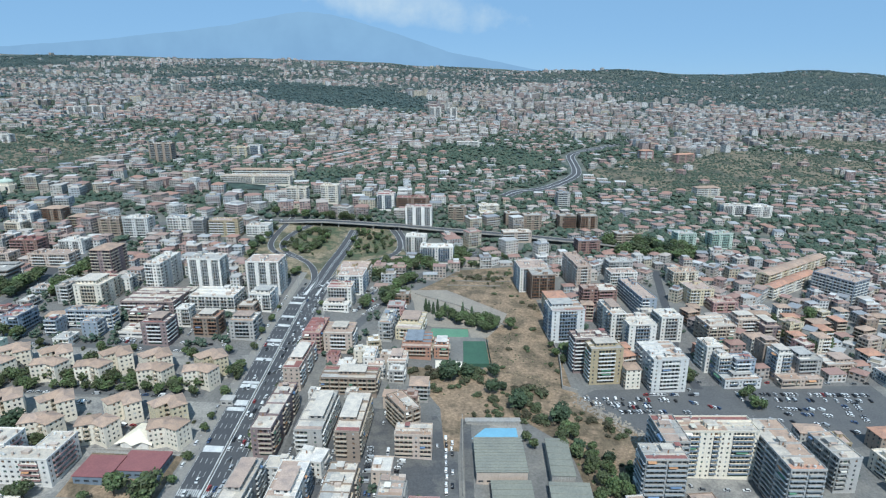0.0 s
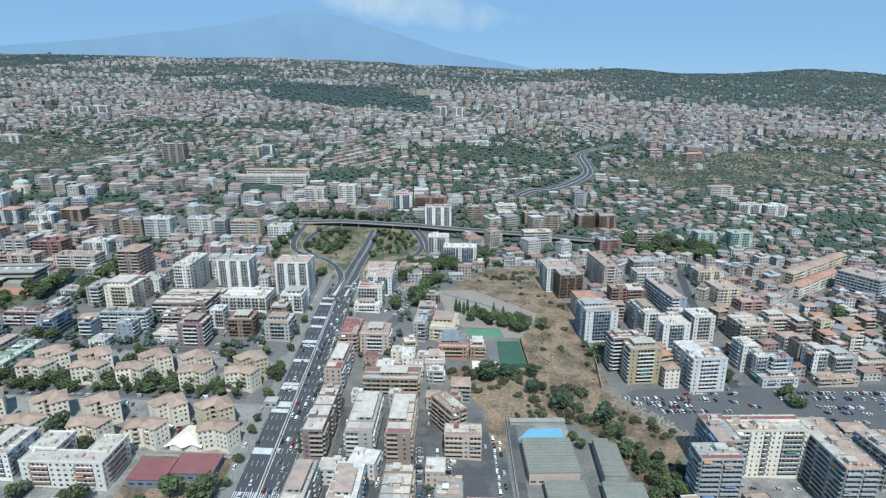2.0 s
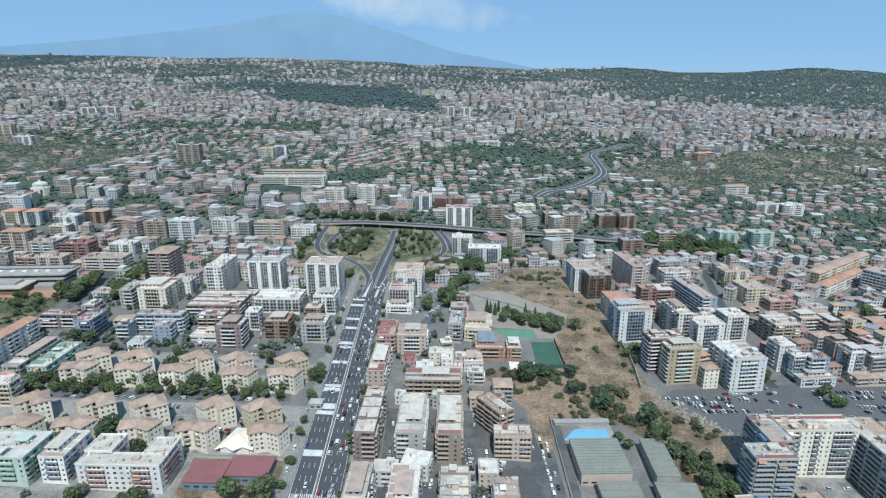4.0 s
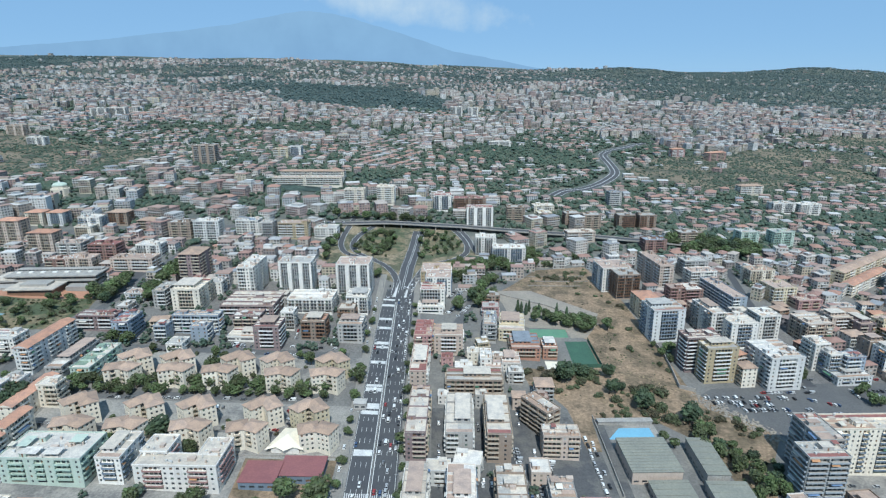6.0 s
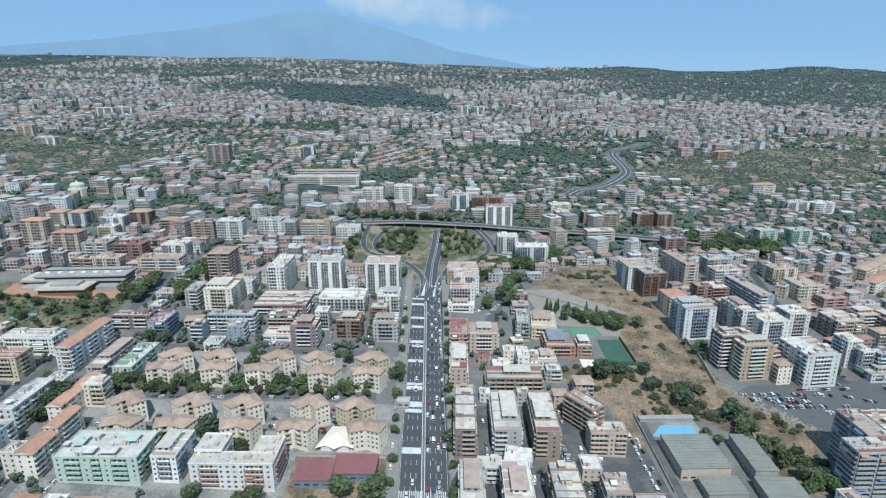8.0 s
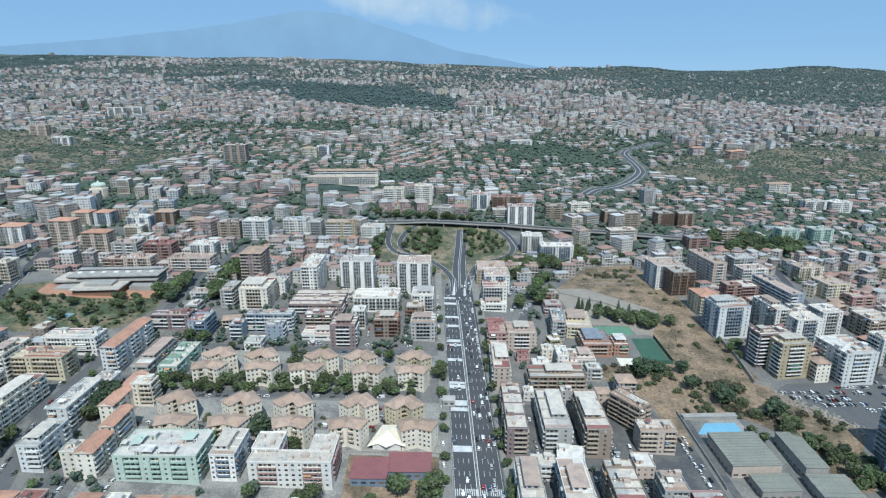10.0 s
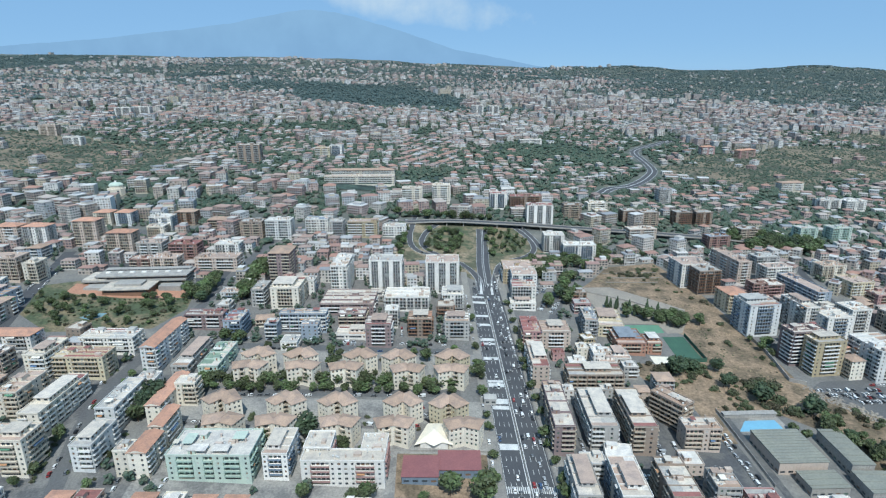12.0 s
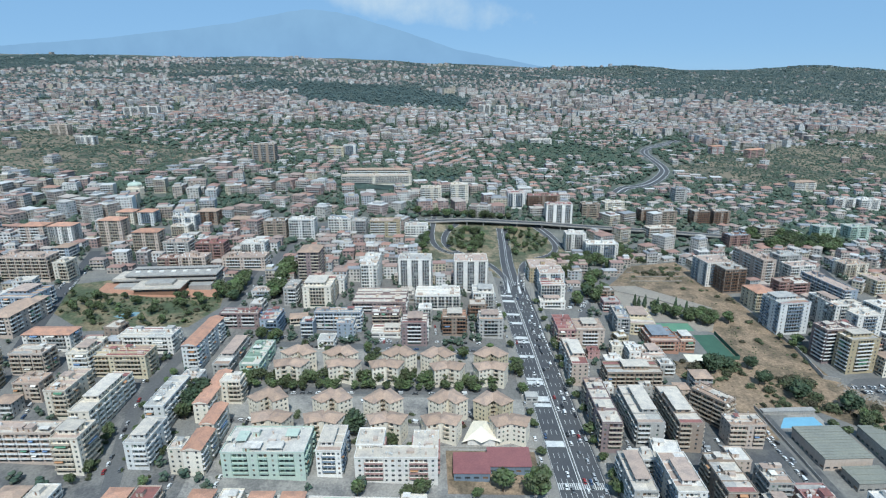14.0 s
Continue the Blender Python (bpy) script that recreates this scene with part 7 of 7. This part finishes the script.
class Town:
    """The joined bodies of one distant stretch of town."""

    def __init__(self):
        self.walls, self.roofs, self.tiles, self.gaps, self.decks = Shape(), Shape(), Shape(), Shape(), Shape()

    def house(self, px, py, w, d, floors, turn, pitched_roof, tiers, decked):
        a, h, z = radians(turn), floors * FH, terrain(px, py)
        ca, sa = math.cos(a), math.sin(a)

        def at(u, v, k):
            return (px + u * ca - v * sa, py + u * sa + v * ca, z + k)

        def block(shape, u0, v0, u1, v1, k0, k1):
            ring = ((u0, v0), (u1, v0), (u1, v1), (u0, v1))
            shape.hull([at(u, v, k0) for u, v in ring], [at(u, v, k1) for u, v in ring], bottom=False)

        block(self.walls, -w / 2, -d / 2, w / 2, d / 2, -5, h)
        e = 0.45
        eave = ((-w / 2 - e, -d / 2 - e), (w / 2 + e, -d / 2 - e), (w / 2 + e, d / 2 + e), (-w / 2 - e, d / 2 + e))
        if pitched_roof:
            k = min(w, d) / 2 * 0.92
            top = ((-w / 2 + k, -d / 2 + k), (w / 2 - k, -d / 2 + k), (w / 2 - k, d / 2 - k), (-w / 2 + k, d / 2 - k))
            self.tiles.hull([at(u, v, h) for u, v in eave], [at(u, v, h + k * 0.42) for u, v in top], bottom=False)
        else:
            e = 0.2
            block(self.roofs, -w / 2 - e, -d / 2 - e, w / 2 + e, d / 2 + e, h, h + 0.6)
            if floors > 2 and fill.random() < 0.7:
                q, r = fill.uniform(-w / 5, w / 5), fill.uniform(0.16, 0.34)
                block(self.walls, q - w * r, -d * 0.28, q + w * r, d * 0.34, h + 0.5, h + 3.2)
                block(self.roofs, q - w * r - 0.15, -d * 0.28 - 0.2, q + w * r + 0.15, d * 0.34 + 0.15, h + 3.2, h + 3.45)
        if decked and floors > 2:
            u0, u1 = (-w / 2, w / 2) if fill.random() < 0.6 else (-w / 2 + fill.uniform(0, w / 3), w / 2 - fill.uniform(0, w / 3))
            for f in range(1, floors):
                block(self.decks, u0, -d / 2 - 1.2, u1, -d / 2, f * FH - 0.1, f * FH + 0.08)
                block(self.decks, u0, -d / 2 - 1.2, u1, -d / 2 - 1.1, f * FH + 0.08, f * FH + 0.95)
        for f in range(floors):
            b, t = f * FH + 0.8, f * FH + 2.45
            for width, depth, sides in ((w, d, (0, 2)), (d, w, (1, 3))):
                n = max(1, int(width / tiers))
                for side in sides:
                    if abs((turn + 90 * side) % 360 - 180) < 80:
                        continue
                    for i in range(n):
                        m, half = -width / 2 + width * (i + 0.5) / n, width / n * 0.28
                        ends = []
                        for q in (m - half, m + half):
                            o = -depth / 2 - 0.06
                            ends.append(((q, o), (-o, q), (-q, -o), (o, -q))[side])
                        self.gaps.quad(at(*ends[0], b), at(*ends[1], b), at(*ends[1], t), at(*ends[0], t))

    def link(self, y0):
        ob = thing("distant_quarter", 0, y0, terrain(0, y0), 0, "distant town quarter of pale and terracotta buildings", "buildings", kind="stuff")
        base = Matrix.Translation((0, -y0, -terrain(0, y0)))
        for name, shape, mat in (("town_wall", self.walls, "town_walls"), ("town_roof", self.roofs, "town_roofs"), ("town_tiles", self.tiles, "villa_roofs"), ("town_balcony", self.decks, "town_walls"), ("town_window", self.gaps, "panes" if y0 < 1900 else "hazy_panes")):
            if shape.v:
                me = shape.mesh(name, [mat])
                me.transform(base)
                part(name, me, None, ob, kind="stuff")


def far_town(y0, y1, cell, spread, tiers):
    """Distant quarters: blocks of streets, each with its own bearing and way of building."""
    town = Town()
    for j in range(math.ceil((y1 - y0) / cell)):
        cy = y0 + cell * (j + 0.5)
        for i in range(math.floor((-0.84 * cy - 330) / cell), math.ceil((0.84 * cy + 130) / cell)):
            cx = cell * (i + 0.5)
            turn = 34 * noise.noise((cx / 520.0, cy / 520.0, 3.3)) + fill.choice((0, 0, 0, 24, -18))
            kind = district(cx, cy)
            if kind == "rows":
                turn = -24
            su, sv, chance = PLAN[kind]
            su, sv = su * spread, sv * spread
            ca, sa = math.cos(radians(turn)), math.sin(radians(turn))
            n = int(cell * 0.75 / min(su, sv)) + 1
            for p in range(-n, n + 1):
                for q in range(-n, n + 1):
                    u, v = p * su + fill.uniform(-0.12, 0.12) * su, (q + 0.35 * (q // 2)) * sv * 0.86 + fill.uniform(-0.1, 0.1) * sv
                    px, py = cx + u * ca - v * sa, cy + u * sa + v * ca
                    if abs(px - cx) > cell / 2 or not max(y0, cy - cell / 2) < py < min(y1, cy + cell / 2):
                        continue
                    if fill.random() > chance or fill.random() < wooded(px, py) * (0.55 if kind == "sparse" else 1.0) or (bare(px, py) and fill.random() > 0.06) or not far_from(px, py, HILL, 24) or not free(px, py, 11):
                        continue
                    if py < 800 and (any(inside(px, py, k) for k in KEEP) or not all(far_from(px, py, line, w + 9) for line, w in STREETS)):
                        continue
                    if y0 > 2200 and kind != "tower" and fill.random() < 0.85 * smooth(0.10, -0.16, noise.noise((px / 800.0, py / 190.0, 8.8))):
                        continue
                    rise = noise.noise((px / 200.0, py / 200.0, 5.2))
                    if kind == "rows":
                        w, d, floors, tiled = fill.uniform(13, 19), 9.5, 2, 1.0
                    elif kind == "tower":
                        w, d, floors, tiled = fill.uniform(17, 32), fill.uniform(13, 17), max(3, min(10, round(5.5 + 5 * rise + fill.uniform(-1.5, 2)))), 0.25
                    elif kind == "palazzo":
                        w, d, floors, tiled = fill.uniform(14, 24), fill.uniform(12, 17), max(2, min(7, round(3.9 + 4 * rise + fill.uniform(-1.2, 1.4)))), 0.26 if y0 < 1500 else 0.42
                    else:
                        w, d, floors, tiled = fill.uniform(10, 17), fill.uniform(9, 13), fill.choice((1, 2, 2, 2, 3)), 0.72
                    grow_by = 1 + 0.45 * (spread - 1)
                    spin = turn + fill.choice((0, 0, 0, 0, 90)) + fill.uniform(-4, 4)
                    tiled = floors <= 5 and fill.random() < tiled
                    town.house(px, py, w * grow_by, d * grow_by, floors, spin, tiled, tiers, y0 < 1500 and fill.random() < 0.75)
                    if kind in ("palazzo", "tower") and y0 < 2300 and fill.random() < 0.3:
                        # a lower wing at right angles
                        b = radians(spin)
                        town.house(px + d * 0.75 * -math.sin(b), py + d * 0.75 * math.cos(b), w * 0.55, d, max(1, floors - 1), spin, tiled, tiers, False)
    town.link(y0)


far_town(640, 1000, 120, 1.0, 3.0)
far_town(1000, 1480, 120, 1.0, 3.2)
far_town(1480, 2300, 164, 1.12, 4.2)
far_town(2300, 3300, 200, 1.35, 6.0)
far_town(3300, 4500, 240, 1.7, 8.0)

# closely built old houses between the blocks
infill = Town()
y = 388.0
while y < 650:
    x = -0.86 * y - 300
    while x < 0.86 * y + 90:
        px, py = x + fill.uniform(-3, 3), y + fill.uniform(-3, 3)
        x += 11
        if not (px > 205 or px < -440 or py > 512):
            continue
        w, d = fill.uniform(9, 15), fill.uniform(8, 12)
        r = math.hypot(w, d) / 2 * 0.72
        if any(inside(px, py, k) for k in KEEP) or not all(far_from(px, py, line, q + r) for line, q in STREETS) or not free(px, py, r) or fill.random() < 0.10 + wooded(px, py):
            continue
        floors = fill.choice((1, 2, 2, 3, 3, 4))
        infill.house(px, py, w, d, floors, (-2.6 if px < 30 else fill.choice((5, 40, 43, 8))) + fill.uniform(-3, 3), floors < 4 and fill.random() < 0.62, 3.0, fill.random() < 0.4)
        GRID.setdefault((int(px // 60), int(py // 60)), []).append((px, py, r))
    y += 11
infill.link(388)

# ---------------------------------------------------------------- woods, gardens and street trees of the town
# real leaf greens, shifted a little towards blue to hold some distance haze
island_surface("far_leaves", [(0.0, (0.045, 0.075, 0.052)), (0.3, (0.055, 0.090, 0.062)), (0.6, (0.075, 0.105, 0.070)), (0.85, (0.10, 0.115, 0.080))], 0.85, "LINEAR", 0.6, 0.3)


# leaf greens turned bluer and paler: distance haze put into the colour
island_surface("hazy_leaves", [(0.0, (0.050, 0.082, 0.080)), (0.3, (0.060, 0.094, 0.090)), (0.6, (0.076, 0.110, 0.102)), (0.85, (0.100, 0.125, 0.112))], 0.85, "LINEAR", 0.6, 0.2)


def far_trees(y0, y1, count, size, name, label, mat="far_leaves"):
    s = Shape()
    done, tries = 0, 0
    while done < count and tries < count * 8:
        tries += 1
        y = math.sqrt(fill.uniform(y0 * y0, y1 * y1))
        x = fill.uniform(-0.84 * y - 300, 0.84 * y + 100)
        if y < 640 and x > 100 and fill.random() < 0.75:
            continue
        if y < 1000 and (any(inside(x, y, k) for k in KEEP) or not free(x, y, 2.0)):
            continue
        if not all(far_from(x, y, line, q * 0.8 if q < 14 else 19) for line, q in (STREETS if y < 1450 else [])):
            continue
        share = wooded(x, y)
        low = 0.6 if bare(x, y) else 1.0
        if low < 1:
            share = 0.1
        built = 0.34 if y > 640 and share < 0.3 and district(x, y) in ("tower", "palazzo") else 0.70
        if fill.random() > (0.16 if y < 560 else built) + share * 1.3 + 0.9 * max(0.0, noise.noise((x / 170.0, y / 170.0, 9.1))):
            continue
        z, r = terrain(x, y), size * low * fill.uniform(0.6, 1.35)
        if y < 620:
            for k in range(13):
                a, up = fill.uniform(0, 6.28), fill.uniform(0.25, 1.5)
                q = r * 0.75 * fill.random() ** 0.5 * (1.1 - abs(up - 0.8))
                clump(s, (x + q * math.cos(a), y + q * math.sin(a), z + r * up), r * fill.uniform(0.24, 0.42), fill, 0.8)
            done += 1
            continue
        for k in range(5 if y < 1300 else 3 if y < 2000 else 1):
            (clump if y < 900 else tuft)(s, (x + fill.uniform(-0.7, 0.7) * r, y + fill.uniform(-0.7, 0.7) * r, z + r * fill.uniform(0.5, 1.1)), r * fill.uniform(0.55, 0.95), fill, 0.8)
        done += 1
    tagged(new(name, s.mesh(name, [mat])), label, "trees", kind="stuff")


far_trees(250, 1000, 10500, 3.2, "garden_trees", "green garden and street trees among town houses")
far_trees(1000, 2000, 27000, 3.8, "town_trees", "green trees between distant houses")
far_trees(1900, 4550, 60000, 5.6, "far_woods", "woods on the far slopes, grey-green with haze put into the colour", "hazy_leaves")

scrub_bushes = Shape()
for cx, cy, rx, ry in OPEN:
    for k in range(int(rx * ry / 24)):
        a, q = fill.uniform(0, 2 * math.pi), math.sqrt(fill.random()) * 1.05
        x, y = cx + rx * q * math.cos(a), cy + ry * q * math.sin(a)
        if noise.noise((x / 45.0, y / 45.0, 6.0)) + fill.uniform(-0.35, 0.35) < -0.05 or not far_from(x, y, STREETS[-1][0], 14):
            continue
        r = fill.uniform(0.9, 2.6)
        tuft(scrub_bushes, (x, y, terrain(x, y) + 1.3 + r * 0.4), r, fill, 0.7)
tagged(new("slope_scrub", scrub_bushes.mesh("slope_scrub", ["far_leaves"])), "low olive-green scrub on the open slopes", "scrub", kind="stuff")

FIELD = [(-11, 556), (18, 600), (76, 612), (88, 559), (92, 514), (94, 455), (96, 410), (96, 371), (106, 352), (130, 320), (114, 296), (98, 264), (82, 264), (79, 310), (53, 336), (14, 336), (-8, 362), (-24, 375), (-26, 394), (31, 398), (42, 443), (60, 470), (60, 494), (6, 546)]
for name, mat, count, lo, hi, label in (("dry_tufts", "straw", 5200, 0.25, 0.7, "tufts of dead straw-coloured grass on the slope"), ("field_scrub", "scrub", 1500, 0.35, 1.1, "low grey-green scrub spread over the slope")):
    tufts, done = Shape(), 0
    while done < count:
        x, y = fill.uniform(-28, 132), fill.uniform(262, 612)
        if inside(x, y, FIELD) and fill.random() < 0.35 + 1.2 * noise.noise((x / 22.0, y / 22.0, lo * 9)):
            r = fill.uniform(lo, hi)
            tuft(tufts, (x, y, terrain(x, y) + 0.05 + r * 0.3), r, fill, 0.6)
        done += 1
    tagged(new(name, tufts.mesh(name, [mat])), label, "grass", kind="stuff")
for k, (x0, y0, x1, y1) in enumerate(((8, 585, 70, 590), (12, 572, 72, 574), (4, 558, 60, 560))):
    wall_run("terrace_wall", [(x0, y0), (x1, y1)], 1.1, 0.6, "bare_earth", "low dry-stone terrace wall on the slope")

rubble = Shape()
for k in range(420):
    f = fill.random()
    x, y = 97 + 34 * f + fill.uniform(-7, 7), 362 - 46 * f + fill.uniform(-6, 4)
    r = fill.uniform(0.3, 1.1)
    clump(rubble, (x, y, terrain(x, y) + r * 0.25), r, fill, 0.6)
tagged(new("rubble", rubble.mesh("rubble", ["bare_earth"])), "pale rocks and rubble on the bank", "rocks", kind="stuff")

# ---------------------------------------------------------------- the volcano and its cloud, far behind everything
def volcano():
    depth = 4860.0
    sh = Shape()
    cols = []
    profile = [(-5400, 420), (-3550, 524), (-3100, 552), (-2650, 584), (-2190, 630), (-1740, 680), (-1510, 722), (-1290, 760), (-1080, 778), (-900, 764), (-750, 724), (-400, 622), (-90, 520), (60, 474), (290, 434), (520, 386), (760, 342), (1000, 300), (2300, 200)]
    for i in range(321):
        x = -5200 + 7400 * i / 320
        z = 0.0
        for (a, p), (b, q) in zip(profile, profile[1:]):
            if a <= x <= b:
                z = p + (q - p) * (x - a) / (b - a)
        z += 9 * noise.noise((x / 260.0, 0, 2.2)) + 4 * noise.noise((x / 70.0, 0, 5.2))
        cols.append((x, depth, z))
    for a, b in zip(cols, cols[1:]):
        sh.quad((a[0], a[1], 150), (b[0], b[1], 150), b, a)
    m = bpy.data.materials.new("hazy_mountain")
    m.use_nodes = True
    nt = m.node_tree
    nt.nodes.remove(nt.nodes["Principled BSDF"])
    geo = nt.nodes.new("ShaderNodeNewGeometry")
    split = nt.nodes.new("ShaderNodeSeparateXYZ")
    nt.links.new(geo.outputs["Position"], split.inputs[0])
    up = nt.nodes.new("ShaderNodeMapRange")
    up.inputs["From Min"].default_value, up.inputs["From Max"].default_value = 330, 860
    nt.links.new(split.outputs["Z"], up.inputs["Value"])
    # a glowing sheet: haze blue, paler towards the top, is put into its colour
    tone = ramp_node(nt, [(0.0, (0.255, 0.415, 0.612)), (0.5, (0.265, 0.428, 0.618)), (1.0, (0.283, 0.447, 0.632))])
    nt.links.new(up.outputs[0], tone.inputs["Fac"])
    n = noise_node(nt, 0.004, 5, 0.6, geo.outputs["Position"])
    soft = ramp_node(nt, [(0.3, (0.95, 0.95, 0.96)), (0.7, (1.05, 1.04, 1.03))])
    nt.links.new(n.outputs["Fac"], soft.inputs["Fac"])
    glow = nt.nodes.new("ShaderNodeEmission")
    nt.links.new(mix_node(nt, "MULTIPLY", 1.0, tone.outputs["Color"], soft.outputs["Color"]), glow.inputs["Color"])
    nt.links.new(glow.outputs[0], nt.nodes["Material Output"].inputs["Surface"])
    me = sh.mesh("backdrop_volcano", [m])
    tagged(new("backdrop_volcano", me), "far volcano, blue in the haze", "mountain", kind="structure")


volcano()


def cloud():
    depth = 4800.0
    sh = Shape()
    sh.quad((-1500, depth, 500), (1000, depth, 500), (1000, depth, 1180), (-1500, depth, 1180))
    m = bpy.data.materials.new("thin_cloud")
    m.use_nodes = True
    nt = m.node_tree
    nt.nodes.remove(nt.nodes["Principled BSDF"])
    geo = nt.nodes.new("ShaderNodeNewGeometry")
    billow = noise_node(nt, 0.0042, 7, 0.62, geo.outputs["Position"])
    split = nt.nodes.new("ShaderNodeSeparateXYZ")
    nt.links.new(geo.outputs["Position"], split.inputs[0])

    def calc(kind, a, b):
        n = nt.nodes.new("ShaderNodeMath")
        n.operation = kind
        for socket, value in zip(n.inputs, (a, b)):
            if isinstance(value, bpy.types.NodeSocket):
                nt.links.new(value, socket)
            else:
                socket.default_value = value
        return n.outputs[0]

    # a bank that leans down to the right and thins towards its edges
    lean = calc("ADD", calc("MULTIPLY", split.outputs["X"], 0.13), split.outputs["Z"])
    edge = calc("DIVIDE", calc("SUBTRACT", lean, 785.0), 165.0)
    body = calc("SUBTRACT", 1.0, calc("MULTIPLY", edge, edge))
    ends = calc("DIVIDE", calc("ADD", split.outputs["X"], 300.0), 900.0)
    body = calc("SUBTRACT", body, calc("MULTIPLY", ends, ends))
    thick = calc("MULTIPLY", calc("ADD", calc("MULTIPLY", body, 0.72), calc("MULTIPLY", calc("SUBTRACT", billow.outputs["Fac"], 0.5), 1.7)), 0.9)
    thick.node.use_clamp = True
    glow, clear, both = nt.nodes.new("ShaderNodeEmission"), nt.nodes.new("ShaderNodeBsdfTransparent"), nt.nodes.new("ShaderNodeMixShader")
    # the cloud's daylight white is put in as the sheet's own glow
    glow.inputs["Color"].default_value = (0.55, 0.65, 0.74, 1)
    nt.links.new(thick, both.inputs[0])
    nt.links.new(clear.outputs[0], both.inputs[1])
    nt.links.new(glow.outputs[0], both.inputs[2])
    nt.links.new(both.outputs[0], nt.nodes["Material Output"].inputs["Surface"])
    tagged(new("backdrop_cloud", sh.mesh("backdrop_cloud", [m])), "thin white cloud over the volcano's top", "cloud", kind="structure")


cloud()
